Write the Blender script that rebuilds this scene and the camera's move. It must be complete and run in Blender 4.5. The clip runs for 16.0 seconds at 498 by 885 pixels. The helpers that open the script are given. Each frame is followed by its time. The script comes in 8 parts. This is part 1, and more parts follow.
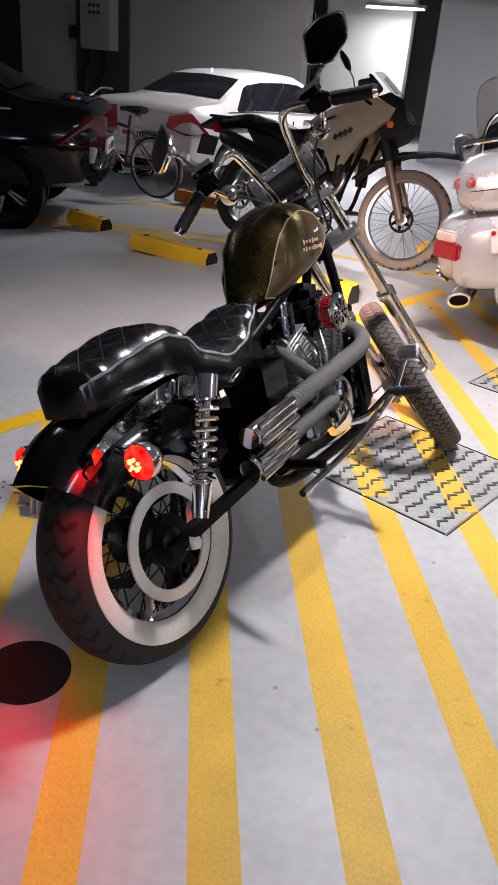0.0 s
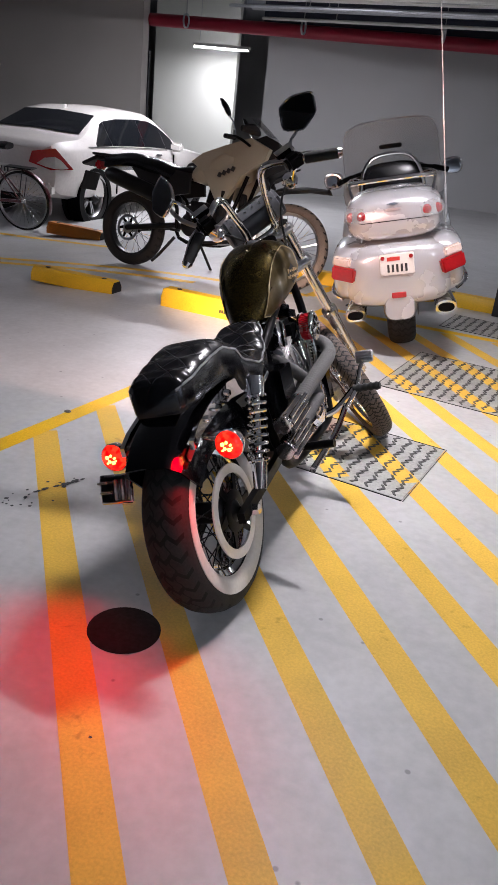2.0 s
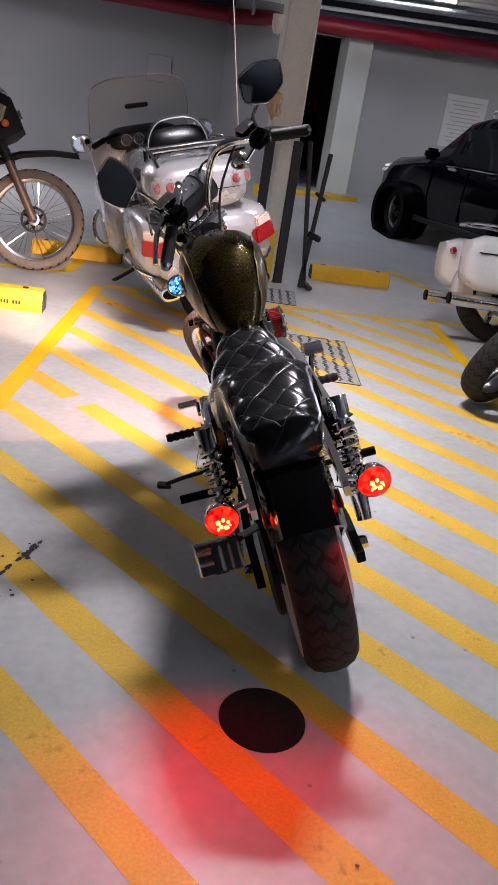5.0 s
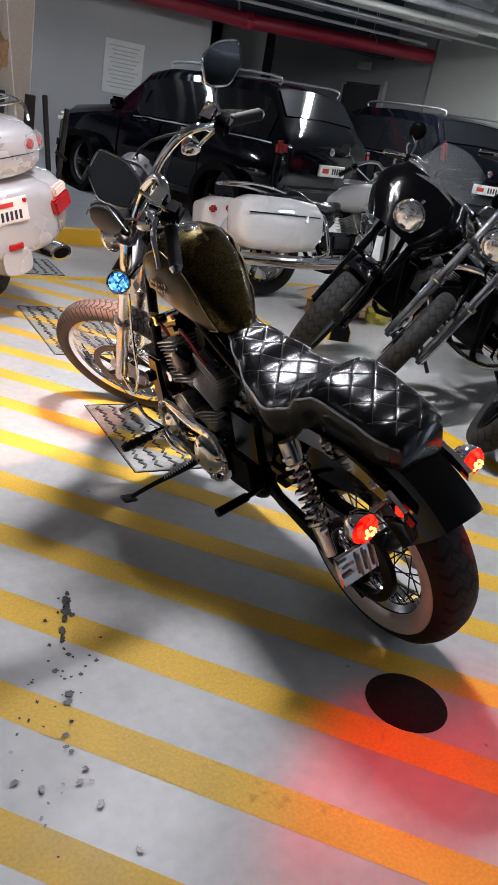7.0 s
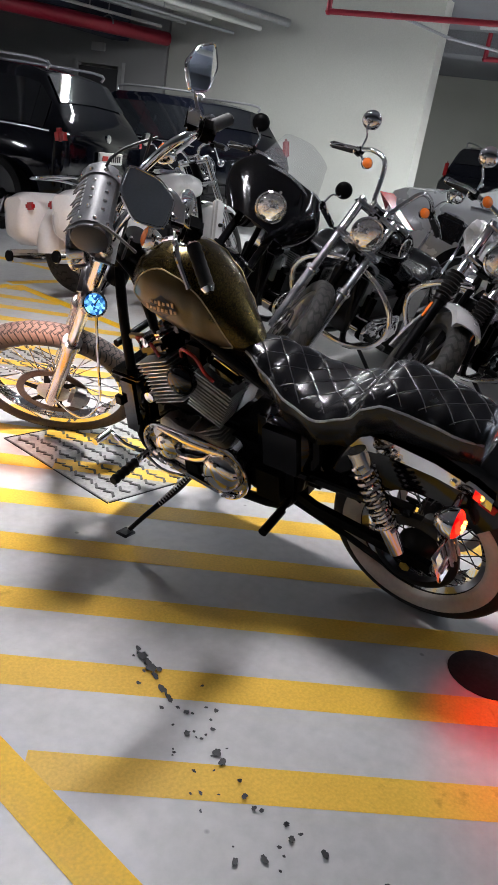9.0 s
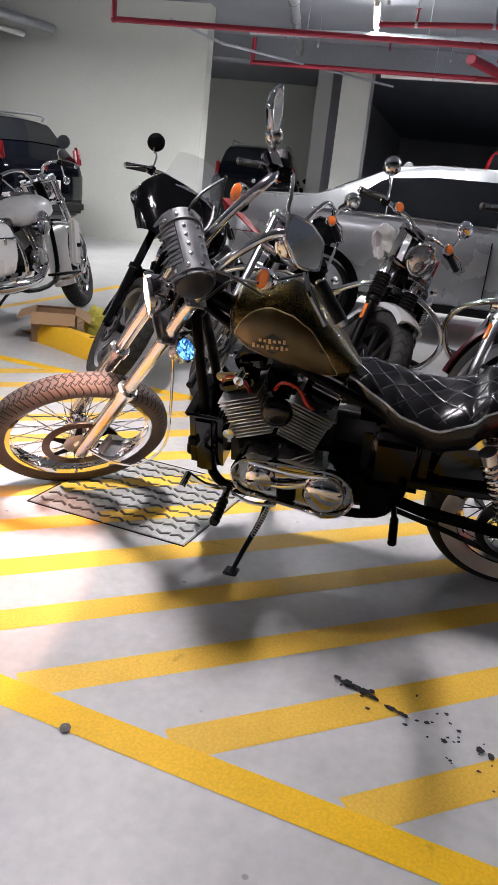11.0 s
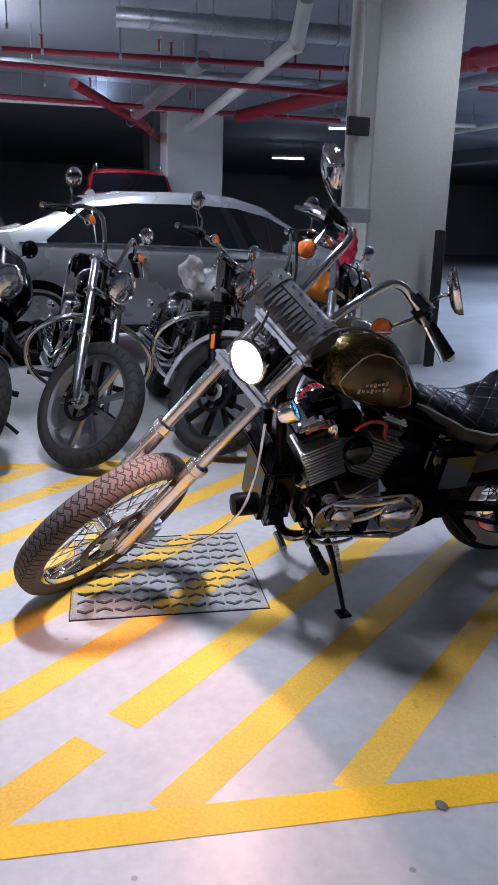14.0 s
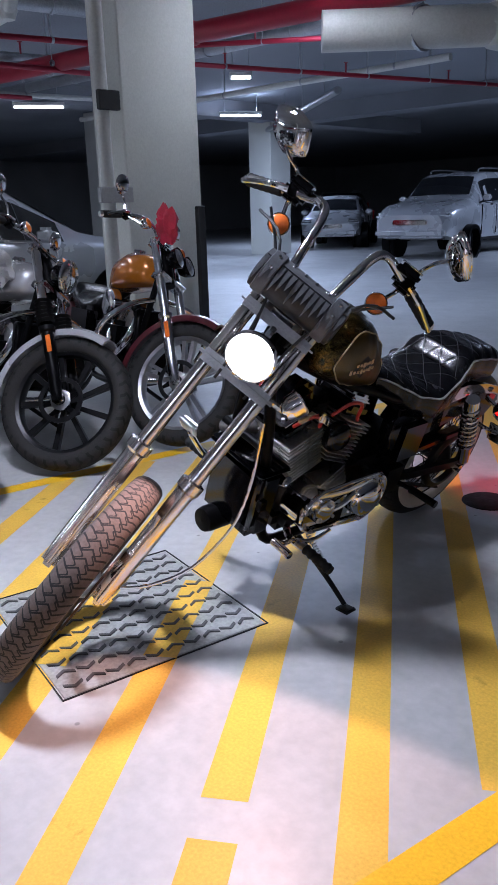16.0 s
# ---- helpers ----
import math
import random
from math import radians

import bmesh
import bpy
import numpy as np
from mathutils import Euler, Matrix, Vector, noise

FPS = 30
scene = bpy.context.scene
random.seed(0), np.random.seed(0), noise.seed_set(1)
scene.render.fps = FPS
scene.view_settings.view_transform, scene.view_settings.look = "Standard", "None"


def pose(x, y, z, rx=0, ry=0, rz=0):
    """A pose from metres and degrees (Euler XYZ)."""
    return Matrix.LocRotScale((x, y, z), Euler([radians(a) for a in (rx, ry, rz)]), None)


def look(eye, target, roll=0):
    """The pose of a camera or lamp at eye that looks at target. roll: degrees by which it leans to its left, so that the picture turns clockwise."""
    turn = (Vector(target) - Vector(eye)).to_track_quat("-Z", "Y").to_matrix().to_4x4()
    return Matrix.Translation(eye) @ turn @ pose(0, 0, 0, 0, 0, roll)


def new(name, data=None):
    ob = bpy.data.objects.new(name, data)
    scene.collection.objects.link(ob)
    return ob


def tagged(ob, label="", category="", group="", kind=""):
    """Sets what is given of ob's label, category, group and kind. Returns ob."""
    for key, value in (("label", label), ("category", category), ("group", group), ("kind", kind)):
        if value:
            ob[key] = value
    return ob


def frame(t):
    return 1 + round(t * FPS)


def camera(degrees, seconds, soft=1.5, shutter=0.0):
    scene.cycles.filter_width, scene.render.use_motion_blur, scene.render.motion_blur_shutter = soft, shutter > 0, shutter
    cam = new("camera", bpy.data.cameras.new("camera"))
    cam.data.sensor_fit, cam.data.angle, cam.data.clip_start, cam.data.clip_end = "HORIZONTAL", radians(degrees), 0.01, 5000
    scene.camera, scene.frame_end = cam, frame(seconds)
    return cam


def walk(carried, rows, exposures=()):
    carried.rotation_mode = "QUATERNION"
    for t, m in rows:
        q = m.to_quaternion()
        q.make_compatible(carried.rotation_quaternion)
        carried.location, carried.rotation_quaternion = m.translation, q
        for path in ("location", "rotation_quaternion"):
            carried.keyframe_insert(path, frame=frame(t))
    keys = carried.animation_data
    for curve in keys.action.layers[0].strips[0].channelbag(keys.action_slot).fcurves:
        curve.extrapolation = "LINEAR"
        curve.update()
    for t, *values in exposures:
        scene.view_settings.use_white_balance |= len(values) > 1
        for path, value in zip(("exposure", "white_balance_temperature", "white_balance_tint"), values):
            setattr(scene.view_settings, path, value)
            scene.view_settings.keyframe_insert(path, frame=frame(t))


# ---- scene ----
cam = camera(35.9, 16.0, soft=1.0)

PATH = [
    (0, (0.88, -1.045, 1.306), (-0.051, 0.48, 0.408), 5.1),
    (0.5, (0.793, -1.259, 1.317), (-0.052, 0.327, 0.439), 4.7),
    (1, (0.796, -1.476, 1.355), (0.031, 0.167, 0.509), 4.5),
    (1.5, (0.752, -1.609, 1.379), (0.066, 0.081, 0.559), 5.1),
    (2, (0.61, -1.713, 1.369), (0.036, 0.026, 0.566), 6.3),
    (2.5, (0.431, -1.774, 1.354), (-0.039, 0.001, 0.561), 7.0),
    (3, (0.238, -1.72, 1.341), (-0.092, 0.088, 0.552), 7.8),
    (3.5, (-0.007, -1.701, 1.347), (-0.169, 0.128, 0.555), 8.2),
    (4, (-0.254, -1.688, 1.341), (-0.257, 0.144, 0.54), 9.1),
    (4.5, (-0.425, -1.58, 1.303), (-0.252, 0.246, 0.505), 8.6),
    (5, (-0.61, -1.494, 1.289), (-0.247, 0.306, 0.496), 8.9),
    (5.2, (-0.704, -1.472, 1.289), (-0.245, 0.307, 0.498), 9.4),
    (7.3, (-1.653, -0.92, 1.237), (-0.402, 0.434, 0.461), 10.4),
    (7.5, (-1.699, -0.861, 1.227), (-0.405, 0.454, 0.455), 10.4),
    (8, (-1.827, -0.653, 1.204), (-0.388, 0.512, 0.447), 10.6),
    (8.2, (-1.871, -0.603, 1.203), (-0.394, 0.519, 0.455), 10.5),
    (10.3, (-2.388, 0.157, 1.178), (-0.594, 0.735, 0.509), 7.6),
    (10.5, (-2.436, 0.266, 1.186), (-0.623, 0.791, 0.526), 7.2),
    (11, (-2.473, 0.485, 1.171), (-0.623, 0.889, 0.526), 6.3),
    (11.5, (-2.475, 0.729, 1.171), (-0.597, 1.012, 0.544), 5.3),
    (12, (-2.516, 0.995, 1.172), (-0.61, 1.106, 0.574), 4.6),
    (12.5, (-2.518, 1.258, 1.192), (-0.603, 1.209, 0.618), 4.0),
    (13, (-2.451, 1.525, 1.177), (-0.545, 1.285, 0.622), 3.2),
    (13.5, (-2.409, 1.754, 1.173), (-0.536, 1.307, 0.632), 2.6),
    (14, (-2.362, 1.968, 1.19), (-0.545, 1.332, 0.647), 1.7),
    (14.5, (-2.212, 2.143, 1.164), (-0.481, 1.311, 0.607), 0.7),
    (15, (-2.077, 2.318, 1.16), (-0.454, 1.299, 0.585), -0.0),
    (15.5, (-1.931, 2.494, 1.18), (-0.41, 1.331, 0.6), -1.1),
    (16, (-1.736, 2.524, 1.174), (-0.315, 1.244, 0.59), -1.6),
]
walk(cam, [(t, look(eye, target, roll)) for t, eye, target, roll in PATH], [(0.0, 0.42, 6450, 20), (5.0, 0.28, 6450, 21), (7.5, 0.48, 6350, 14), (10.5, 0.62, 6600, 19), (12.0, 0.42, 6450, 20), (13.0, 0.12, 5800, 21), (16.0, 0.06, 5600, 20)])

# ---- world, light, exposure ----
world = bpy.data.worlds.new("world")
scene.world = world
world.use_nodes = True
world.node_tree.nodes["Background"].inputs[0].default_value = (0.6, 0.68, 0.8, 1)
world.node_tree.nodes["Background"].inputs[1].default_value = 0.002


def area_lamp(name, at, towards, sx, sy, watts, colour=(1, 1, 1)):
    d = bpy.data.lights.new(name, "AREA")
    d.shape, d.size, d.size_y, d.energy, d.color = "RECTANGLE", sx, sy, watts, colour
    ob = new(name, d)
    ob.matrix_world = look(at, towards)
    return ob


def spot_lamp(name, at, towards, degrees, blend, radius, watts, colour):
    d = bpy.data.lights.new(name, "SPOT")
    d.spot_size, d.spot_blend, d.shadow_soft_size, d.energy, d.color = radians(degrees), blend, radius, watts, colour
    ob = new(name, d)
    ob.matrix_world = look(at, towards)
    return ob


# ---- mesh tools ----
class Geo:
    """Collects points and faces of one mesh."""

    def __init__(self, m=None):
        self.v, self.f, self.m = [], [], m or Matrix()

    def add(self, verts, faces):
        n = len(self.v)
        self.v += [tuple(self.m @ Vector(p)) for p in verts]
        self.f += [tuple(i + n for i in f) for f in faces]
        return self

    def box(self, c, s, bevel=0.0, rot=None, taper=1.0, seg=1):
        bm = bmesh.new()
        bmesh.ops.create_cube(bm, size=1)
        for v in bm.verts:
            k = taper if v.co.z > 0 else 1.0
            v.co = Vector((v.co.x * s[0] * k, v.co.y * s[1] * k, v.co.z * s[2]))
        if bevel:
            bmesh.ops.bevel(bm, geom=bm.edges[:], offset=bevel, segments=seg, affect="EDGES")
        m = Matrix.Translation(c) @ (rot.to_4x4() if rot else Matrix())
        bm.verts.index_update()
        vs = [m @ v.co for v in bm.verts]
        fs = [[v.index for v in f.verts] for f in bm.faces]
        bm.free()
        return self.add(vs, fs)

    def rings(self, rings, cap=True, loop=False):
        n = len(rings[0])
        vs = [p for r in rings for p in r]
        fs = []
        k = len(rings)
        for i in range(k if loop else k - 1):
            for j in range(n):
                a, b = i * n + j, i * n + (j + 1) % n
                c, d = ((i + 1) % k) * n + (j + 1) % n, ((i + 1) % k) * n + j
                fs.append((a, b, c, d))
        if cap and not loop:
            fs.append(tuple(range(n - 1, -1, -1)))
            fs.append(tuple((k - 1) * n + j for j in range(n)))
        return self.add(vs, fs)

    def cyl(self, p0, p1, r0, r1=None, n=16):
        return self.tube([p0, p1], [r0, r0 if r1 is None else r1], n, smooth=0)

    def tube(self, pts, r, n=8, smooth=4, cap=True):
        pts = [Vector(p) for p in pts]
        rad = list(r) if isinstance(r, (list, tuple)) else [r] * len(pts)
        if smooth and len(pts) > 2:
            out, rr = [], []
            for i in range(len(pts) - 1):
                p0, p1, p2, p3 = pts[max(i - 1, 0)], pts[i], pts[i + 1], pts[min(i + 2, len(pts) - 1)]
                for k in range(smooth):
                    t = k / smooth
                    out.append(0.5 * (2 * p1 + (p2 - p0) * t + (2 * p0 - 5 * p1 + 4 * p2 - p3) * t * t + (3 * p1 - p0 - 3 * p2 + p3) * t ** 3))
                    rr.append(rad[i] * (1 - t) + rad[i + 1] * t)
            pts, rad = out + [pts[-1]], rr + [rad[-1]]
        rings, up = [], None
        for i, p in enumerate(pts):
            d = (pts[min(i + 1, len(pts) - 1)] - pts[max(i - 1, 0)]).normalized()
            if up is None:
                up = d.orthogonal().normalized()
            up = (up - d * up.dot(d)).normalized()
            side = d.cross(up)
            rings.append([p + (up * math.cos(2 * math.pi * j / n) + side * math.sin(2 * math.pi * j / n)) * rad[i] for j in range(n)])
        return self.rings(rings, cap)

    def lathe(self, profile, centre=(0, 0, 0), axis="x", n=48, closed=True, arc=None):
        """profile: (radius, along the axis). arc: degrees from, to."""
        rings = []
        a0, a1 = (0, 360) if arc is None else arc
        k = n if arc is None else n + 1
        for j in range(k):
            a = radians(a0 + (a1 - a0) * j / n)
            c, s = math.cos(a), math.sin(a)
            ring = []
            for r, h in profile:
                p = {"x": (h, r * c, r * s), "y": (r * s, h, r * c), "z": (r * c, r * s, h)}[axis]
                ring.append(Vector(p) + Vector(centre))
            rings.append(ring)
        if closed:
            return self.rings(rings, cap=arc is not None, loop=arc is None)
        m = len(profile)
        vs = [p for r in rings for p in r]
        fs = []
        for i in range(n):
            for j in range(m - 1):
                i2 = (i + 1) % k
                fs.append((i * m + j, i * m + j + 1, i2 * m + j + 1, i2 * m + j))
        return self.add(vs, fs)

    def prism(self, outline, h0, h1, axis="x"):
        """A flat outline, pushed along an axis."""
        def p(u, v, h):
            return {"x": (h, u, v), "y": (u, h, v), "z": (u, v, h)}[axis]
        return self.rings([[p(u, v, h0) for u, v in outline], [p(u, v, h1) for u, v in outline]])

    def grid(self, fn, nu, nv):
        vs = [fn(i / nu, j / nv) for i in range(nu + 1) for j in range(nv + 1)]
        fs = [(i * (nv + 1) + j, (i + 1) * (nv + 1) + j, (i + 1) * (nv + 1) + j + 1, i * (nv + 1) + j + 1) for i in range(nu) for j in range(nv)]
        return self.add(vs, fs)

    def mesh(self, name, sharp=38):
        me = bpy.data.meshes.new(name)
        me.from_pydata(self.v, [], self.f)
        bm = bmesh.new()
        bm.from_mesh(me)
        bmesh.ops.recalc_face_normals(bm, faces=bm.faces[:])
        bm.to_mesh(me)
        bm.free()
        me.shade_smooth()
        me.set_sharp_from_angle(angle=radians(sharp))
        return me


def part(name, geo, material, parent=None, label="", sharp=38):
    me = geo.mesh(name, sharp) if isinstance(geo, Geo) else geo
    if not me.materials:
        me.materials.append(material)
    ob = new(name, me)
    ob.parent = parent
    if label:
        ob["label"] = label
    return ob


def thing(name, m, label, category, group="", kind=""):
    ob = new(name)
    ob.matrix_world = m
    return tagged(ob, label, category, group, kind)


def solid(name, geo, material, label, category="", group="", kind="", m=None, sharp=38):
    ob = part(name, geo, material, None, "", sharp)
    if m:
        ob.matrix_world = m
    return tagged(ob, label, category, group, kind)


def rot(x=0, y=0, z=0):
    return Euler((radians(x), radians(y), radians(z))).to_matrix()


# ---- materials ----
def shader(name, colour, rough=0.5, metal=0.0, vary=0.15, scale=8.0, fine=120.0, bump=0.0, coat=0.0, rough_vary=0.15, emit=None, power=0.0, spread=0.0, spec=0.5):
    mt = bpy.data.materials.new(name)
    mt.use_nodes = True
    nt = mt.node_tree
    b = nt.nodes["Principled BSDF"]
    b.inputs["Roughness"].default_value, b.inputs["Metallic"].default_value = rough, metal
    b.inputs["Coat Weight"].default_value = coat
    b.inputs["Specular IOR Level"].default_value = spec
    b.inputs["Coat Roughness"].default_value = 0.06
    tc = nt.nodes.new("ShaderNodeTexCoord")
    n1, n2 = nt.nodes.new("ShaderNodeTexNoise"), nt.nodes.new("ShaderNodeTexNoise")
    n1.inputs["Scale"].default_value, n2.inputs["Scale"].default_value = scale, fine
    n1.inputs["Detail"].default_value, n2.inputs["Detail"].default_value = 5, 3
    for n in (n1, n2):
        nt.links.new(tc.outputs["Object"], n.inputs["Vector"])
    mix = nt.nodes.new("ShaderNodeMath")
    mix.operation = "ADD"
    nt.links.new(n1.outputs["Fac"], mix.inputs[0])
    nt.links.new(n2.outputs["Fac"], mix.inputs[1])
    rp = nt.nodes.new("ShaderNodeMapRange")
    rp.inputs["From Min"].default_value, rp.inputs["From Max"].default_value = 0.7, 1.3
    rp.inputs["To Min"].default_value, rp.inputs["To Max"].default_value = 1 - vary, 1 + vary
    nt.links.new(mix.outputs[0], rp.inputs["Value"])
    hs = nt.nodes.new("ShaderNodeHueSaturation")
    hs.inputs["Color"].default_value = (*colour, 1)
    nt.links.new(rp.outputs[0], hs.inputs["Value"])
    if spread:
        oi = nt.nodes.new("ShaderNodeObjectInfo")
        r2 = nt.nodes.new("ShaderNodeMapRange")
        r2.inputs["To Min"].default_value, r2.inputs["To Max"].default_value = 1 - spread, 1 + spread
        nt.links.new(oi.outputs["Random"], r2.inputs["Value"])
        nt.links.new(r2.outputs[0], hs.inputs["Saturation"])
    nt.links.new(hs.outputs[0], b.inputs["Base Color"])
    rr = nt.nodes.new("ShaderNodeMapRange")
    rr.inputs["From Min"].default_value, rr.inputs["From Max"].default_value = 0.3, 0.7
    rr.inputs["To Min"].default_value, rr.inputs["To Max"].default_value = max(rough * (1 - rough_vary), 0.01), min(rough * (1 + rough_vary), 1)
    nt.links.new(n1.outputs["Fac"], rr.inputs["Value"])
    nt.links.new(rr.outputs[0], b.inputs["Roughness"])
    if bump:
        bp = nt.nodes.new("ShaderNodeBump")
        bp.inputs["Strength"].default_value, bp.inputs["Distance"].default_value = min(bump * 200, 1), bump
        nt.links.new(n2.outputs["Fac"], bp.inputs["Height"])
        nt.links.new(bp.outputs[0], b.inputs["Normal"])
    if emit:
        b.inputs["Emission Color"].default_value, b.inputs["Emission Strength"].default_value = (*emit, 1), power
    return mt


def glassy(name, colour, rough=0.02, alpha=0.3):
    mt = shader(name, colour, rough, 0, 0.03, 3)
    mt.node_tree.nodes["Principled BSDF"].inputs["Alpha"].default_value = alpha
    return mt


CHROME = shader("chrome", (0.78, 0.78, 0.79), 0.07, 1.0, 0.04, 9, 60, rough_vary=0.5)
WARM_CHROME = shader("fork_steel", (0.74, 0.70, 0.66), 0.16, 1.0, 0.06, 9, 90, rough_vary=0.4)
POLISHED = shader("polished_steel", (0.72, 0.73, 0.75), 0.2, 1.0, 0.06, 9, 90, rough_vary=0.4)
STEEL = shader("brushed_steel", (0.52, 0.52, 0.53), 0.32, 1.0, 0.12, 14, 160)
DARK_METAL = shader("dark_metal", (0.012, 0.012, 0.013), 0.34, 0.5, 0.2, 14, 120)
BLACK_PAINT = shader("black_gloss_paint", (0.0015, 0.0015, 0.002), 0.1, 0.0, 0.1, 6, 80, coat=0.3, spec=0.3)
BLACK_PART = shader("black_satin", (0.002, 0.002, 0.0023), 0.36, 0.0, 0.2, 12, 150, spec=0.08)
RUBBER = shader("tyre_rubber", (0.012, 0.0115, 0.0115), 0.72, 0.0, 0.25, 10, 140, bump=0.0006, spec=0.25)
GRIP = shader("grip_rubber", (0.009, 0.009, 0.009), 0.6, 0.0, 0.2, 10, 200, bump=0.0006, spec=0.3)
WHITEWALL = shader("whitewall_rubber", (0.62, 0.58, 0.52), 0.55, 0.0, 0.08, 9, 90)
LEATHER = shader("black_leather", (0.005, 0.0052, 0.0065), 0.24, 0.0, 0.2, 15, 260, bump=0.0002, spec=0.45)
BAG_LEATHER = shader("dark_leather", (0.02, 0.021, 0.024), 0.42, 0.0, 0.2, 15, 240, bump=0.0008)
ALU = shader("cast_aluminium", (0.42, 0.42, 0.43), 0.34, 1.0, 0.15, 12, 160)
FIN = shader("bright_fin_edges", (0.62, 0.61, 0.60), 0.3, 0.85, 0.15, 20, 120)
WRAP = shader("exhaust_wrap", (0.09, 0.086, 0.084), 0.9, 0.0, 0.35, 30, 240, bump=0.0025)
RED_RUBBER = shader("red_cable", (0.45, 0.03, 0.02), 0.45, 0.0, 0.1)
ORANGE_LENS = shader("amber_lens", (0.75, 0.16, 0.02), 0.22, 0.0, 0.1, 60, 200, coat=0.5)
RED_LENS = shader("red_lens", (0.36, 0.012, 0.015), 0.15, 0.0, 0.15, 40, 160, coat=0.6)
DARK_RED_LENS = shader("dark_red_lens", (0.14, 0.006, 0.008), 0.15, 0.0, 0.2, 40, 160, coat=0.5)
BULB_GLOW = shader("lit_bulb", (1, 0.5, 0.2), 0.3, 0.0, 0.0, emit=(1.0, 0.34, 0.05), power=7)
HEAD_GLOW = shader("lit_headlamp", (1, 1, 1), 0.2, 0.0, 0.0, emit=(1.0, 0.9, 0.82), power=15)


def lit_lens(name, base=(0.5, 0.01, 0.01), dim=(0.16, 0.0, 0.0), hot=(1, 0.016, 0.004), power=3.4, scale=75):
    """Faceted red lamp glass with the bulb's glow breaking through."""
    mt = shader(name, base, 0.2, 0.0, 0.1, emit=hot, power=power)
    nt = mt.node_tree
    b = nt.nodes["Principled BSDF"]
    v = nt.nodes.new("ShaderNodeTexVoronoi")
    v.inputs["Scale"].default_value = scale
    nt.links.new(nt.nodes["Texture Coordinate"].outputs["Object"], v.inputs["Vector"])
    sp = nt.nodes.new("ShaderNodeSeparateColor")
    nt.links.new(v.outputs["Color"], sp.inputs[0])
    cr = nt.nodes.new("ShaderNodeValToRGB")
    cr.color_ramp.elements[0].position, cr.color_ramp.elements[0].color = 0.25, (*dim, 1)
    cr.color_ramp.elements[1].position, cr.color_ramp.elements[1].color = 0.95, (*hot, 1)
    nt.links.new(sp.outputs[0], cr.inputs[0])
    nt.links.new(cr.outputs[0], b.inputs["Emission Color"])
    return mt


RED_FACETS = lit_lens("lit_tail_facets")
DIAL_GLOW = lit_lens("lit_dial_marks", (0.02, 0.06, 0.12), (0.0, 0.03, 0.16), (0.25, 0.75, 1.0), 1.6, 130)
MIRROR = shader("mirror_glass", (0.85, 0.86, 0.87), 0.02, 1.0, 0.0)
LAMP_GLASS = shader("lamp_reflector", (0.7, 0.71, 0.72), 0.12, 0.9, 0.3, 40, 90)
CLEAR = glassy("clear_screen", (0.5, 0.52, 0.54), 0.05, 0.24)
DUSTY_SCREEN = glassy("dusty_clear_screen", (0.36, 0.37, 0.39), 0.14, 0.44)
PALE_SMOKE = glassy("lightly_smoked_screen", (0.26, 0.27, 0.28), 0.05, 0.34)
SMOKE = glassy("smoked_screen", (0.08, 0.08, 0.09), 0.04, 0.55)
CAR_GLASS = shader("car_glass", (0.008, 0.009, 0.011), 0.05, 0.0, 0.1, 2, 10, coat=0.4)
SILVER_PAINT = shader("silver_paint", (0.52, 0.52, 0.53), 0.26, 0.35, 0.04, 5, 300, coat=0.8)
WHITE_PAINT = shader("white_paint", (0.74, 0.73, 0.72), 0.3, 0.0, 0.05, 4, 60, coat=0.7)
CAR_WHITE = shader("dusty_white_car", (0.6, 0.57, 0.54), 0.34, 0.0, 0.08, 2, 30, coat=0.6)
CAR_SILVER = shader("silver_car", (0.46, 0.47, 0.49), 0.28, 0.35, 0.05, 2, 200, coat=0.7)
CAR_BLACK = shader("black_car", (0.002, 0.0025, 0.005), 0.07, 0.0, 0.1, 2, 40, coat=0.1, spec=0.3)
RED_PAINT = shader("red_paint", (0.42, 0.012, 0.018), 0.28, 0.0, 0.1, 4, 60, coat=0.6)
MAROON = shader("maroon_frame", (0.07, 0.008, 0.012), 0.3, 0.1, 0.1, 6, 80, coat=0.5)
ORANGE_PAINT = shader("orange_paint", (0.62, 0.2, 0.015), 0.2, 0.25, 0.08, 6, 200, coat=0.8)
BEIGE_PLASTIC = shader("beige_plastic", (0.40, 0.375, 0.28), 0.45, 0.0, 0.08, 6, 120)
BLACK_PLASTIC = shader("black_plastic", (0.012, 0.012, 0.012), 0.55, 0.0, 0.2, 10, 160, bump=0.0004, spec=0.25)
CABLE = shader("black_cable", (0.015, 0.015, 0.015), 0.45)
PLATE_WHITE = shader("number_plate", (0.72, 0.7, 0.66), 0.4, 0.0, 0.05, 8, 90)
INK = shader("dark_ink", (0.02, 0.02, 0.02), 0.6)
RED_INK = shader("red_ink", (0.5, 0.03, 0.02), 0.6)
STUD = shader("studs", (0.6, 0.6, 0.6), 0.2, 1.0, 0.05)
CARD = shader("cardboard", (0.34, 0.21, 0.11), 0.85, 0.0, 0.15, 8, 90, bump=0.0006)
PAPER = shader("paper", (0.62, 0.62, 0.6), 0.8, 0.0, 0.08, 8, 60)
KRAFT = shader("kraft_paper", (0.5, 0.36, 0.2), 0.7, 0.0, 0.2, 20, 90)
RED_CLOTH = shader("red_cloth", (0.5, 0.03, 0.06), 0.8, 0.0, 0.2, 20, 260, bump=0.001)
WHITE_CLOTH = shader("white_cloth", (0.6, 0.6, 0.6), 0.85, 0.0, 0.15, 20, 200, bump=0.001)
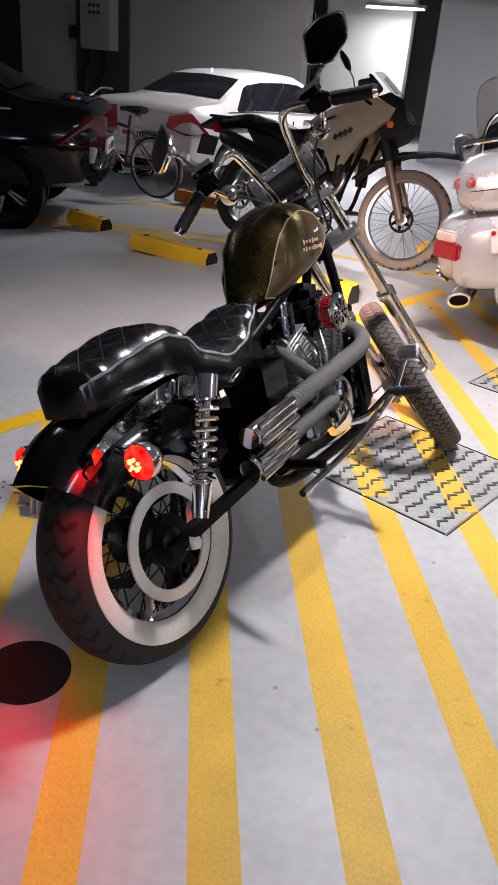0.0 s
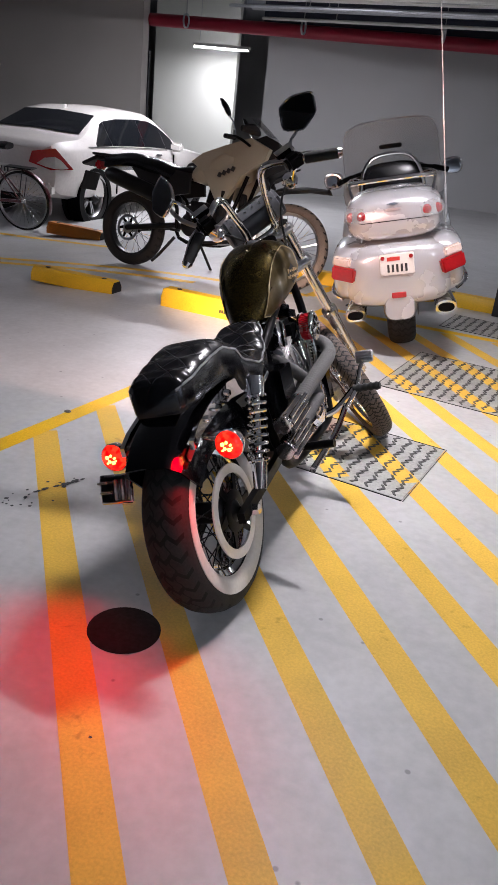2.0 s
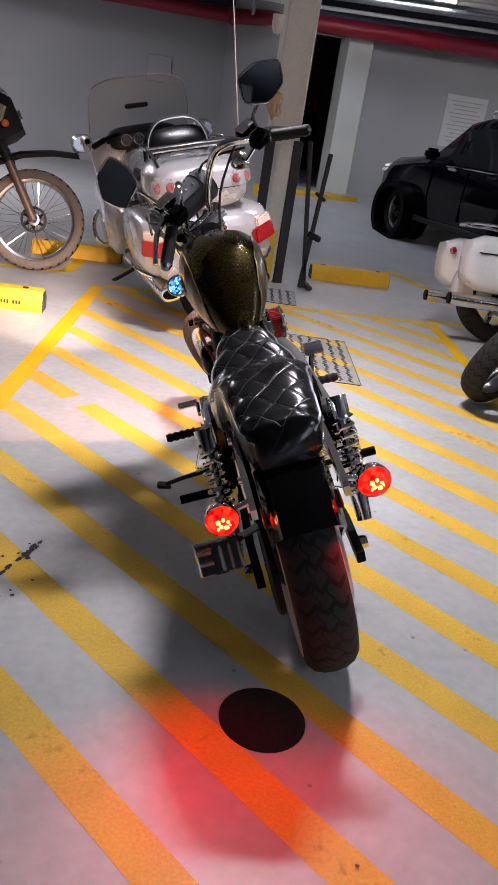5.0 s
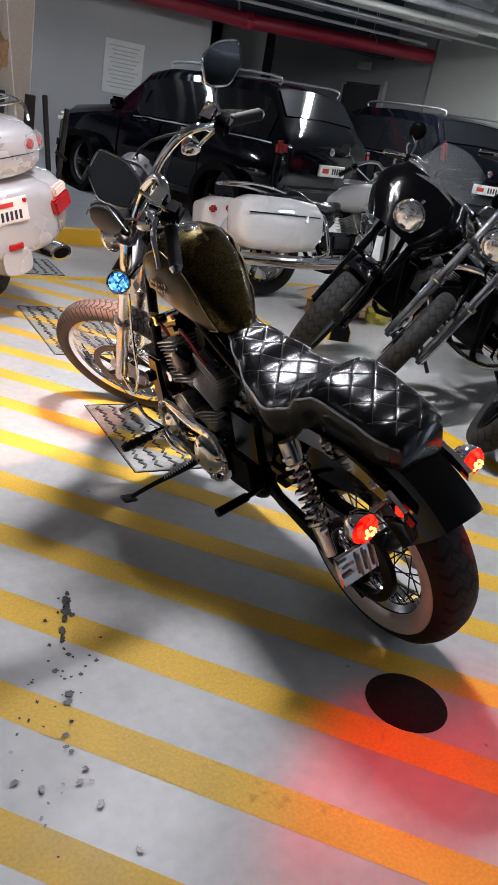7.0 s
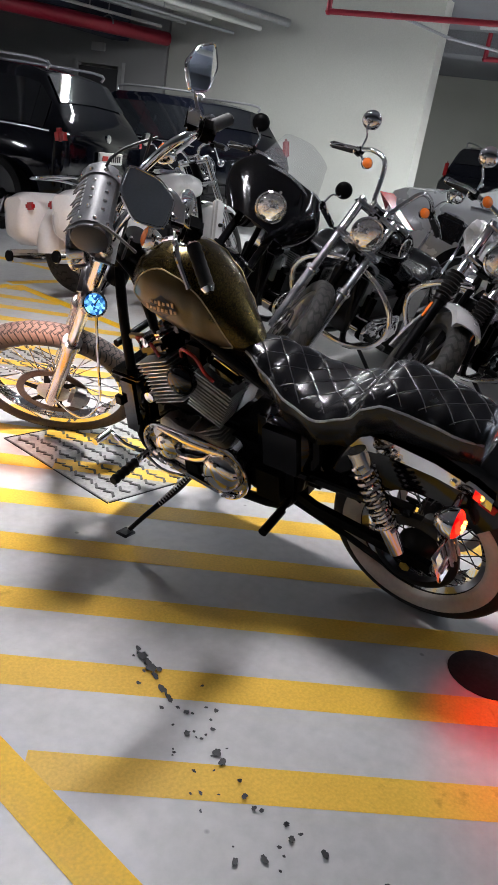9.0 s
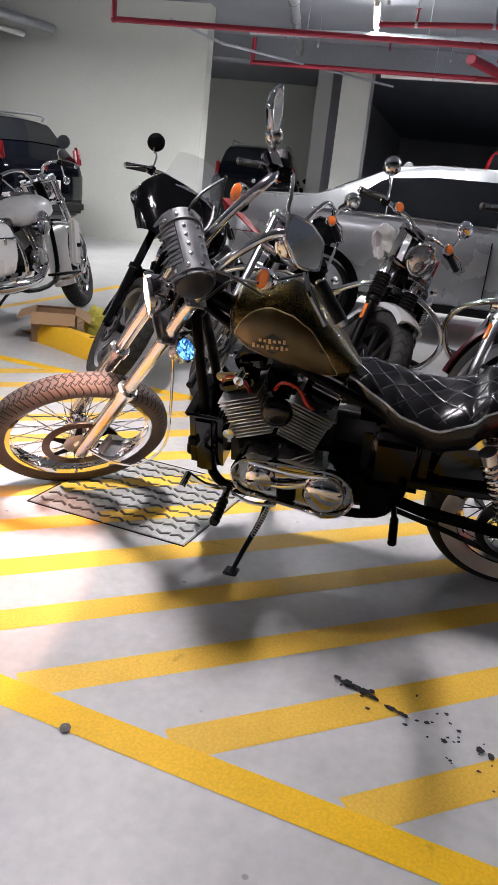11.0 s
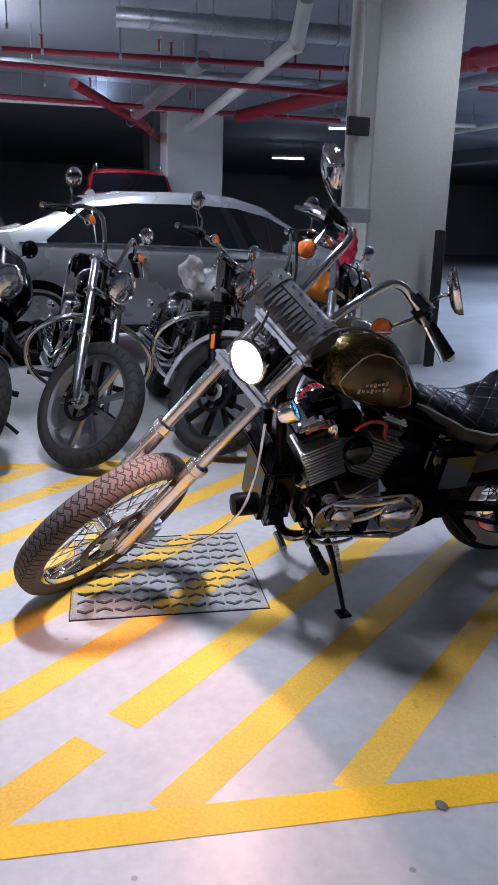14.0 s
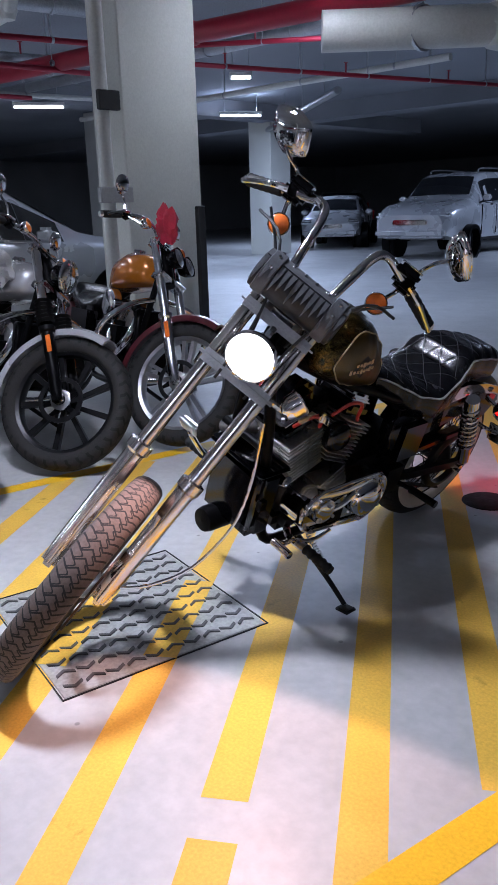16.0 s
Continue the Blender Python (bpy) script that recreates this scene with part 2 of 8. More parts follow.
WALL_PAINT = shader("garage_wall_paint", (0.50, 0.47, 0.44), 0.75, 0.0, 0.10, 0.7, 60, bump=0.0006)
PALE_WALL = shader("pale_wall_paint", (0.60, 0.61, 0.56), 0.75, 0.0, 0.06, 0.6, 50, bump=0.0005)
GREY_WALL = shader("grey_wall_paint", (0.40, 0.40, 0.40), 0.75, 0.0, 0.12, 0.7, 60, bump=0.0006)
CEILING = shader("ceiling_concrete", (0.24, 0.25, 0.275), 0.85, 0.0, 0.18, 0.9, 40, bump=0.001)
PILLAR_PAINT = shader("pillar_paint", (0.62, 0.62, 0.57), 0.7, 0.0, 0.08, 1.2, 60, bump=0.0005)
RED_PIPE = shader("red_fire_pipe", (0.30, 0.012, 0.03), 0.42, 0.1, 0.15, 4, 60)
WHITE_PIPE = shader("white_drain_pipe", (0.62, 0.62, 0.58), 0.4, 0.0, 0.1, 3, 50)
GALV = shader("galvanised", (0.42, 0.43, 0.45), 0.4, 0.8, 0.2, 5, 60)
TUBE_LIT = shader("lit_tube", (1, 1, 1), 0.4, 0.0, 0.0, emit=(0.93, 0.97, 1.0), power=34)
TUBE_BRIGHT = shader("bright_lit_tube", (1, 1, 1), 0.4, 0.0, 0.0, emit=(0.95, 0.98, 1.0), power=62)
GUARD_BLACK = shader("rubber_guard_black", (0.02, 0.02, 0.021), 0.65, 0.0, 0.2, 9, 90)
GUARD_YELLOW = shader("guard_yellow", (0.72, 0.42, 0.02), 0.6, 0.0, 0.1, 9, 90)
STOP_YELLOW = shader("wheel_stop_yellow", (0.80, 0.46, 0.015), 0.5, 0.0, 0.12, 7, 120, bump=0.0008)
STOP_ORANGE = shader("dirty_orange_stop", (0.5, 0.17, 0.02), 0.6, 0.0, 0.2, 7, 120, bump=0.0008)
OIL = shader("oil_stain", (0.018, 0.018, 0.02), 0.35, 0.0, 0.3, 30, 160)
STONE = shader("pebble", (0.16, 0.15, 0.14), 0.8, 0.0, 0.3, 60, 200, bump=0.001)


def floor_material():
    mt = shader("epoxy_floor", (0.46, 0.46, 0.455), 0.42, 0.0, 0.09, 1.1, 30, bump=0.0006, rough_vary=0.3)
    nt = mt.node_tree
    b = nt.nodes["Principled BSDF"]
    tc = nt.nodes["Texture Coordinate"]
    n = nt.nodes.new("ShaderNodeTexNoise")
    n.inputs["Scale"].default_value, n.inputs["Detail"].default_value, n.inputs["Roughness"].default_value = 3.4, 8, 0.68
    nt.links.new(tc.outputs["Object"], n.inputs["Vector"])
    cr = nt.nodes.new("ShaderNodeValToRGB")
    cr.color_ramp.elements[0].position, cr.color_ramp.elements[0].color = 0.34, (0.86, 0.855, 0.85, 1)
    cr.color_ramp.elements[1].position, cr.color_ramp.elements[1].color = 0.62, (1, 1, 1, 1)
    nt.links.new(n.outputs["Fac"], cr.inputs[0])
    mx = nt.nodes.new("ShaderNodeMix")
    mx.data_type, mx.blend_type = "RGBA", "MULTIPLY"
    mx.inputs["Factor"].default_value = 1.0
    src = b.inputs["Base Color"].links[0].from_socket
    nt.links.new(src, mx.inputs["A"])
    nt.links.new(cr.outputs[0], mx.inputs["B"])
    # small specks trodden into the floor
    vo = nt.nodes.new("ShaderNodeTexVoronoi")
    vo.inputs["Scale"].default_value = 7.0
    nt.links.new(tc.outputs["Object"], vo.inputs["Vector"])
    sp = nt.nodes.new("ShaderNodeMapRange")
    sp.inputs["From Min"].default_value, sp.inputs["From Max"].default_value = 0.035, 0.06
    sp.inputs["To Min"].default_value, sp.inputs["To Max"].default_value = 0.55, 1.0
    nt.links.new(vo.outputs["Distance"], sp.inputs["Value"])
    m2 = nt.nodes.new("ShaderNodeMix")
    m2.data_type, m2.blend_type = "RGBA", "MULTIPLY"
    m2.inputs["Factor"].default_value = 1.0
    nt.links.new(mx.outputs["Result"], m2.inputs["A"])
    nt.links.new(sp.outputs[0], m2.inputs["B"])
    nt.links.new(m2.outputs["Result"], b.inputs["Base Color"])
    return mt


def line_paint(name, colour, worn, rough=0.45):
    """Road paint with chips and thin places through which the floor shows."""
    mt = shader(name, colour, rough, 0.0, 0.14, 5, 130, bump=0.0004, spec=0.2)
    nt = mt.node_tree
    b = nt.nodes["Principled BSDF"]
    geo = nt.nodes.new("ShaderNodeNewGeometry")
    a, c = nt.nodes.new("ShaderNodeTexNoise"), nt.nodes.new("ShaderNodeTexNoise")
    a.inputs["Scale"].default_value, a.inputs["Detail"].default_value, a.inputs["Roughness"].default_value = 2.1, 10, 0.72
    c.inputs["Scale"].default_value, c.inputs["Detail"].default_value = 34, 6
    for n in (a, c):
        nt.links.new(geo.outputs["Position"], n.inputs["Vector"])
    ad = nt.nodes.new("ShaderNodeMath")
    ad.operation = "MULTIPLY_ADD"
    ad.inputs[1].default_value = 0.35
    nt.links.new(c.outputs["Fac"], ad.inputs[0])
    nt.links.new(a.outputs["Fac"], ad.inputs[2])
    rp = nt.nodes.new("ShaderNodeMapRange")
    rp.inputs["From Min"].default_value, rp.inputs["From Max"].default_value = worn, worn + 0.16
    rp.inputs["To Min"].default_value, rp.inputs["To Max"].default_value = 0.35, 0.97
    nt.links.new(ad.outputs[0], rp.inputs["Value"])
    nt.links.new(rp.outputs[0], b.inputs["Alpha"])
    return mt


FLOOR = floor_material()
STRIPE = line_paint("worn_yellow_hatching", (0.72, 0.44, 0.06), 0.40)
LINE = line_paint("yellow_border_line", (0.80, 0.46, 0.012), 0.36)
PLATE = shader("drain_plate_metal", (0.36, 0.36, 0.345), 0.5, 0.3, 0.25, 9, 90, bump=0.0006)
CHEVRON = shader("dark_tread_bars", (0.075, 0.075, 0.075), 0.5, 0.3, 0.3, 20, 120)


# ---- the ground ----
def ground_z(x, y):
    """The floor falls gently away beyond the bay."""
    k = min(max((-1.6 - x) / 4.5, 0), 1)
    u, v = min(max((y - 8.3) / 1.7, 0), 1), min(max((x - 0.2) / 1.5, 0), 1)
    return -0.28 * k * k * (3 - 2 * k) + 0.3 * u * u * (3 - 2 * u) * v * v * (3 - 2 * v)


def floor_slab():
    xs = [-30, -20, -14, -10, -8, -7, -6.1, -5.6, -5, -4.5, -4, -3.5, -3, -2.6, -2.2, -1.9, -1.6, -1, 0, 0.5, 1, 1.5, 2, 4, 8, 14, 22, 34]
    ys = [-40, -25, -12, -6, -3, -1, 0, 1, 2, 3, 4, 5, 6, 7, 8, 8.3, 8.8, 9.2, 9.6, 10, 10.4, 12, 14, 17, 20, 26]
    g = Geo()
    vs = [(x, y, ground_z(x, y)) for x in xs for y in ys]
    n = len(ys)
    g.add(vs, [(i * n + j, (i + 1) * n + j, (i + 1) * n + j + 1, i * n + j + 1) for i in range(len(xs) - 1) for j in range(n - 1)])
    ob = solid("floor", g, FLOOR, "pale grey painted concrete parking floor with faint stains", "floor", kind="structure")
    return ob


floor_slab()
BAY = radians(-8.2)  # the bay leans this far off the bike's line
BX, BY = Vector((math.cos(BAY), math.sin(BAY), 0)), Vector((-math.sin(BAY), math.cos(BAY), 0))
SD = Vector((math.cos(radians(53)), -math.sin(radians(53)), 0))  # along a stripe
SN = Vector((math.sin(radians(53)), math.cos(radians(53)), 0))


def strip(name, a, b, w, mat, label, z=0.0007, group="", cat="road marking"):
    """A painted line from a to b whose ends are cut square."""
    a, b = Vector((*a, 0)), Vector((*b, 0))
    d = (b - a).normalized()
    s = Vector((-d.y, d.x, 0)) * w / 2
    k = max(2, int((b - a).length / 0.25))
    top = [[a + (b - a) * i / k - s, a + (b - a) * i / k + s] for i in range(k + 1)]
    vs, fs = [], []
    for l, r in top:
        for p in (l, r):
            vs.append((p.x, p.y, ground_z(p.x, p.y) + z))
    for i in range(k):
        fs.append((2 * i, 2 * i + 1, 2 * i + 3, 2 * i + 2))
    return solid(name, Geo().add(vs, fs), mat, label, cat, group, kind="structure")


# border of the hatched bay
L0, L1 = Vector((-1.386, -0.42)), Vector((-0.750, 3.93))
strip("border_line", L0, L1, 0.088, LINE, "bright yellow painted border line of the hatched bay", 0.0013)
R0, R1 = Vector((1.02, -1.7)), Vector((1.72, 3.9))
strip("border_line", R0, R1, 0.085, LINE, "bright yellow painted border line of the hatched bay", 0.0013)
strip("border_line", L1 + Vector((0.05, 0.03)), R1 + Vector((-0.05, 0.0)), 0.085, LINE, "bright yellow painted border line of the hatched bay", 0.0013)


def cross_line(p, d, a, b):
    """How far along p + t d the line from a to b is met."""
    e = b - a
    den = d.x * e.y - d.y * e.x
    return ((a.x - p.x) * e.y - (a.y - p.y) * e.x) / den


def hatching():
    for k in range(-9, 20):
        off = 0.166 + 0.287 * k
        p = SN.to_2d() * off
        d = SD.to_2d()
        tl, tr = cross_line(p, d, L0, L1), cross_line(p, d, R0, R1)
        tt = cross_line(p, d, L1, R1)
        t0, t1 = tl, tr
        if (p + d * tl).y > L1.y:
            t0 = tt
        if (p + d * t0).y < -2.2:
            continue
        if (p + d * t1).y > R1.y or t1 - t0 < 0.15:
            continue
        cuts = [(t0 + 0.045, t1 - 0.045)]
        if k == 1:  # a stretch of this stripe has come away
            m = (Vector((-0.735, 1.735)) - p).dot(d)
            cuts = [(t0 + 0.045, m - 0.07), (m + 0.04, t1 - 0.045)]
        for a, b in cuts:
            strip("hatch_stripe", p + d * a, p + d * b, 0.098 + 0.004 * math.sin(k * 2.3), STRIPE, "worn yellow diagonal hatching stripe on the floor", 0.0007, "hatching stripes")


hatching()
# lines of the bays around
for a, b in (((-6.5, 4.05), (-1.0, 4.28)), ((-6.5, 3.86), (-1.9, 4.02)), ((-1.0, 4.28), (-0.6, 6.5)), ((-6.3, 5.9), (-3.2, 5.2)), ((1.72, 3.98), (5.2, 3.6)), ((-0.6, 4.5), (0.45, 5.4)), ((2.0, 5.9), (2.5, 3.95))):
    strip("bay_line", a, b, 0.09, LINE, "faded yellow parking bay line", 0.001, "bay lines")


def drain_plate(name, centre, sx, sy, nx, ny, label):
    th = thing(name, Matrix.Translation((*centre, 0)) @ Matrix.Rotation(BAY, 4, "Z"), label, "drain cover")
    g = Geo().box((0, 0, -0.008), (sx, sy, 0.024), 0.002)
    part("cover", g, PLATE, th)
    fr = Geo()
    for s in (-1, 1):
        fr.box((s * (sx / 2 + 0.006), 0, -0.009), (0.003, sy + 0.015, 0.026))
        fr.box((0, s * (sy / 2 + 0.006), -0.009), (sx, 0.003, 0.026))
    part("frame", fr, DARK_METAL, th)
    ch = Geo()
    a = 0.026
    ch.prism([(-a, -0.011), (0, 0.006), (a, -0.011), (a, 0.0), (0, 0.017), (-a, 0.0)], 0, 0.0045, "z")
    me = ch.mesh("tread_bar")
    for i in range(nx):
        for j in range(ny):
            ob = part("tread_bar", me, CHEVRON, th)
            x, y = (i + 0.5) / nx - 0.5, (j + 0.5) / ny - 0.5
            ob.matrix_local = pose(x * sx * 0.96, y * sy * 0.96, 0.0035, 0, 0, 90 if (i + j) % 2 else -90)
    return th


drain_plate("drain_cover", (0.09, 1.415), 0.62, 0.62, 10, 10, "square grey metal drain cover with wavy tread and paint traces")
drain_plate("drain_cover", (0.40, 2.78), 0.76, 0.84, 12, 13, "dark square metal drain grating crossed by yellow stripes")
drain_plate("drain_cover", (0.42, 4.27), 0.6, 0.46, 9, 6, "dark metal drain grating beside the pillar")


def stripes_on(centre, sx, sy):
    """The hatching runs on over a cover."""
    for k in range(-9, 20):
        off = 0.166 + 0.287 * k
        p, d = SN.to_2d() * off, SD.to_2d()
        c = Vector(centre)
        lo, hi = -9.0, 9.0
        for ax, h in ((BX.to_2d(), sx / 2), (BY.to_2d(), sy / 2)):
            q, r = (p - c).dot(ax), d.dot(ax)
            a, b = sorted(((-h - q) / r, (h - q) / r))
            lo, hi = max(lo, a), min(hi, b)
        if hi - lo > 0.12:
            strip("plate_stripe", p + d * (lo + 0.03), p + d * (hi - 0.03), 0.095, STRIPE, "worn yellow paint stripe across the metal cover", 0.0056, "hatching stripes")


stripes_on((0.09, 1.415), 0.62, 0.62)
stripes_on((0.40, 2.78), 0.76, 0.84)

# Small round dark disc, a few millimetres proud of the floor.
g = Geo().lathe([(0.0, -0.01), (0.0, 0.004), (0.098, 0.004), (0.102, 0.002), (0.102, -0.01)], (-0.208, -0.155, 0), "z", 40, closed=False)
mh = solid("dark_disc", g, shader("dark_disc_surface", (0.012, 0.011, 0.011), 0.85, 0.0, 0.4, 20, 90, bump=0.002, spec=0.15), "small round dark disc set in the floor", "manhole cover")
mh["kind"] = "structure"


def blot(name, at, r, stretch, turn, seed, label="dark oil drip dried on the floor"):
    rnd = random.Random(seed)
    n = 14
    out = []
    for i in range(n):
        a = 2 * math.pi * i / n
        k = r * rnd.uniform(0.65, 1.25)
        x, y = math.cos(a) * k * stretch, math.sin(a) * k
        out.append((at[0] + x * math.cos(turn) - y * math.sin(turn), at[1] + x * math.sin(turn) + y * math.cos(turn)))
    return solid(name, Geo().prism(out, 0.0052, 0.0058, "z"), OIL, label, "oil stain", "oil drips", "stuff")


OT = math.atan2(0.162, 0.085)
for i, (x, y, r, k) in enumerate(((-0.786, 0.556, 0.006, 1.6), (-0.80, 0.53, 0.012, 1.5), (-0.808, 0.507, 0.009, 1.9), (-0.82, 0.485, 0.013, 1.3), (-0.834, 0.462, 0.008, 1.8), (-0.858, 0.418, 0.0075, 2.2), (-0.872, 0.388, 0.0065, 2.4), (-0.815, 0.545, 0.004, 1.2), (-0.84, 0.49, 0.004, 1.4))):
    blot("oil_streak", (x, y), r, k, OT, i, "dark oil streak in broken drops on the floor")
rnd = random.Random(5)
for i in range(46):
    t = rnd.random()
    x, y = -0.86 - 0.2 * t + rnd.gauss(0, 0.05), 0.42 - 0.5 * t + rnd.gauss(0, 0.06)
    blot("oil_drop", (x, y), rnd.choice((0.002, 0.003, 0.0035, 0.005, 0.006)), rnd.uniform(1, 1.8), rnd.random() * 3, 50 + i)
for i, (x, y, r) in enumerate(((-0.082, -0.538, 0.006), (-0.93, 0.21, 0.014), (-0.945, 0.185, 0.012), (-0.93, 0.29, 0.01), (-1.0, 0.07, 0.008), (-0.99, 0.1, 0.007), (-0.88, 0.33, 0.009))):
    blot("oil_drop", (x, y), r * 0.7, 1.2, 0.5, 200 + i)
peb = Geo().lathe([(0.001, 0.011), (0.009, 0.009), (0.014, 0.005), (0.012, 0.0005), (0.001, 0.0)], (0, 0, 0), "z", 9, closed=False)
ob = solid("pebble", peb, STONE, "small dark grey pebble lying beside the yellow line", "pebble")
ob.matrix_world = pose(-1.203, 1.10, 0.0005, 0, 0, 20) @ Matrix.Diagonal((1.15, 0.9, 1, 1))


# ---- walls, pillars, ceiling ----
def wall(name, a, b, h, thick, mat, label, z0=-0.35):
    """A wall from a to b whose visible face is the line a-b; its body lies to the left of the way."""
    a, b = Vector((*a, 0)), Vector((*b, 0))
    d = (b - a).normalized()
    nrm = Vector((-d.y, d.x, 0))
    g = Geo().add([(p.x, p.y, z) for z in (z0, h) for p in (a, b, b + nrm * thick, a + nrm * thick)],
                  [(0, 1, 2, 3), (7, 6, 5, 4), (0, 4, 5, 1), (1, 5, 6, 2), (2, 6, 7, 3), (3, 7, 4, 0)])
    return solid(name, g, mat, label, "wall", kind="structure")


CH = 3.55
wall("wall_store", (-14.5, 12.6), (-7.05, 12.6), CH, 0.25, WALL_PAINT, "grey-beige painted garage wall behind the white car")
wall("wall_corridor_left", (-8.9, 17.2), (-8.95, 22.0), CH, 0.2, PALE_WALL, "bright white painted corridor wall")
wall("wall_corridor_front", (-9.05, 17.0), (-6.9, 17.0), CH, 0.15, PALE_WALL, "bright white lit corridor wall")
wall("wall_return", (-7.05, 12.85), (-9.2, 12.85), CH, 0.02, WALL_PAINT, "side of the garage wall")
wall("wall_back", (-4.85, 13.4), (0.9, 13.4), CH, 0.25, GREY_WALL, "dark grey painted back wall of the garage")
wall("wall_back_side", (-4.85, 22), (-4.85, 13.65), CH, 0.2, GREY_WALL, "grey painted wall end beside the corridor")
wall("wall_poster", (2.60, 10.4), (5.9, 10.4), CH, 0.25, GREY_WALL, "pale painted wall carrying a paper notice")
wall("wall_door_dark", (0.4, 18.0), (5.9, 18.0), CH, 0.2, GREY_WALL, "dark wall beyond the doorway")
wall("wall_lintel", (1.36, 10.42), (2.3, 10.42), CH, 0.2, GREY_WALL, "wall above the dark doorway", z0=2.36)
wall("wall_door_side", (0.9, 13.4), (1.36, 10.42), CH, 0.2, GREY_WALL, "grey wall beside the dark doorway")
wall("wall_poster_end", (5.9, 10.4), (5.9, 14.0), CH, 0.2, GREY_WALL, "grey wall end beside the recess")
wall("wall_recess_back", (5.9, 14.0), (9.4, 14.0), CH, 0.2, GREY_WALL, "dark grey wall deep in the recess")
wall("wall_side_dark", (9.2, 13.4), (9.6, 9.35), CH, 0.25, GREY_WALL, "dark grey side wall with a door")
wall("wall_beige", (9.6, 9.3), (9.75, 4.45), CH, 0.3, PALE_WALL, "plain pale beige wall behind the parked cars")
wall("wall_recess", (18.5, 12.0), (18.5, 3.5), CH, 0.2, PALE_WALL, "pale wall deep in the recess")
wall("wall_far_right", (34, 6), (34, -40), CH, 0.3, GREY_WALL, "far grey garage wall")
wall("wall_far_front", (34, -38), (-30, -38), CH, 0.3, GREY_WALL, "far grey garage wall")
wall("wall_far_left", (-28, -40), (-28, 13), CH, 0.3, GREY_WALL, "far grey garage wall")
wall("wall_far_end", (-14, 24), (12, 24), CH, 0.3, GREY_WALL, "far grey garage wall")
wall("wall_far_side", (14, 3.2), (34, 3.2), CH, 0.3, GREY_WALL, "far grey garage wall")
g = Geo().box((3, -8, CH + 0.15), (66, 66, 0.3))
solid("ceiling", g, CEILING, "raw grey concrete garage ceiling", "ceiling", kind="structure")


def pillar(name, x, y, sx, sy, label, mat=PILLAR_PAINT, turn=0.0):
    g = Geo().box((0, 0, CH / 2 - 0.15), (sx, sy, CH + 0.3), 0.012)
    return solid(name, g, mat, label, "pillar", "garage pillars", "structure", m=pose(x, y, 0, 0, 0, turn))


pillar("pillar", 3.99, -1.58, 0.38, 0.84, "pale painted concrete pillar with a drain pipe beside it", turn=6)
pillar("pillar", 2.45, 10.45, 0.36, 0.5, "pale rounded concrete pillar beside the doorway")
for x, y, sx, sy in ((13.3, 2.6, 0.5, 0.55), (13.0, -2.05, 0.6, 1.1), (13.3, -12.0, 0.8, 0.7), (16, -9, 0.9, 0.9), (11.5, -24, 0.9, 0.9), (3, -26, 0.9, 0.9), (20, -3.0, 0.8, 0.8)):
    pillar("pillar", x, y, sx, sy, "pale painted concrete pillar standing in the dim hall")


# ---- motorcycle pieces ----
def tread_material(name, blocks, slant, depth_r, dark=0.008, cut_at=0.62):
    """Tyre rubber with slanting grooves cut across the tread."""
    mt = shader(name, (0.022, 0.021, 0.02), 0.75, 0.0, 0.25, 10, 140, spec=0.3)
    nt = mt.node_tree
    b = nt.nodes["Principled BSDF"]
    tc = nt.nodes["Texture Coordinate"]
    sx = nt.nodes.new("ShaderNodeSeparateXYZ")
    nt.links.new(tc.outputs["Object"], sx.inputs[0])

    def op(kind, a, c=None, d=None):
        n = nt.nodes.new("ShaderNodeMath")
        n.operation = kind
        for i, v in enumerate((a, c, d)):
            if v is None:
                continue
            if isinstance(v, (int, float)):
                n.inputs[i].default_value = v
            else:
                nt.links.new(v, n.inputs[i])
        return n.outputs[0]

    ang = op("ARCTAN2", sx.outputs[2], sx.outputs[1])
    k = op("MULTIPLY_ADD", ang, blocks, op("MULTIPLY", op("PINGPONG", sx.outputs[0], 0.021), slant))
    groove = op("GREATER_THAN", op("SINE", k), cut_at)
    zig = op("ADD", sx.outputs[0], op("MULTIPLY", op("SINE", op("MULTIPLY", ang, blocks)), 0.006))
    mid = op("LESS_THAN", op("ABSOLUTE", op("SUBTRACT", op("ABSOLUTE", zig), 0.016)), 0.0024)
    both = op("MAXIMUM", groove, mid)
    r = op("SQRT", op("ADD", op("MULTIPLY", sx.outputs[1], sx.outputs[1]), op("MULTIPLY", sx.outputs[2], sx.outputs[2])))
    cut = op("MULTIPLY", both, op("GREATER_THAN", r, depth_r))
    src = b.inputs["Base Color"].links[0].from_socket
    mx = nt.nodes.new("ShaderNodeMix")
    mx.data_type = "RGBA"
    nt.links.new(cut, mx.inputs["Factor"])
    nt.links.new(src, mx.inputs["A"])
    mx.inputs["B"].default_value = (dark, dark, dark, 1)
    nt.links.new(mx.outputs["Result"], b.inputs["Base Color"])
    bp = nt.nodes.new("ShaderNodeBump")
    bp.invert = True
    bp.inputs["Strength"].default_value, bp.inputs["Distance"].default_value = 0.9, 0.004
    nt.links.new(cut, bp.inputs["Height"])
    nt.links.new(bp.outputs[0], b.inputs["Normal"])
    return mt


TREAD_REAR = tread_material("rear_tyre_tread", 34, 120, 0.262)
TREAD_DUAL = tread_material("knobbly_tread", 30, 60, 0.30)
TREAD_WIDE = tread_material("cruiser_tread", 34, 120, 0.285)
DUSTY_TREAD = tread_material("dusty_tyre_tread", 78, 190, 0.29, 0.016, 0.78)
DUSTY_TREAD.node_tree.nodes["Hue/Saturation/Value"].inputs["Color"].default_value = (0.10, 0.078, 0.068, 1)


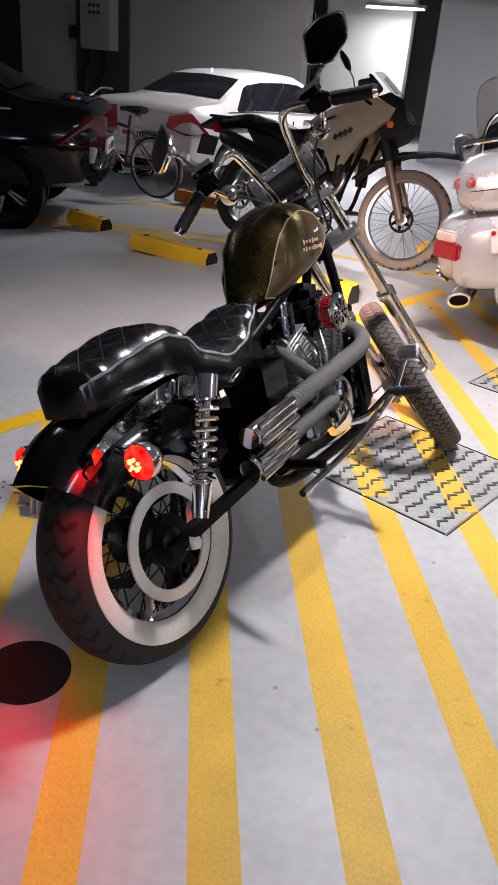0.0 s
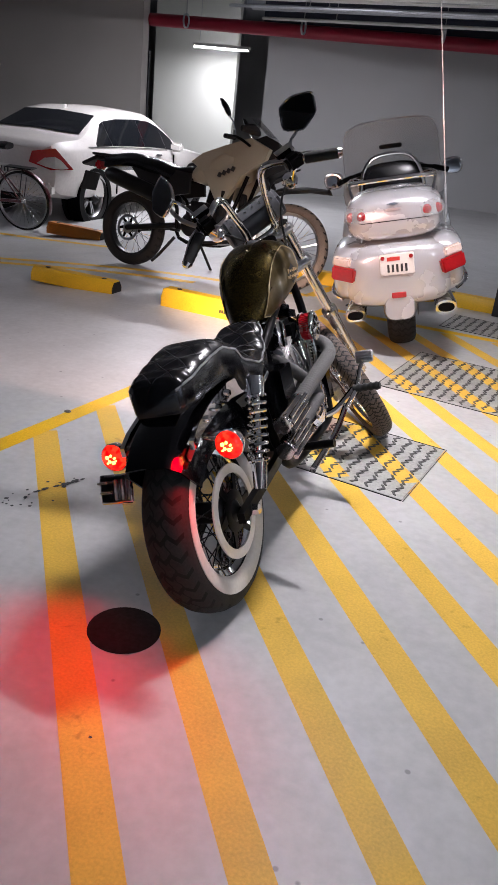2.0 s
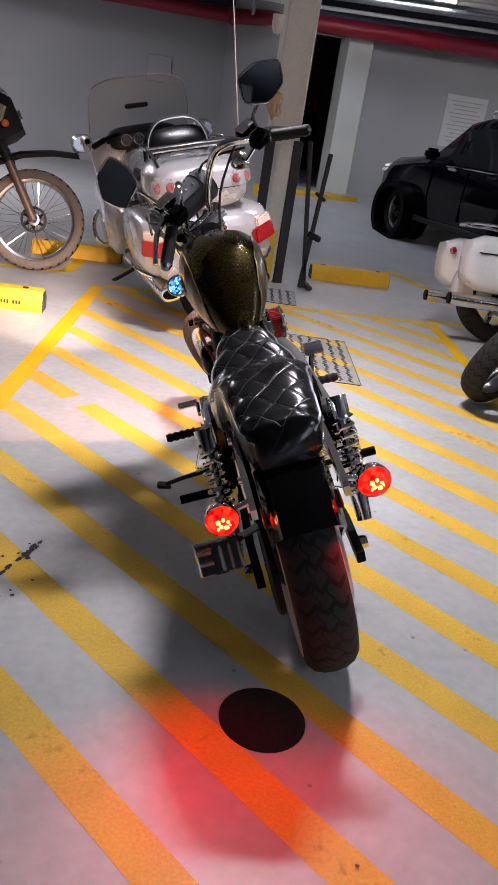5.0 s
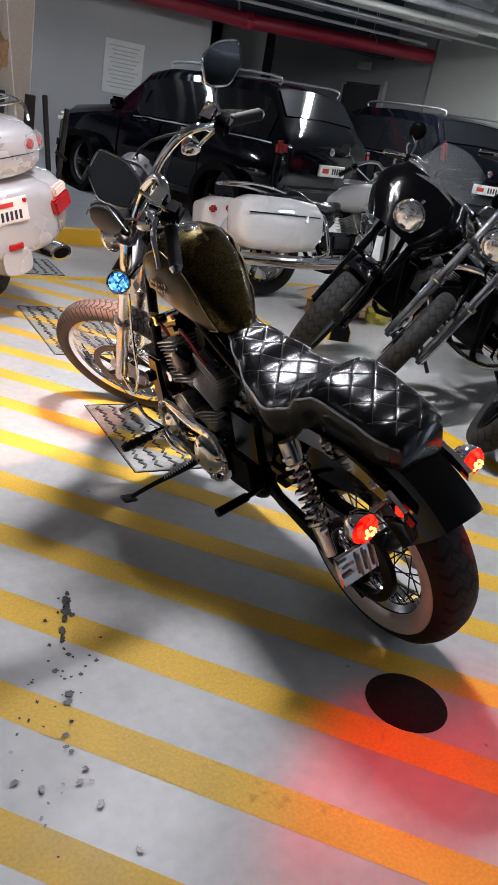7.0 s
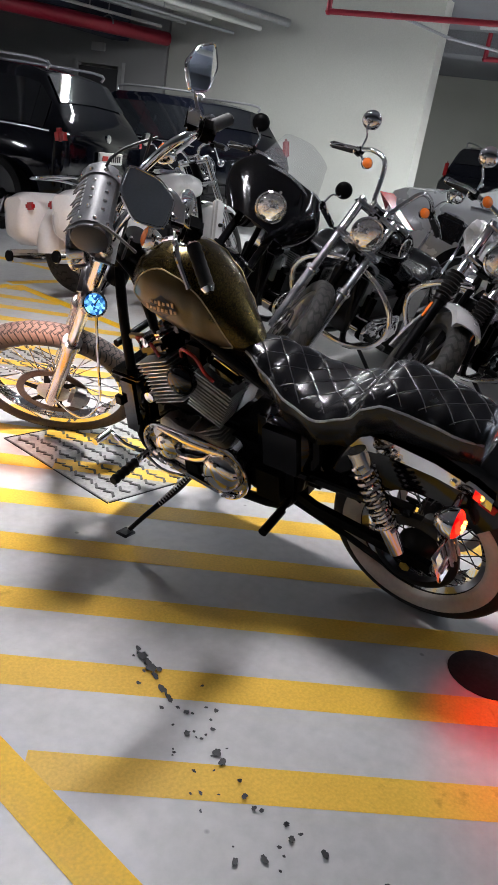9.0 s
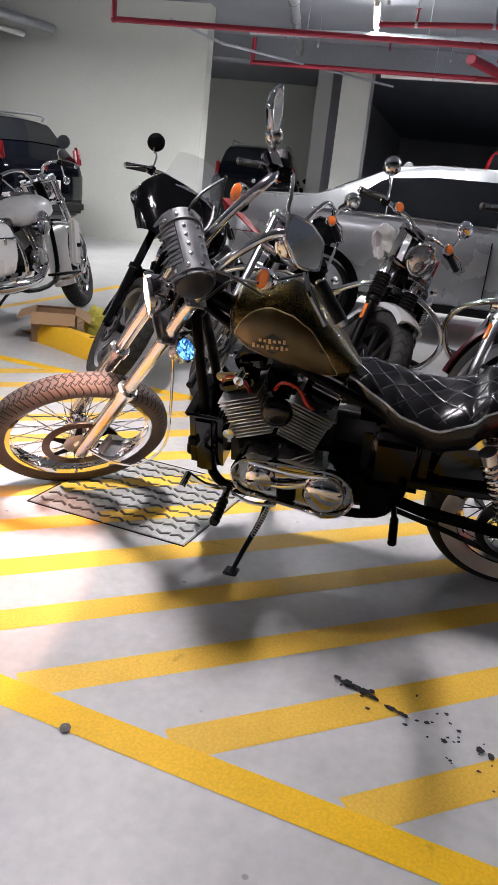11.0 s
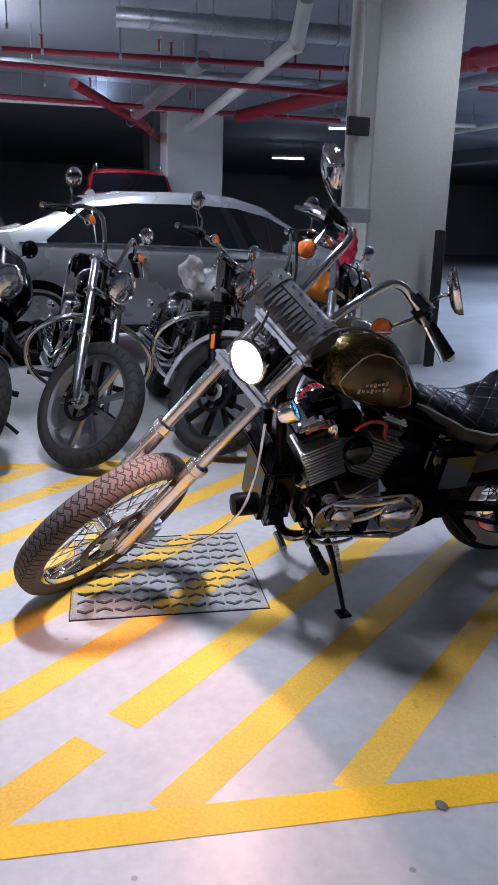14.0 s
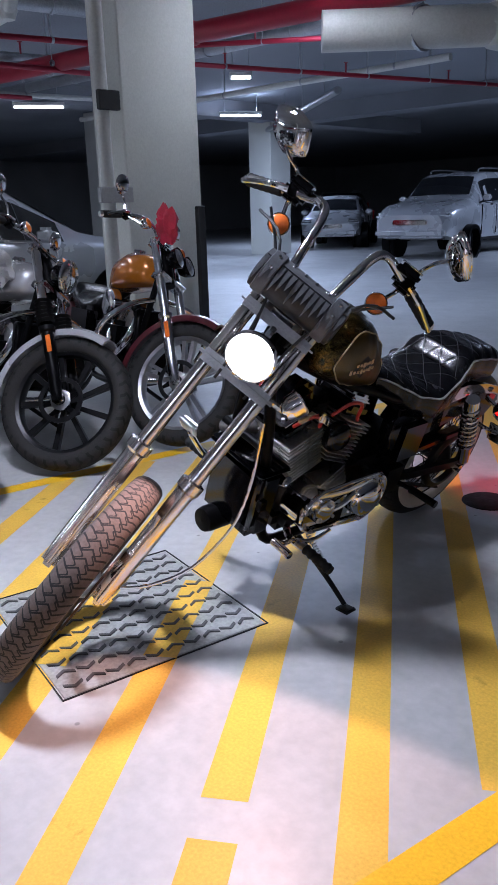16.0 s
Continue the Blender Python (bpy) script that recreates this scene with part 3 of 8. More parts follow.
def tyre_profile(r, w, rim):
    s = r - rim
    half = [(rim, 0.30), (rim + 0.15 * s, 0.44), (rim + 0.45 * s, 0.5), (rim + 0.72 * s, 0.46), (rim + 0.88 * s, 0.36), (rim + 0.97 * s, 0.2)]
    return [(a, -b * w) for a, b in half] + [(r, 0)] + [(a, b * w) for a, b in reversed(half)]


SPOKES = {}


def wheel(parent, name, m, r, w, rim, style="spoke", tread=RUBBER, rim_mat=CHROME, white=False, disc=0.0, disc_side=1, n_spokes=40, hub=0.045, disc_mat=STEEL):
    g = Geo().lathe([(rim - 0.010, -0.26 * w), (rim + 0.006, -0.34 * w), (rim + 0.008, -0.30 * w), (rim - 0.006, -0.18 * w), (rim - 0.012, 0), (rim - 0.006, 0.18 * w), (rim + 0.008, 0.30 * w), (rim + 0.006, 0.34 * w), (rim - 0.010, 0.26 * w), (rim - 0.016, 0)], n=56)
    top = part(name, g, rim_mat, parent)
    top.matrix_local = m
    part("tyre", Geo().lathe(tyre_profile(r, w, rim + 0.004), n=72), tread, top)
    if white:
        s = r - rim
        for sgn in (-1, 1):
            ring = [(rim + f * s, sgn * h * w) for f, h in ((0.06, 0.385), (0.12, 0.45), (0.2, 0.478), (0.32, 0.50), (0.44, 0.512), (0.52, 0.506), (0.535, 0.485), (0.3, 0.46), (0.1, 0.37))]
            part("whitewall", Geo().lathe(ring, n=72), WHITEWALL, top, "cream-white tyre sidewall band")
    # whitewall wheel: dark hub colour paints in the shade inside the wheel
    part("hub", Geo().lathe([(0.012, -0.6 * w - 0.02), (hub * 0.7, -0.6 * w), (hub, -0.45 * w), (hub * 0.55, -0.3 * w), (hub * 0.55, 0.3 * w), (hub, 0.45 * w), (hub * 0.7, 0.6 * w), (0.012, 0.6 * w + 0.02)], n=24), rim_mat if style == "spoke" and not white else DARK_METAL, top)
    if style == "spoke":
        key = (round(rim, 3), round(w, 3), hub)
        for i in range(n_spokes):
            side = 1 if i % 2 else -1
            if (key, side) not in SPOKES:
                SPOKES[key, side] = Geo().cyl((side * 0.4 * w, hub * 0.7, hub * 0.5), (side * 0.04 * w, rim - 0.01, 0), 0.0021, n=5).mesh("spoke")
            a = 360 / n_spokes * i
            # its spokes are darkened for the same inner shade
            sp = part("spoke", SPOKES[key, side], DARK_METAL if white else CHROME, top)
            sp.matrix_local = pose(0, 0, 0, a) @ (Matrix.Diagonal((1, 1, -1, 1)) if (i // 2) % 2 else Matrix())
    else:
        arm = Geo()
        k = 5 if style == "cast5" else 9
        if style == "cast5":
            for t in (-0.11, 0.11):
                arm.rings([[(x * 0.10 * w, hub * 0.6, z * 0.012 + t * 0.35 * rim) for x, z in ((-1, -1), (1, -1), (1, 1), (-1, 1))],
                           [(x * 0.14 * w, rim - 0.015, z * 0.010 + t * rim) for x, z in ((-1, -1), (1, -1), (1, 1), (-1, 1))]])
        else:
            arm.rings([[(x * 0.10 * w, hub * 0.6, z * 0.010) for x, z in ((-1, -1), (1, -1), (1, 1), (-1, 1))],
                       [(x * 0.14 * w, rim - 0.015, z * 0.014 + 0.03) for x, z in ((-1, -1), (1, -1), (1, 1), (-1, 1))]])
        me = arm.mesh("wheel_arm")
        for i in range(k):
            sp = part("wheel_arm", me, rim_mat, top)
            sp.matrix_local = pose(0, 0, 0, 360 / k * i)
    if disc:
        x = disc_side * (0.62 * w)
        part("brake_disc", Geo().lathe([(disc * 0.80, x - 0.003), (disc, x - 0.003), (disc, x + 0.003), (disc * 0.80, x + 0.003)], n=48), disc_mat, top)
        part("disc_carrier", Geo().lathe([(0.02, x - 0.004), (disc * 0.40, x - 0.006), (disc * 0.46, x - 0.0015), (disc * 0.46, x + 0.0015), (disc * 0.40, x + 0.004), (0.02, x + 0.004)], n=36), BLACK_PART if white else STEEL, top)
        arm = Geo().rings([[(x + a * 0.002, disc * 0.42, q * 0.014) for a, q in ((-1, -1), (1, -1), (1, 1), (-1, 1))], [(x + a * 0.002, disc * 0.84, q * 0.007 + 0.012) for a, q in ((-1, -1), (1, -1), (1, 1), (-1, 1))]]).mesh("disc_arm")
        for i in range(6):
            part("disc_arm", arm, BLACK_PART, top).matrix_local = pose(0, 0, 0, 60 * i)
    return top


def helix(g, a, b, r, wire, turns, n=6):
    a, b = Vector(a), Vector(b)
    d = (b - a).normalized()
    u = d.orthogonal().normalized()
    v = d.cross(u)
    pts = []
    k = int(turns * 12)
    for i in range(k + 1):
        t = 2 * math.pi * turns * i / k
        pts.append(a + (b - a) * i / k + (u * math.cos(t) + v * math.sin(t)) * r)
    return g.tube(pts, wire, n, smooth=0)


def shock(parent, a, b, spring=CHROME, body=CHROME):
    a, b = Vector(a), Vector(b)
    d = b - a
    top = part("shock_absorber", Geo().cyl(a, b, 0.011).cyl(a - d * 0.03, a + d * 0.16, 0.026).cyl(a + d * 0.74, b + d * 0.03, 0.024, 0.019), body, parent)
    part("spring", helix(Geo(), a + d * 0.1, a + d * 0.78, 0.027, 0.0055, 9), spring, top, "chrome coil spring")
    return top


def tank(parent, sections, mat, label="", cap_at=None, n=28, power=2.5):
    rings = []
    for y, w, zt, zb in sections:
        zc = zb + (zt - zb) * 0.42
        ring = []
        for j in range(n):
            a = 2 * math.pi * j / n
            c, s = math.cos(a), math.sin(a)
            x = w * math.copysign(abs(c) ** (2 / power), c)
            h = (zt - zc) if s > 0 else (zc - zb)
            ring.append((x, y, zc + h * math.copysign(abs(s) ** (2 / power), s)))
        rings.append(ring)
    top = part("fuel_tank", Geo().rings(rings), mat, parent, label, sharp=60)
    if cap_at:
        c = Vector(cap_at)
        part("fuel_cap", Geo().lathe([(0.0, 0.016), (0.02, 0.016), (0.031, 0.012), (0.034, 0.004), (0.034, -0.01), (0.0, -0.01)], c, "z", 28, closed=False), CHROME, top, "round chrome fuel cap")
    return top


def fender(parent, name, centre, r, w, a0, a1, mat, lip=0.05, n=30):
    c = Vector(centre)
    prof = [(r - lip, -w / 2), (r - lip * 0.25, -w / 2), (r + 0.004, -w * 0.36), (r + 0.012, 0), (r + 0.004, w * 0.36), (r - lip * 0.25, w / 2), (r - lip, w / 2),
            (r - lip, w / 2 - 0.006), (r - lip * 0.3, w / 2 - 0.007), (r - 0.004, w * 0.34), (r + 0.004, 0), (r - 0.004, -w * 0.34), (r - lip * 0.3, -w / 2 + 0.007), (r - lip, -w / 2 + 0.006)]
    return part(name, Geo().lathe(prof, c, "x", n, arc=(a0, a1)), mat, parent)


def cylinder_fins(parent, base, lean, fins=11, w=0.15, d=0.12, mat=FIN, cap=BLACK_PAINT):
    """A finned engine cylinder with its head and rocker cover."""
    m = Matrix.Translation(base) @ rot(lean).to_4x4()
    core = Geo(m).cyl((0, 0, -0.01), (0, 0, fins * 0.0125), 0.052, n=20)
    top = part("cylinder", core, BLACK_PART, parent, "finned alloy cylinder with bright fin edges")
    me = Geo().box((0, 0, 0), (w, d, 0.0045), 0.0018).mesh("fin")
    for i in range(fins):
        k = 1.0 if i < fins - 3 else 1.06
        part("fin", me, mat, top).matrix_local = m @ Matrix.Translation((0, 0, i * 0.0125)) @ Matrix.Diagonal((k, k, 1, 1))
    h = fins * 0.0125
    part("rocker_cover", Geo(m).box((0, 0, h + 0.02), (w * 0.8, d * 0.9, 0.045), 0.014, seg=2).box((0, 0, h + 0.05), (w * 0.6, d * 0.7, 0.02), 0.008), cap, top)
    return top


def vtwin(parent, y0, z0, chrome=CHROME, x0=0.0, gap=0.075, fins=11, w=0.15, d=0.12, cap=BLACK_PAINT):
    """Crankcase, two cylinders, covers and push-rod tubes around the crank at y0, z0."""
    part("crankcase", Geo().box((x0, y0, z0), (0.20, 0.30, 0.17), 0.04, seg=3).box((x0, y0 - 0.2, z0 + 0.01), (0.17, 0.2, 0.15), 0.03, seg=2), DARK_METAL, parent)
    cylinder_fins(parent, (x0, y0 + gap, z0 + 0.10), -22, fins, w, d, cap=cap)
    cylinder_fins(parent, (x0, y0 - gap, z0 + 0.10), 22, fins, w, d, cap=cap)
    cam = Geo().lathe([(0.0, 0.028), (0.05, 0.028), (0.085, 0.02), (0.098, 0.004), (0.098, -0.02), (0.0, -0.02)], (x0 + 0.115, y0, z0 - 0.005), "x", 30, closed=False)
    part("timing_cover", cam, chrome, parent)
    for dy in (-0.05, -0.018, 0.018, 0.05):
        part("pushrod_tube", Geo().cyl((x0 + 0.115, y0 + dy * 0.8, z0 + 0.04), (x0 + 0.085, y0 + dy * 2.4, z0 + 0.24), 0.0095, n=10), chrome, parent)
    part("intake", Geo().tube([(x0, y0 - 0.05, z0 + 0.24), (x0 + 0.05, y0, z0 + 0.25), (x0 + 0.09, y0, z0 + 0.26)], 0.025, 10).box((x0 + 0.03, y0, z0 + 0.25), (0.07, 0.06, 0.06), 0.01), ALU, parent)


def primary_cover(parent, x, ya, yb, za, zb, ra, rb, mat=CHROME):
    """A long rounded chrome cover along the left of the engine, with a derby cover and screws."""
    def outline(k):
        pts = []
        for i in range(13):
            a = radians(-90 + 180 * i / 12)
            pts.append((ya + math.cos(a) * ra * k, za + math.sin(a) * ra * k))
        for i in range(13):
            a = radians(90 + 180 * i / 12)
            pts.append((yb + math.cos(a) * rb * k, zb + math.sin(a) * rb * k))
        return pts
    rings = [[(x + dx, u, v) for u, v in outline(k)] for dx, k in ((0.05, 1.0), (-0.02, 1.0), (-0.036, 1.03), (-0.046, 1.0), (-0.048, 0.93), (-0.04, 0.885), (-0.026, 0.86), (-0.024, 0.6), (-0.024, 0.3))]
    top = part("primary_cover", Geo().rings(rings), mat, parent, "polished chrome primary drive cover")
    part("derby_cover", Geo().lathe([(0.0, -0.03), (0.03, -0.027), (0.052, -0.017), (0.064, -0.004), (0.067, 0.02)], (x - 0.05, yb, zb), "x", 30, closed=False), mat, top)
    part("inspection_cover", Geo().lathe([(0.0, -0.018), (0.025, -0.015), (0.042, -0.004), (0.046, 0.02)], (x - 0.05, ya - 0.015, za), "x", 26, closed=False), mat, top)
    ym, zm = (ya + yb) / 2, (za + zb) / 2
    part("cover_recess", Geo().box((x - 0.03, ym + 0.01, zm - 0.045), (0.02, 0.06, 0.05), 0.006), BLACK_PART, top)
    part("cover_rib", Geo().tube([(x - 0.036, ya + 0.02, za + ra * 0.7), (x - 0.042, ym, zm + ra * 0.66), (x - 0.036, yb - 0.01, zb + rb * 0.66)], 0.008, 8), mat, top)
    part("cover_rib", Geo().tube([(x - 0.034, ya - 0.03, za - ra * 0.35), (x - 0.04, ym, zm - 0.005), (x - 0.036, yb + 0.05, zb + 0.03)], 0.009, 8), mat, top)
    part("cover_ridge", Geo().tube([(x - 0.047, u, v) for u, v in outline(0.965)], 0.0035, 6, smooth=0), mat, top)
    for cy, cz, cr, cd in ((yb, zb, 0.046, -0.066), (ya - 0.015, za, 0.031, -0.06)):
        for q in range(3):
            a = radians(90 + 120 * q)
            part("cover_screw", Geo().cyl((x + cd, cy + math.cos(a) * cr, cz + math.sin(a) * cr), (x + cd - 0.008, cy + math.cos(a) * cr, cz + math.sin(a) * cr), 0.0055, n=8), STEEL, top)
    sc = Geo().cyl((0, 0, 0), (-0.008, 0, 0), 0.006, 0.005, 8).mesh("screw")
    for i, (u, v) in enumerate(outline(0.9)):
        if i % 3 == 1:
            s = part("screw", sc, STEEL, top)
            s.location = (x - 0.044, u, v)
    return top


def steer_frame(top, rake, steer):
    """Axes of the turned fork: x along the axle, y ahead, z up the steering head."""
    r = radians(rake)
    s = Vector((0, -math.sin(r), math.cos(r)))
    m = Matrix.Rotation(radians(steer), 4, s) @ Matrix.Rotation(r, 4, "X")
    return Matrix.Translation(top) @ m


def mirror(parent, m, stem, head, face, shape="round", back=BLACK_PART, size=1.0, up=None):
    """A mirror on a curved stem; face is the way its glass looks."""
    g = Geo(m).tube(stem, 0.0055, 8)
    top = part("mirror", g, CHROME, parent)
    f = Vector(face).normalized()
    q = f.to_track_quat("Z", "Y").to_matrix().to_4x4()
    if up:
        v = Vector(up)
        v = (v - f * v.dot(f)).normalized()
        q = Matrix((v.cross(f), v, f)).transposed().to_4x4()
    mm = m @ Matrix.Translation(head) @ q
    if shape == "round":
        out = [(math.cos(a) * 0.05, math.sin(a) * 0.05) for a in [2 * math.pi * i / 24 for i in range(24)]]
    else:
        pts = [(0.043, 0.072), (-0.03, 0.05), (-0.071, 0.007), (-0.045, -0.064), (0.03, -0.052), (0.066, 0.012)]
        if shape == "diamond_left":
            pts = [(-u, v) for u, v in reversed(pts)]
        out = []
        for i in range(len(pts)):
            a, b, c = Vector(pts[i - 1]), Vector(pts[i]), Vector(pts[(i + 1) % len(pts)])
            out += [b + (a - b) * 0.22, b * 1.0 + ((a - b) + (c - b)) * 0.05, b + (c - b) * 0.22]
        out = [(p.x, p.y) for p in out]
    out = [(u * size, v * size) for u, v in out]
    shell = [[(u * k, v * k, z) for u, v in out] for z, k in ((0.004, 1.0), (-0.004, 1.0), (-0.014, 0.86), (-0.022, 0.5))]
    part("mirror_shell", Geo(mm).rings(shell), back, top)
    part("mirror_glass", Geo(mm).rings([[(u * 0.93, v * 0.93, 0.0035) for u, v in out], [(u * 0.93, v * 0.93, 0.0062) for u, v in out]]), MIRROR, top)
    if shape != "round":
        part("mirror_trim", Geo(mm).tube([(u * 0.985, v * 0.985, 0.004) for u, v in out] + [(out[0][0] * 0.985, out[0][1] * 0.985, 0.004)], 0.0035, 6, smooth=0), CHROME, top)
    return top


def indicator(parent, m, at, way, r=0.03, lens=ORANGE_LENS, shell=CHROME, name="indicator"):
    q = Vector(way).normalized().to_track_quat("Z", "Y").to_matrix().to_4x4()
    mm = m @ Matrix.Translation(at) @ q
    top = part(name, Geo(mm).lathe([(0.004, -0.045), (r * 0.6, -0.036), (r * 0.95, -0.016), (r, 0.0), (r * 0.92, 0.004)], (0, 0, 0), "z", 24, closed=False), shell, parent)
    part("lens", Geo(mm).lathe([(0.0, 0.014), (r * 0.5, 0.012), (r * 0.85, 0.006), (r * 0.95, -0.002), (0.0, -0.004)], (0, 0, 0), "z", 24, closed=False), lens, top)
    return top


def fork_set(parent, T, rake, steer, drop, spread, wheel_args, bar, tube_mat=CHROME, slider_mat=CHROME, head=None, lit=False, wheel_name="front_wheel", signals=True, mirrors="round", mirror_at=(0.27, -0.05, 0.366), signal_at=(0.18, -0.06, 0.155), grip_mat=GRIP, shell=BLACK_PAINT, gaiter=False, tube_r=0.0205, bar_mat=CHROME, front_fender=None, clamp_mat=CHROME, mirror_back=BLACK_PART, mirror_face=(0.0, -0.85, 0.45), axes=None, controls=False, lower=0.24):
    """Fork, wheel, lamp and handlebar, turned about the steering head."""
    m = axes or steer_frame(T, rake, steer)
    wheel(parent, wheel_name, m @ Matrix.Translation((0, 0, -drop)), **wheel_args)
    for s in (-1, 1):
        x = s * spread
        part("fork_tube", Geo(m).cyl((x, 0.0, 0.03), (x, 0.0, -drop * 0.62), tube_r, n=18), tube_mat, parent)
        sl = part("fork_slider", Geo(m).tube([(x, 0, -drop * 0.53), (x, 0, -drop * 0.535), (x, 0, -drop * 0.565), (x, 0, -drop * 0.575), (x, 0, -drop * 0.60), (x, 0, -drop * 0.97), (x, 0.005, -drop * 1.02)],
                  [tube_r * 1.1, tube_r * 1.65, tube_r * 1.65, tube_r * 1.3, tube_r * 1.28, tube_r * 1.22, tube_r * 0.9], 18, smooth=0), slider_mat, parent)
        part("axle_clamp", Geo(m).box((x, 0.0, -drop), (tube_r * 2.2, 0.045, 0.06), 0.012, seg=2), slider_mat, sl)
        if gaiter:
            rows = [(tube_r * (1.15 if k % 2 else 1.9), -drop * 0.36 - k * 0.01) for k in range(13)]
            part("gaiter", Geo(m).lathe(rows, (x, 0, 0), "z", 16, closed=False), BLACK_PLASTIC, sl)
    part("top_clamp", Geo(m).box((0, 0, 0), (spread * 2 + 0.06, 0.07, 0.028), 0.012, seg=2), clamp_mat, parent)
    part("lower_clamp", Geo(m).box((0, 0, -drop * lower), (spread * 2 + 0.065, 0.08, 0.036), 0.014, seg=2), clamp_mat, parent)
    # handlebar
    hb = Geo(m)
    hb.tube([(-p[0], p[1], p[2]) for p in reversed(bar)] + list(bar), 0.0125, 12, smooth=5)
    handlebar = part("handlebar", hb, bar_mat, parent)
    for s in (-1, 1):
        part("riser", Geo(m).cyl((s * 0.045, 0, 0.0), (s * 0.045, bar[0][1], bar[0][2]), 0.016, n=14), bar_mat, handlebar)
    for s in (-1, 1):
        a, b = Vector(bar[-2]), Vector(bar[-1])
        a, b = Vector((a.x * s, a.y, a.z)), Vector((b.x * s, b.y, b.z))
        d = (b - a).normalized()
        g0 = b - d * 0.115
        gr = Geo(m)
        prof = []
        for i in range(12):
            prof += [g0 + d * (0.115 * i / 11.0)]
        gr.tube(prof, [0.0175 + 0.0016 * (i % 2) for i in range(12)], 14, smooth=0)
        part("grip", gr, grip_mat, handlebar)
        part("grip_end", Geo(m).cyl(b, b + d * 0.014, 0.019, 0.012, 14), CHROME, handlebar)
        part("control_housing", Geo(m).box(g0 - d * 0.03, (0.05, 0.045, 0.045), 0.01, seg=2), BLACK_PART, handlebar)
        if controls:
            res = part("reservoir", Geo(m).box(g0 - d * 0.05 + Vector((0, 0.032, 0.02)), (0.07, 0.038, 0.026), 0.008, seg=2), BLACK_PAINT, handlebar, "black fluid reservoir")
            part("reservoir_lid", Geo(m).box(g0 - d * 0.05 + Vector((0, 0.032, 0.035)), (0.066, 0.034, 0.005), 0.002), CHROME, res)
            part("switch_box", Geo(m).box(g0 - d * 0.045 + Vector((0, -0.012, 0.004)), (0.06, 0.05, 0.05), 0.012, seg=2), BLACK_PART, handlebar)
        lv = [g0 - d * 0.02 + Vector((0, 0.035, 0.0)), g0 + d * 0.04 + Vector((0, 0.055, -0.004)), g0 + d * 0.10 + Vector((0, 0.05, -0.012)), g0 + d * 0.125 + Vector((0, 0.047, -0.016))]
        part("lever", Geo(m).tube(lv, [0.009, 0.0085, 0.007, 0.008], 8), CHROME, handlebar)
        if mirrors:
            hx, hy, hz = mirror_at
            h = Vector((s * hx, hy, hz))
            st = g0 - d * 0.03 + Vector((0, 0.0, 0.02))
            mirror(handlebar.parent, m, [st, st + Vector((s * 0.012, 0.01, 0.06)), (st + h) / 2 + Vector((s * 0.015, 0.0, 0.02)), h + Vector((0, 0.02, -0.045))], h, mirror_face, mirrors, mirror_back)
        if signals:
            sx, sy, sz = signal_at
            indicator(parent, m, (s * sx, sy, sz), (0, 1, 0.05))
            part("indicator_stalk", Geo(m).cyl((s * sx, sy - 0.03, sz), g0 - d * 0.03, 0.006, n=8), CHROME, handlebar)
    if head:
        hr, hy, hz, tilt = head
        mm = m @ Matrix.Translation((0, hy, hz)) @ rot(tilt).to_4x4()
        h = part("headlamp", Geo(mm).lathe([(0.004, -hr * 1.15), (hr * 0.45, -hr * 1.05), (hr * 0.85, -hr * 0.55), (hr * 0.98, -hr * 0.1), (hr * 1.05, 0), (hr * 1.05, hr * 0.14), (hr * 0.96, hr * 0.16)], (0, 0, 0), "y", 32, closed=False), shell, parent)
        part("headlamp_glass", Geo(mm).lathe([(0.0, hr * 0.26), (hr * 0.5, hr * 0.23), (hr * 0.85, hr * 0.14), (hr * 0.97, hr * 0.06), (0.0, 0.0)], (0, 0, 0), "y", 32, closed=False), HEAD_GLOW if lit else LAMP_GLASS, h)
        part("lamp_rim", Geo(mm).lathe([(hr * 0.93, hr * 0.1), (hr * 1.0, hr * 0.2), (hr * 1.08, hr * 0.14), (hr * 1.08, 0.0)], (0, 0, 0), "y", 32, closed=False), CHROME, h)
        part("lamp_bracket", Geo(mm).tube([(0, -hr * 0.9, hr * 0.2), (0, -hr * 1.1, hr * 0.6), (0, -hr * 1.4, hr * 0.9)], 0.01, 8), CHROME, h)
    if front_fender:
        fr, fw, mat, a0, a1 = front_fender
        fm = m @ Matrix.Translation((0, 0, -drop))
        prof = [(fr - 0.04, -fw / 2), (fr - 0.01, -fw / 2), (fr + 0.004, -fw * 0.34), (fr + 0.01, 0), (fr + 0.004, fw * 0.34), (fr - 0.01, fw / 2), (fr - 0.04, fw / 2), (fr - 0.04, fw / 2 - 0.005), (fr - 0.004, fw * 0.3), (fr + 0.004, 0), (fr - 0.004, -fw * 0.3), (fr - 0.04, -fw / 2 + 0.005)]
        part("front_fender", Geo(fm).lathe(prof, (0, 0, 0), "x", 26, arc=(a0, a1)), mat, parent)
    return m


def interp(pts, x):
    """Smooth value at x through (x, value) pairs in rising order."""
    if x <= pts[0][0]:
        return pts[0][1]
    for (a, va), (b, vb) in zip(pts, pts[1:]):
        if x <= b:
            t = (x - a) / (b - a)
            t = t * t * (3 - 2 * t)
            return va + (vb - va) * t
    return pts[-1][1]


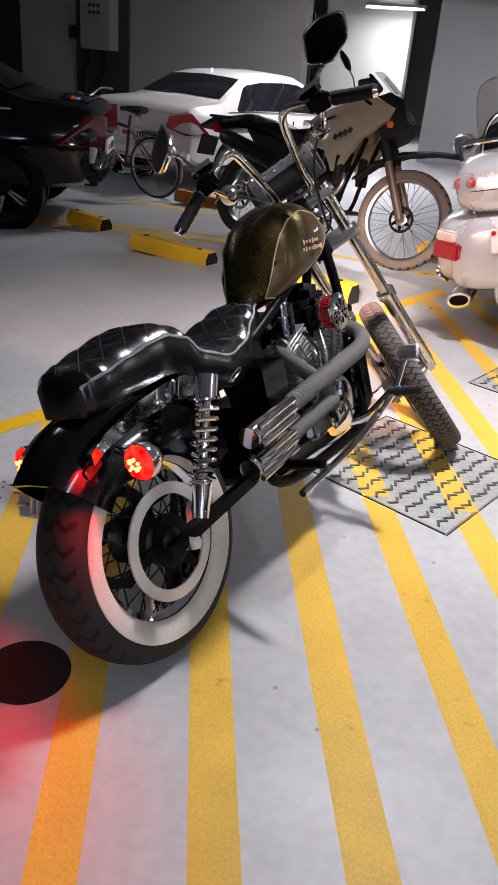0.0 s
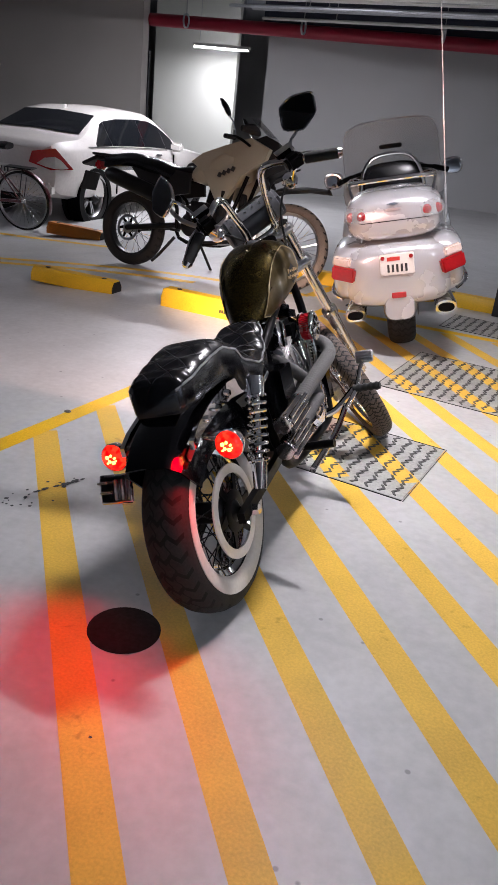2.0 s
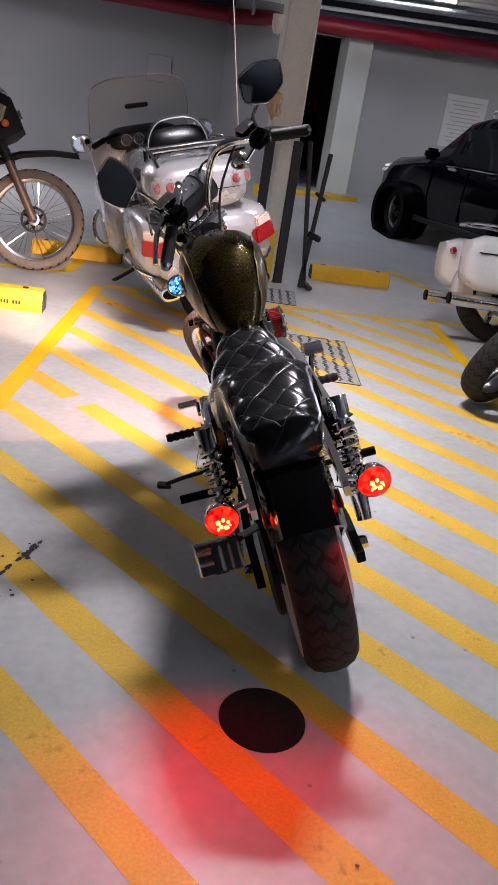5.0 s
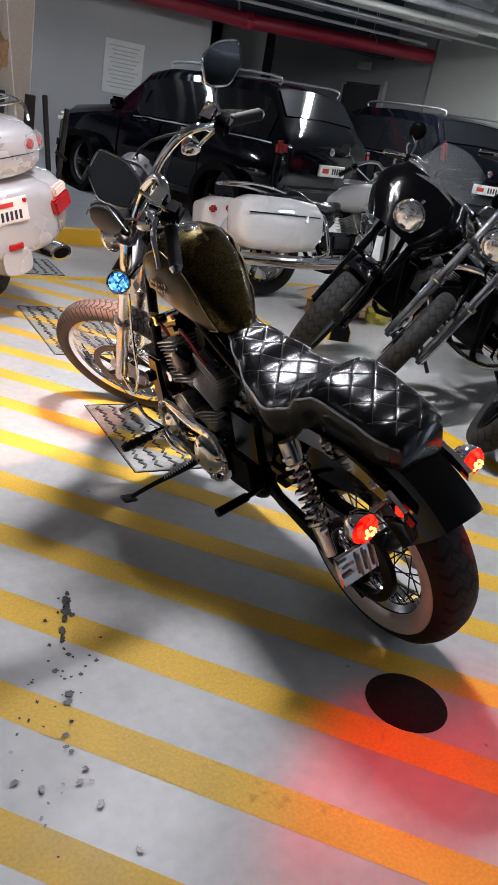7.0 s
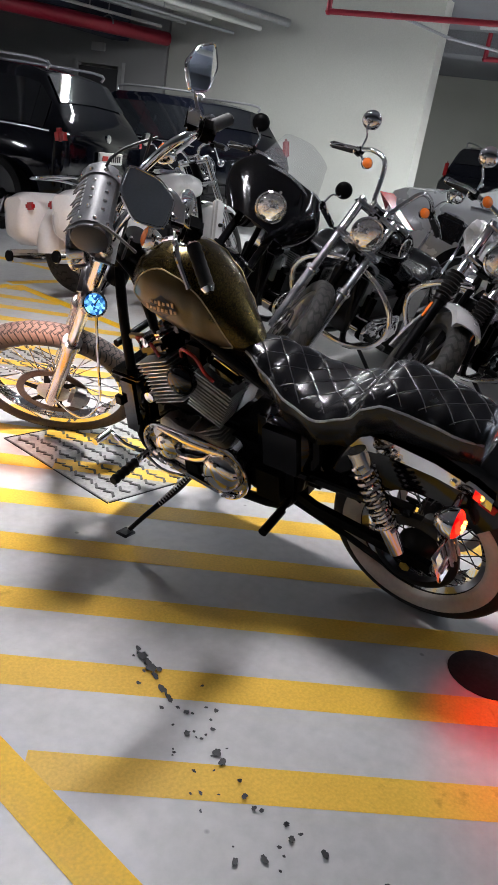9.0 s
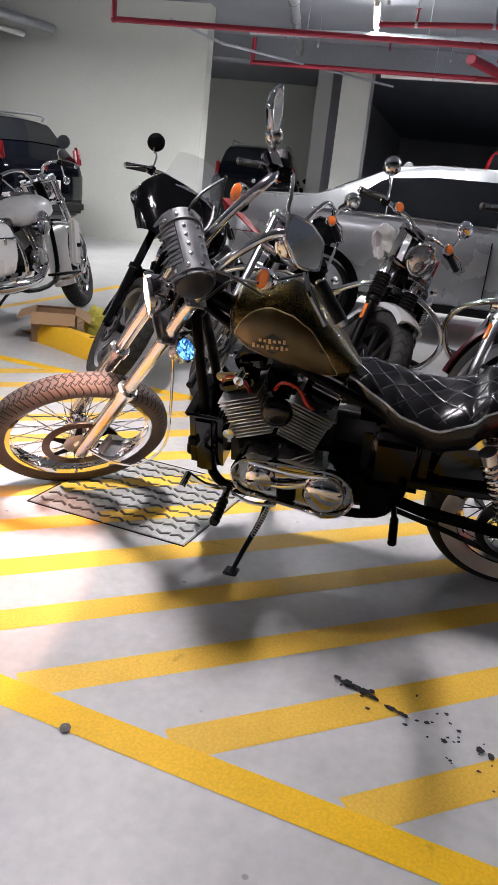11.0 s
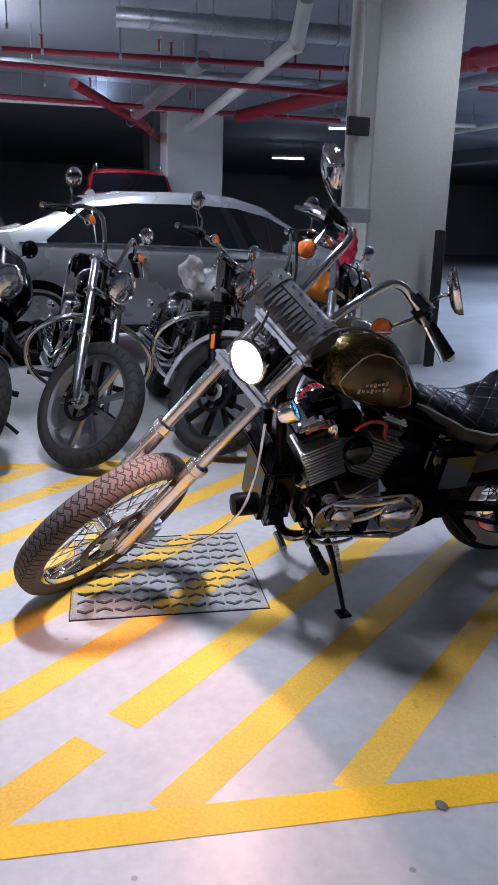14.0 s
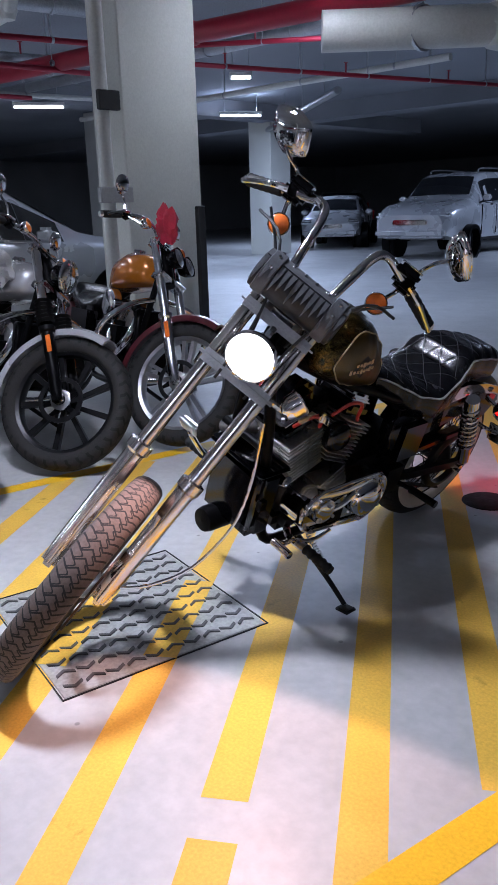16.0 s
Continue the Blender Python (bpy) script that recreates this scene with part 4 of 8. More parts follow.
def saddle(parent, top_pts, width_pts, y0, y1, thick, quilt=0.074, depth=0.0017, nu=180, nv=84, mat=LEATHER, label=""):
    """An upholstered seat with diamond stitching."""
    rings = []
    for i in range(nu + 1):
        y = y0 + (y1 - y0) * i / nu
        zt, hw = interp(top_pts, y), interp(width_pts, y)
        ring = []
        for j in range(nv + 1):
            u = -1 + 2 * j / nv
            x = hw * u
            z = zt - 0.032 * abs(u) ** 5 * min(1, hw / 0.1)
            if quilt:
                d1, d2 = (x + y) / quilt, (x - y) / quilt
                e = min(abs(d1 - round(d1)), abs(d2 - round(d2)))
                z -= depth * math.exp(-(e / 0.042) ** 2) * (1 - abs(u) ** 6)
            ring.append((x, y, z))
        e = zt - 0.032 * min(1, hw / 0.1)
        th = interp(thick, y) if isinstance(thick, list) else thick
        for k, dz in ((1.02, 0.008), (1.02, 0.03), (0.99, th), (0.93, th + 0.004)):
            ring.append((hw * k, y, e - dz))
        for k, dz in ((-0.93, th + 0.004), (-0.99, th), (-1.02, 0.03), (-1.02, 0.008)):
            ring.append((hw * k, y, e - dz))
        rings.append(ring)
    return part("seat", Geo().rings(rings), mat, parent, label, sharp=70)


# ---- the chopper in the bay ----
LEAN = -20.5


def flake_paint():
    """Dark olive-gold metal-flake lacquer."""
    mt = shader("gold_flake_lacquer", (0.075, 0.058, 0.016), 0.26, 0.9, 0.25, 5, 60, coat=0.25)
    nt = mt.node_tree
    b = nt.nodes["Principled BSDF"]
    tc = nt.nodes["Texture Coordinate"]
    v = nt.nodes.new("ShaderNodeTexVoronoi")
    v.inputs["Scale"].default_value = 330
    nt.links.new(tc.outputs["Object"], v.inputs["Vector"])
    cr = nt.nodes.new("ShaderNodeValToRGB")
    cr.color_ramp.elements[0].position, cr.color_ramp.elements[0].color = 0.0, (0.004, 0.003, 0.0008, 1)
    cr.color_ramp.elements[1].position, cr.color_ramp.elements[1].color = 0.95, (0.12, 0.085, 0.018, 1)
    sp = nt.nodes.new("ShaderNodeSeparateColor")
    nt.links.new(v.outputs["Color"], sp.inputs[0])
    nt.links.new(sp.outputs[0], cr.inputs[0])
    nt.links.new(cr.outputs[0], b.inputs["Base Color"])
    bp = nt.nodes.new("ShaderNodeBump")
    bp.inputs["Strength"].default_value, bp.inputs["Distance"].default_value = 0.35, 0.0006
    nt.links.new(sp.outputs[1], bp.inputs["Height"])
    nt.links.new(bp.outputs[0], b.inputs["Normal"])
    return mt


FLAKE = flake_paint()
PANEL_GOLD = shader("tank_panel_gold", (0.10, 0.066, 0.02), 0.36, 0.6, 0.12, 9, 240, coat=0.6)
PANEL_LINE = shader("tank_pinstripe", (0.5, 0.38, 0.2), 0.4, 0.2, 0.1)
EMBLEM_RED = shader("tank_emblem", (0.62, 0.42, 0.22), 0.4, 0.1, 0.1)


STRAP = shader("dark_grey_strap", (0.085, 0.088, 0.094), 0.4, 0.0, 0.2, 20, 200, bump=0.0004)


# The piping's pale colour paints in the highlight along the seat edge.
PIPING = shader("highlight_piping", (0.3, 0.3, 0.31), 0.3, 0.0, 0.3, 40, 300)
SEAM = shader("seat_edge_seam", (0.028, 0.029, 0.032), 0.35, 0.0, 0.2, 30, 300)


def chopper():
    b = thing("chopper_motorcycle", pose(0.01, 0, 0, 0, LEAN, 0), "custom black chopper motorcycle with gold-flake tank, leaning on its side stand", "motorcycle")
    # rear wheel and its cover
    wheel(b, "rear_wheel", pose(-0.004, 0.122, 0.292), 0.287, 0.138, 0.178, "spoke", TREAD_REAR, CHROME, white=True, disc=0.137, disc_side=1, n_spokes=40, hub=0.06, disc_mat=shader("pale_disc", (0.72, 0.70, 0.67), 0.35, 0.6, 0.06, 30, 120))
    part("drive_pulley", Geo().lathe([(0.098, -0.105), (0.115, -0.105), (0.125, -0.098), (0.125, -0.082), (0.098, -0.082)], (0, 0.122, 0.292), "x", 44), DARK_METAL, b)
    belt = [(0.11, 0.42), (0.32, 0.405), (0.56, 0.40)]
    part("drive_belt", Geo().rings([[(x, y, z) for x, z in ((-0.103, za), (-0.083, za), (-0.083, za - 0.006), (-0.103, za - 0.006))] for y, za in belt]).rings([[(x, y, z) for x, z in ((-0.103, za), (-0.083, za), (-0.083, za - 0.006), (-0.103, za - 0.006))] for y, za in ((0.11, 0.165), (0.32, 0.24), (0.56, 0.31))]), RUBBER, b)
    fender(b, "rear_fender", (0, 0.118, 0.292), 0.348, 0.166, 24, 137, BLACK_PAINT, 0.15, 40)
    for s in (-1, 1):
        st = part("fender_strut", Geo().rings([[(s * x, y, z) for x, z in ((0.098, zc - h), (0.112, zc - h), (0.112, zc + h), (0.098, zc + h))] for y, zc, h in ((0.44, 0.585, 0.02), (0.34, 0.612, 0.026), (0.22, 0.622, 0.024), (0.09, 0.608, 0.02), (-0.01, 0.582, 0.015), (-0.06, 0.558, 0.012))]), CHROME, b)
        for y, z in ((0.33, 0.614), (0.2, 0.62), (0.04, 0.595)):
            part("bolt", Geo().cyl((s * 0.112, y, z), (s * 0.121, y, z), 0.011, 0.008, 10), CHROME, st)
        shock(b, (s * 0.172, 0.272, 0.628), (s * 0.168, 0.146, 0.352))
        part("swingarm", Geo().rings([[(s * x, y, z) for x, z in ((xc - 0.011, zc - 0.015), (xc + 0.011, zc - 0.015), (xc + 0.011, zc + 0.015), (xc - 0.011, zc + 0.015))] for y, xc, zc in ((0.06, 0.128, 0.292), (0.2, 0.13, 0.312), (0.42, 0.12, 0.33), (0.56, 0.08, 0.335))]), BLACK_PART, b)
        part("axle_nut", Geo().cyl((s * 0.125, 0.122, 0.292), (s * 0.16, 0.122, 0.292), 0.019, 0.016, 6), CHROME, b)
    part("seat_base", Geo().box((0, 0.37, 0.60), (0.19, 0.30, 0.085), 0.03, seg=3), BLACK_PAINT, b)
    part("belt_guard", Geo().rings([[(x, y, z) for x, z in ((-0.115, zc - 0.012), (-0.075, zc - 0.012), (-0.075, zc + 0.004), (-0.08, zc + 0.01), (-0.11, zc + 0.01), (-0.115, zc + 0.004))] for y, zc in ((0.14, 0.437), (0.3, 0.43), (0.56, 0.42))]), BLACK_PAINT, b)
    # tail lamps on short stalks
    for s in (-1, 1):
        t = part("tail_lamp", Geo().lathe([(0.008, 0.052), (0.024, 0.045), (0.038, 0.022), (0.041, 0.0), (0.039, -0.004)], (s * 0.178, 0.0, 0.53), "y", 28, closed=False), CHROME, b, "lit round red tail lamp in a chrome bowl")
        part("lens", Geo().lathe([(0.0, -0.02), (0.02, -0.018), (0.034, -0.010), (0.039, 0.0), (0.0, 0.004)], (s * 0.178, 0.0, 0.53), "y", 28, closed=False), RED_FACETS, t)
        for k, (dx, dz, q) in enumerate(((-0.009, 0.008, 0.009), (0.003, 0.012, 0.007), (0.013, 0.004, 0.006), (0.007, -0.008, 0.009), (-0.005, -0.004, 0.008), (-0.012, -0.009, 0.005), (0.016, -0.004, 0.004))):
            part("lit_facet", Geo().box((s * 0.178 + dx, -0.0205, 0.53 + dz), (q, 0.006, q * 1.1), 0.0015, rot=rot(0, 25 * k)), BULB_GLOW, t)
        part("stalk", Geo().cyl((s * 0.1, 0.02, 0.55), (s * 0.16, 0.02, 0.535), 0.009, n=10), CHROME, t)
        part("side_reflector", Geo().box((s * 0.088, -0.045, 0.535), (0.006, 0.05, 0.024), 0.004, rot=rot(25)), RED_LENS, b)
    # folded number plate bracket below the lamp
    pb = part("plate_bracket", Geo().box((-0.205, 0.005, 0.435), (0.11, 0.012, 0.085), 0.006, rot=rot(-18, 0, 0)).tube([(-0.1, 0.05, 0.46), (-0.15, 0.04, 0.45), (-0.19, 0.015, 0.445)], 0.009, 8), CHROME, b, "chrome side-mounted plate bracket with ribs")
    for i in range(3):
        part("rib", Geo().box((-0.18 + 0.022 * i - 0.02, -0.008, 0.437), (0.008, 0.008, 0.06), 0.003, rot=rot(-18)), ALU, pb)
    for i in range(2):
        part("rib", Geo().box((-0.238, -0.008, 0.46 - 0.03 * i), (0.035, 0.008, 0.008), 0.003, rot=rot(-18)), ALU, pb)
    # seat
    tops = [(-0.005, 0.715), (0.015, 0.731), (0.05, 0.741), (0.12, 0.757), (0.20, 0.772), (0.245, 0.776), (0.285, 0.762), (0.335, 0.712), (0.42, 0.684), (0.50, 0.694), (0.58, 0.724), (0.64, 0.744), (0.69, 0.748)]
    widths = [(-0.005, 0.066), (0.015, 0.082), (0.05, 0.092), (0.12, 0.096), (0.22, 0.104), (0.32, 0.126), (0.42, 0.138), (0.52, 0.118), (0.61, 0.086), (0.69, 0.052)]
    seat = saddle(b, tops, widths, -0.005, 0.69, [(-0.005, 0.06), (0.03, 0.068), (0.1, 0.075), (0.2, 0.085), (0.3, 0.092), (0.45, 0.075), (0.69, 0.055)], label="black diamond-quilted leather step seat")
    edge = [(y, interp(widths, y)) for y in [-0.003 + 0.69 * i / 30 for i in range(31)]]
    for s in (-1, 1):
        part("piping", Geo().tube([(s * w * 1.012, y, interp(tops, y) - 0.034 * min(1, w / 0.1)) for y, w in edge], 0.0034, 6, smooth=0), PIPING, seat)
    # raised thread along the diamond seams
    for s in (-1, 1):
        for k in range(-3, 12):
            run = []
            for i in range(70):
                y = 0.003 + 0.68 * i / 69
                x = s * (k * 0.074 - y)
                hw = interp(widths, y)
                u = abs(x) / hw
                if u < 0.93:
                    run.append((x, y, interp(tops, y) - 0.032 * u ** 5 * min(1, hw / 0.1) - 0.0008))
            if len(run) > 3:
                part("stitching", Geo().tube(run, 0.0013, 5, smooth=0), SEAM, seat)
    part("seat_badge", Geo().box((0.155, 0.40, 0.606), (0.004, 0.05, 0.012), 0.003, rot=rot(18)), CHROME, seat)
    # tank
    tk = tank(b, [(0.660, 0.022, 0.742, 0.715), (0.682, 0.042, 0.772, 0.708), (0.713, 0.062, 0.815, 0.706), (0.756, 0.088, 0.880, 0.712), (0.809, 0.112, 0.938, 0.725), (0.861, 0.127, 0.972, 0.742), (0.914, 0.133, 0.985, 0.760), (0.966, 0.131, 0.978, 0.780), (1.006, 0.120, 0.962, 0.798), (1.032, 0.098, 0.940, 0.815), (1.045, 0.06, 0.912, 0.835)], FLAKE, "metal-flake olive gold fuel tank", (0.0, 0.92, 0.972))
    secs = [(0.660, 0.022), (0.682, 0.042), (0.713, 0.062), (0.756, 0.088), (0.809, 0.112), (0.861, 0.127), (0.914, 0.133), (0.966, 0.131), (1.006, 0.120), (1.032, 0.098)]
    zts = [(0.660, 0.742), (0.682, 0.772), (0.713, 0.815), (0.756, 0.880), (0.809, 0.938), (0.861, 0.972), (0.914, 0.985), (0.966, 0.978), (1.006, 0.962), (1.032, 0.940)]
    zbs = [(0.660, 0.715), (0.682, 0.708), (0.713, 0.706), (0.756, 0.712), (0.809, 0.725), (0.861, 0.742), (0.914, 0.760), (0.966, 0.780), (1.006, 0.798), (1.032, 0.815)]

    def on_tank(s, y, z, out=0.0015):
        w, zt, zb = interp(secs, y), interp(zts, y), interp(zbs, y)
        zc = zb + (zt - zb) * 0.42
        h = (zt - zc) if z > zc else (zc - zb)
        k = min(abs((z - zc) / h), 0.97)
        x = w * (1 - k ** 2.5) ** (1 / 2.5)
        return (s * (x + out), y, z)

    for s in (-1, 1):
        def patch(u, v, o=0.0022):
            y = 0.722 + 0.29 * u
            half = 46 * (1 - abs(2 * u - 1) ** 3.2) + 3
            a = radians(-14 + 10 * u + half * (2 * v - 1))
            w, zt, zb = interp(secs, y), interp(zts, y), interp(zbs, y)
            zc = zb + (zt - zb) * 0.42
            h = (zt - zc) if a > 0 else (zc - zb)
            return (s * (w * abs(math.cos(a)) ** 0.8 + o), y, zc + h * math.copysign(abs(math.sin(a)) ** 0.8, a))
        part("tank_panel", Geo().grid(lambda u, v: patch(u, v), 22, 10), PANEL_GOLD, tk, "bronze painted tank panel", sharp=80)
        loop = [patch(i / 20, 0, 0.003) for i in range(21)] + [patch(1, i / 8, 0.003) for i in range(1, 9)] + [patch(1 - i / 20, 1, 0.003) for i in range(1, 21)] + [patch(0, 1 - i / 8, 0.003) for i in range(1, 9)]
        part("panel_outline", Geo().tube(loop, 0.0022, 5, smooth=0), PANEL_LINE, tk)
        # emblem: a dark shield behind two rows of bars
        cy, cz = 0.90, 0.848
        part("emblem_shield", Geo().add([on_tank(s, cy + dy, cz + dz, 0.0045) for dy, dz in ((-0.045, 0), (0, 0.036), (0.045, 0), (0, -0.036))], [tuple(range(4))]), INK, tk)
        for row, (dz, n) in enumerate(((0.011, 6), (-0.009, 8))):
            for i in range(n):
                y = cy + (i - (n - 1) / 2) * 0.0135 + (0.006 if row else 0)
                p = on_tank(s, y, cz + dz, 0.006)
                part("emblem_bar", Geo().box(p, (0.002, 0.0075, 0.008 + 0.006 * ((i * 5 + row) % 3 == 0)), 0.0), EMBLEM_RED, tk)
    # engine
    vtwin(b, 0.893, 0.385, gap=0.066, fins=12, w=0.19, d=0.128)
    primary_cover(b, -0.125, 0.935, 0.715, 0.378, 0.362, 0.078, 0.096)
    part("sprocket_cover", Geo().box((-0.11, 0.56, 0.37), (0.09, 0.14, 0.16), 0.03, seg=2), BLACK_PART, b)
    for at in ((0.05, 1.065, 0.585), (0.06, 0.74, 0.585)):
        part("exhaust_flange", Geo().lathe([(0.025, -0.01), (0.04, -0.006), (0.04, 0.006), (0.025, 0.01)], at, "y", 18), ALU, b)
    ex1 = part("exhaust_pipe", Geo().tube([(0.05, 1.05, 0.585), (0.08, 1.10, 0.575), (0.13, 1.10, 0.545), (0.168, 1.02, 0.52), (0.18, 0.86, 0.505), (0.19, 0.53, 0.478)], 0.024, 14), WRAP, b, "grey heat-wrapped exhaust header")
    ex2 = part("exhaust_pipe", Geo().tube([(0.06, 0.74, 0.585), (0.11, 0.71, 0.56), (0.15, 0.76, 0.49), (0.165, 0.80, 0.42), (0.176, 0.72, 0.418), (0.186, 0.50, 0.40)], 0.022, 14), WRAP, b, "grey heat-wrapped exhaust header")
    for i in range(26):
        part("wrap_band", Geo().lathe([(0.0235, -0.008), (0.0262, 0), (0.0235, 0.008)], (0, 0, 0), "y", 14, closed=False), WRAP, ex1).matrix_local = Matrix.Translation(Vector((0.17, 1.0, 0.518)).lerp(Vector((0.19, 0.535, 0.479)), i / 25)) @ rot(5).to_4x4()
    for pa, pb_ in (((0.188, 0.545, 0.479), (0.192, 0.345, 0.459)), ((0.186, 0.52, 0.402), (0.19, 0.325, 0.384))):
        pa, pb_ = Vector(pa), Vector(pb_)
        mu = part("muffler", Geo().tube([pa, pa.lerp(pb_, 0.05), pa.lerp(pb_, 0.1), pa.lerp(pb_, 0.97), pb_], [0.025, 0.029, 0.031, 0.031, 0.029], 24, smooth=0, cap=False).tube([pb_, pa.lerp(pb_, 0.8)], [0.028, 0.024], 24, smooth=0), CHROME, b, "ribbed chrome slash muffler")
        part("muffler_bore", Geo().cyl(pa.lerp(pb_, 0.9), pa.lerp(pb_, 0.92), 0.0265, n=20), BLACK_PART, mu)
        for k in (-0.022, 0.0, 0.022):
            part("rib", Geo().cyl(pa.lerp(pb_, 0.08) + Vector((0.03, 0, k)), pa.lerp(pb_, 0.97) + Vector((0.03, 0, k)), 0.0075, n=10), CHROME, mu)
    # air cleaner
    ac = part("air_cleaner", Geo().lathe([(0.0, -0.02), (0.052, -0.02), (0.054, -0.014), (0.054, -0.01), (0.048, -0.008)], (0.125, 0.95, 0.645), "x", 32, closed=False).lathe([(0.048, 0.022), (0.054, 0.026), (0.054, 0.032), (0.042, 0.038), (0.0, 0.04)], (0.125, 0.95, 0.645), "x", 32, closed=False), CHROME, b, "round chrome air cleaner with a red filter")
    fl = Geo()
    for i in range(36):
        a = radians(i * 10)
        fl.box((0.132, 0.95 + math.cos(a) * 0.046, 0.645 + math.sin(a) * 0.046), (0.032, 0.006, 0.004), rot=rot(i * 10))
    part("filter_pleats", fl, RED_PAINT, ac)
    for i in range(8):
        a = radians(i * 45)
        part("slot", Geo().box((0.164, 0.95 + math.cos(a) * 0.027, 0.645 + math.sin(a) * 0.027), (0.004, 0.018, 0.005), 0.001, rot=rot(i * 45)), BLACK_PART, ac)
    # frame
    for s in (-1, 1):
        part("frame_tube", Geo().tube([(s * 0.02, 1.16, 0.86), (s * 0.055, 1.14, 0.7), (s * 0.085, 1.11, 0.42), (s * 0.1, 1.08, 0.285), (s * 0.1, 0.95, 0.25), (s * 0.1, 0.6, 0.25), (s * 0.1, 0.5, 0.33), (s * 0.09, 0.47, 0.5), (s * 0.09, 0.43, 0.6)], 0.0165, 10), BLACK_PART, b)
        part("frame_rail", Geo().tube([(s * 0.02, 1.16, 0.9), (s * 0.05, 0.98, 0.80), (s * 0.075, 0.72, 0.70), (s * 0.085, 0.5, 0.625), (s * 0.095, 0.3, 0.61)], 0.015, 10), BLACK_PART, b)
    part("backbone", Geo().tube([(0, 1.15, 0.92), (0, 0.98, 0.84), (0, 0.75, 0.74), (0, 0.55, 0.66)], 0.028, 12).cyl((0, 1.2, 0.80), (0, 1.09, 0.965), 0.033, n=18), BLACK_PART, b)
    part("oil_tank", Geo().box((-0.10, 0.52, 0.51), (0.10, 0.20, 0.22), 0.045, seg=3), BLACK_PAINT, b)
    part("battery_cover", Geo().box((0.105, 0.545, 0.52), (0.12, 0.22, 0.27), 0.058, seg=4), BLACK_PAINT, b, "bulging glossy black side cover")
    part("transmission", Geo().box((0, 0.60, 0.40), (0.20, 0.32, 0.20), 0.04, seg=2), BLACK_PART, b)
    part("sump", Geo().box((0, 0.80, 0.305), (0.21, 0.46, 0.09), 0.03, seg=2), DARK_METAL, b)
    gc = part("gearcase_cover", Geo().box((0.118, 0.84, 0.375), (0.035, 0.27, 0.12), 0.016, seg=2), CHROME, b, "polished gearcase cover")
    for dy, dz in ((-0.11, 0.04), (-0.11, -0.04), (0.0, 0.045), (0.0, -0.045), (0.11, 0.04), (0.11, -0.04)):
        part("cover_screw", Geo().cyl((0.134, 0.84 + dy, 0.375 + dz), (0.141, 0.84 + dy, 0.375 + dz), 0.006, n=8), STEEL, gc)
    part("horn_cover", Geo().box((0.085, 0.775, 0.665), (0.035, 0.055, 0.12), 0.016, rot=rot(-8), seg=3), CHROME, b, "tall polished cover behind the rear cylinder")
    for yy, lean in ((0.974, -22), (0.812, 22)):
        mt_ = Matrix.Translation((0, yy + (0.055 if lean < 0 else -0.055), 0.65)) @ rot(lean).to_4x4()
        rb = part("rocker_lid", Geo(mt_).box((0, 0, 0.02), (0.135, 0.105, 0.022), 0.009, seg=2), CHROME, b, "chrome rocker lid")
        for dx in (-0.05, 0.05):
            part("bolt", Geo(mt_).cyl((dx, 0.035, 0.03), (dx, 0.035, 0.038), 0.006, n=8).cyl((dx, -0.035, 0.03), (dx, -0.035, 0.038), 0.006, n=8), STEEL, rb)
    for sx, pts in ((0.11, [(0.11, 0.86, 0.45), (0.125, 0.85, 0.54), (0.115, 0.80, 0.62)]), (0.11, [(0.115, 0.93, 0.44), (0.13, 0.965, 0.52), (0.12, 0.99, 0.60)])):
        part("oil_line", Geo().tube(pts, 0.007, 8), CHROME, b)
    box = part("oil_cooler", Geo().box((0, 1.118, 0.42), (0.225, 0.11, 0.25), 0.03, seg=3), BLACK_PAINT, b, "glossy black box on the front of the frame")
    part("rim", Geo().box((0, 1.118, 0.537), (0.236, 0.12, 0.016), 0.007, seg=2), BLACK_PAINT, box)
    part("bracket", Geo().box((-0.118, 1.15, 0.44), (0.02, 0.03, 0.035), 0.004), BLACK_PART, box)
    part("coil_cover", Geo().box((0.02, 0.985, 0.70), (0.10, 0.12, 0.07), 0.022, rot=rot(-14), seg=2), BLACK_PAINT, b)
    part("carburettor", Geo().box((0.03, 0.893, 0.64), (0.13, 0.09, 0.11), 0.02, seg=2), BLACK_PART, b)
    part("crossbar", Geo().cyl((-0.075, 1.17, 0.62), (0.075, 1.17, 0.62), 0.012, n=12), BLACK_PART, b)
    part("oil_filter", Geo().lathe([(0.0, 0.05), (0.036, 0.046), (0.04, 0.03), (0.04, -0.05)], (0.03, 1.17, 0.3), "y", 24, closed=False), BLACK_PART, b)
    part("horn", Geo().lathe([(0.0, -0.03), (0.03, -0.03), (0.046, -0.018), (0.05, -0.004), (0.046, 0.012), (0.02, 0.02)], (-0.105, 0.885, 0.60), "x", 26, closed=False), BLACK_PAINT, b)
    part("ignition_key", Geo().cyl((-0.09, 1.0, 0.70), (-0.125, 1.0, 0.70), 0.016, n=14).box((-0.138, 1.0, 0.70), (0.02, 0.004, 0.024), 0.002), CHROME, b)
    for pts in ([(-0.08, 1.06, 0.66), (-0.11, 1.04, 0.70), (-0.115, 0.99, 0.70), (-0.1, 0.97, 0.65)], [(-0.08, 0.90, 0.66), (-0.11, 0.87, 0.71), (-0.115, 0.82, 0.70), (-0.1, 0.80, 0.645), (-0.09, 0.78, 0.62)]):
        part("plug_lead", Geo().tube(pts, 0.0055, 8), RED_RUBBER, b, "red spark plug lead")
    part("heat_badge", Geo().box((-0.105, 1.045, 0.70), (0.015, 0.055, 0.016), 0.003, rot=rot(-14)), KRAFT, b)
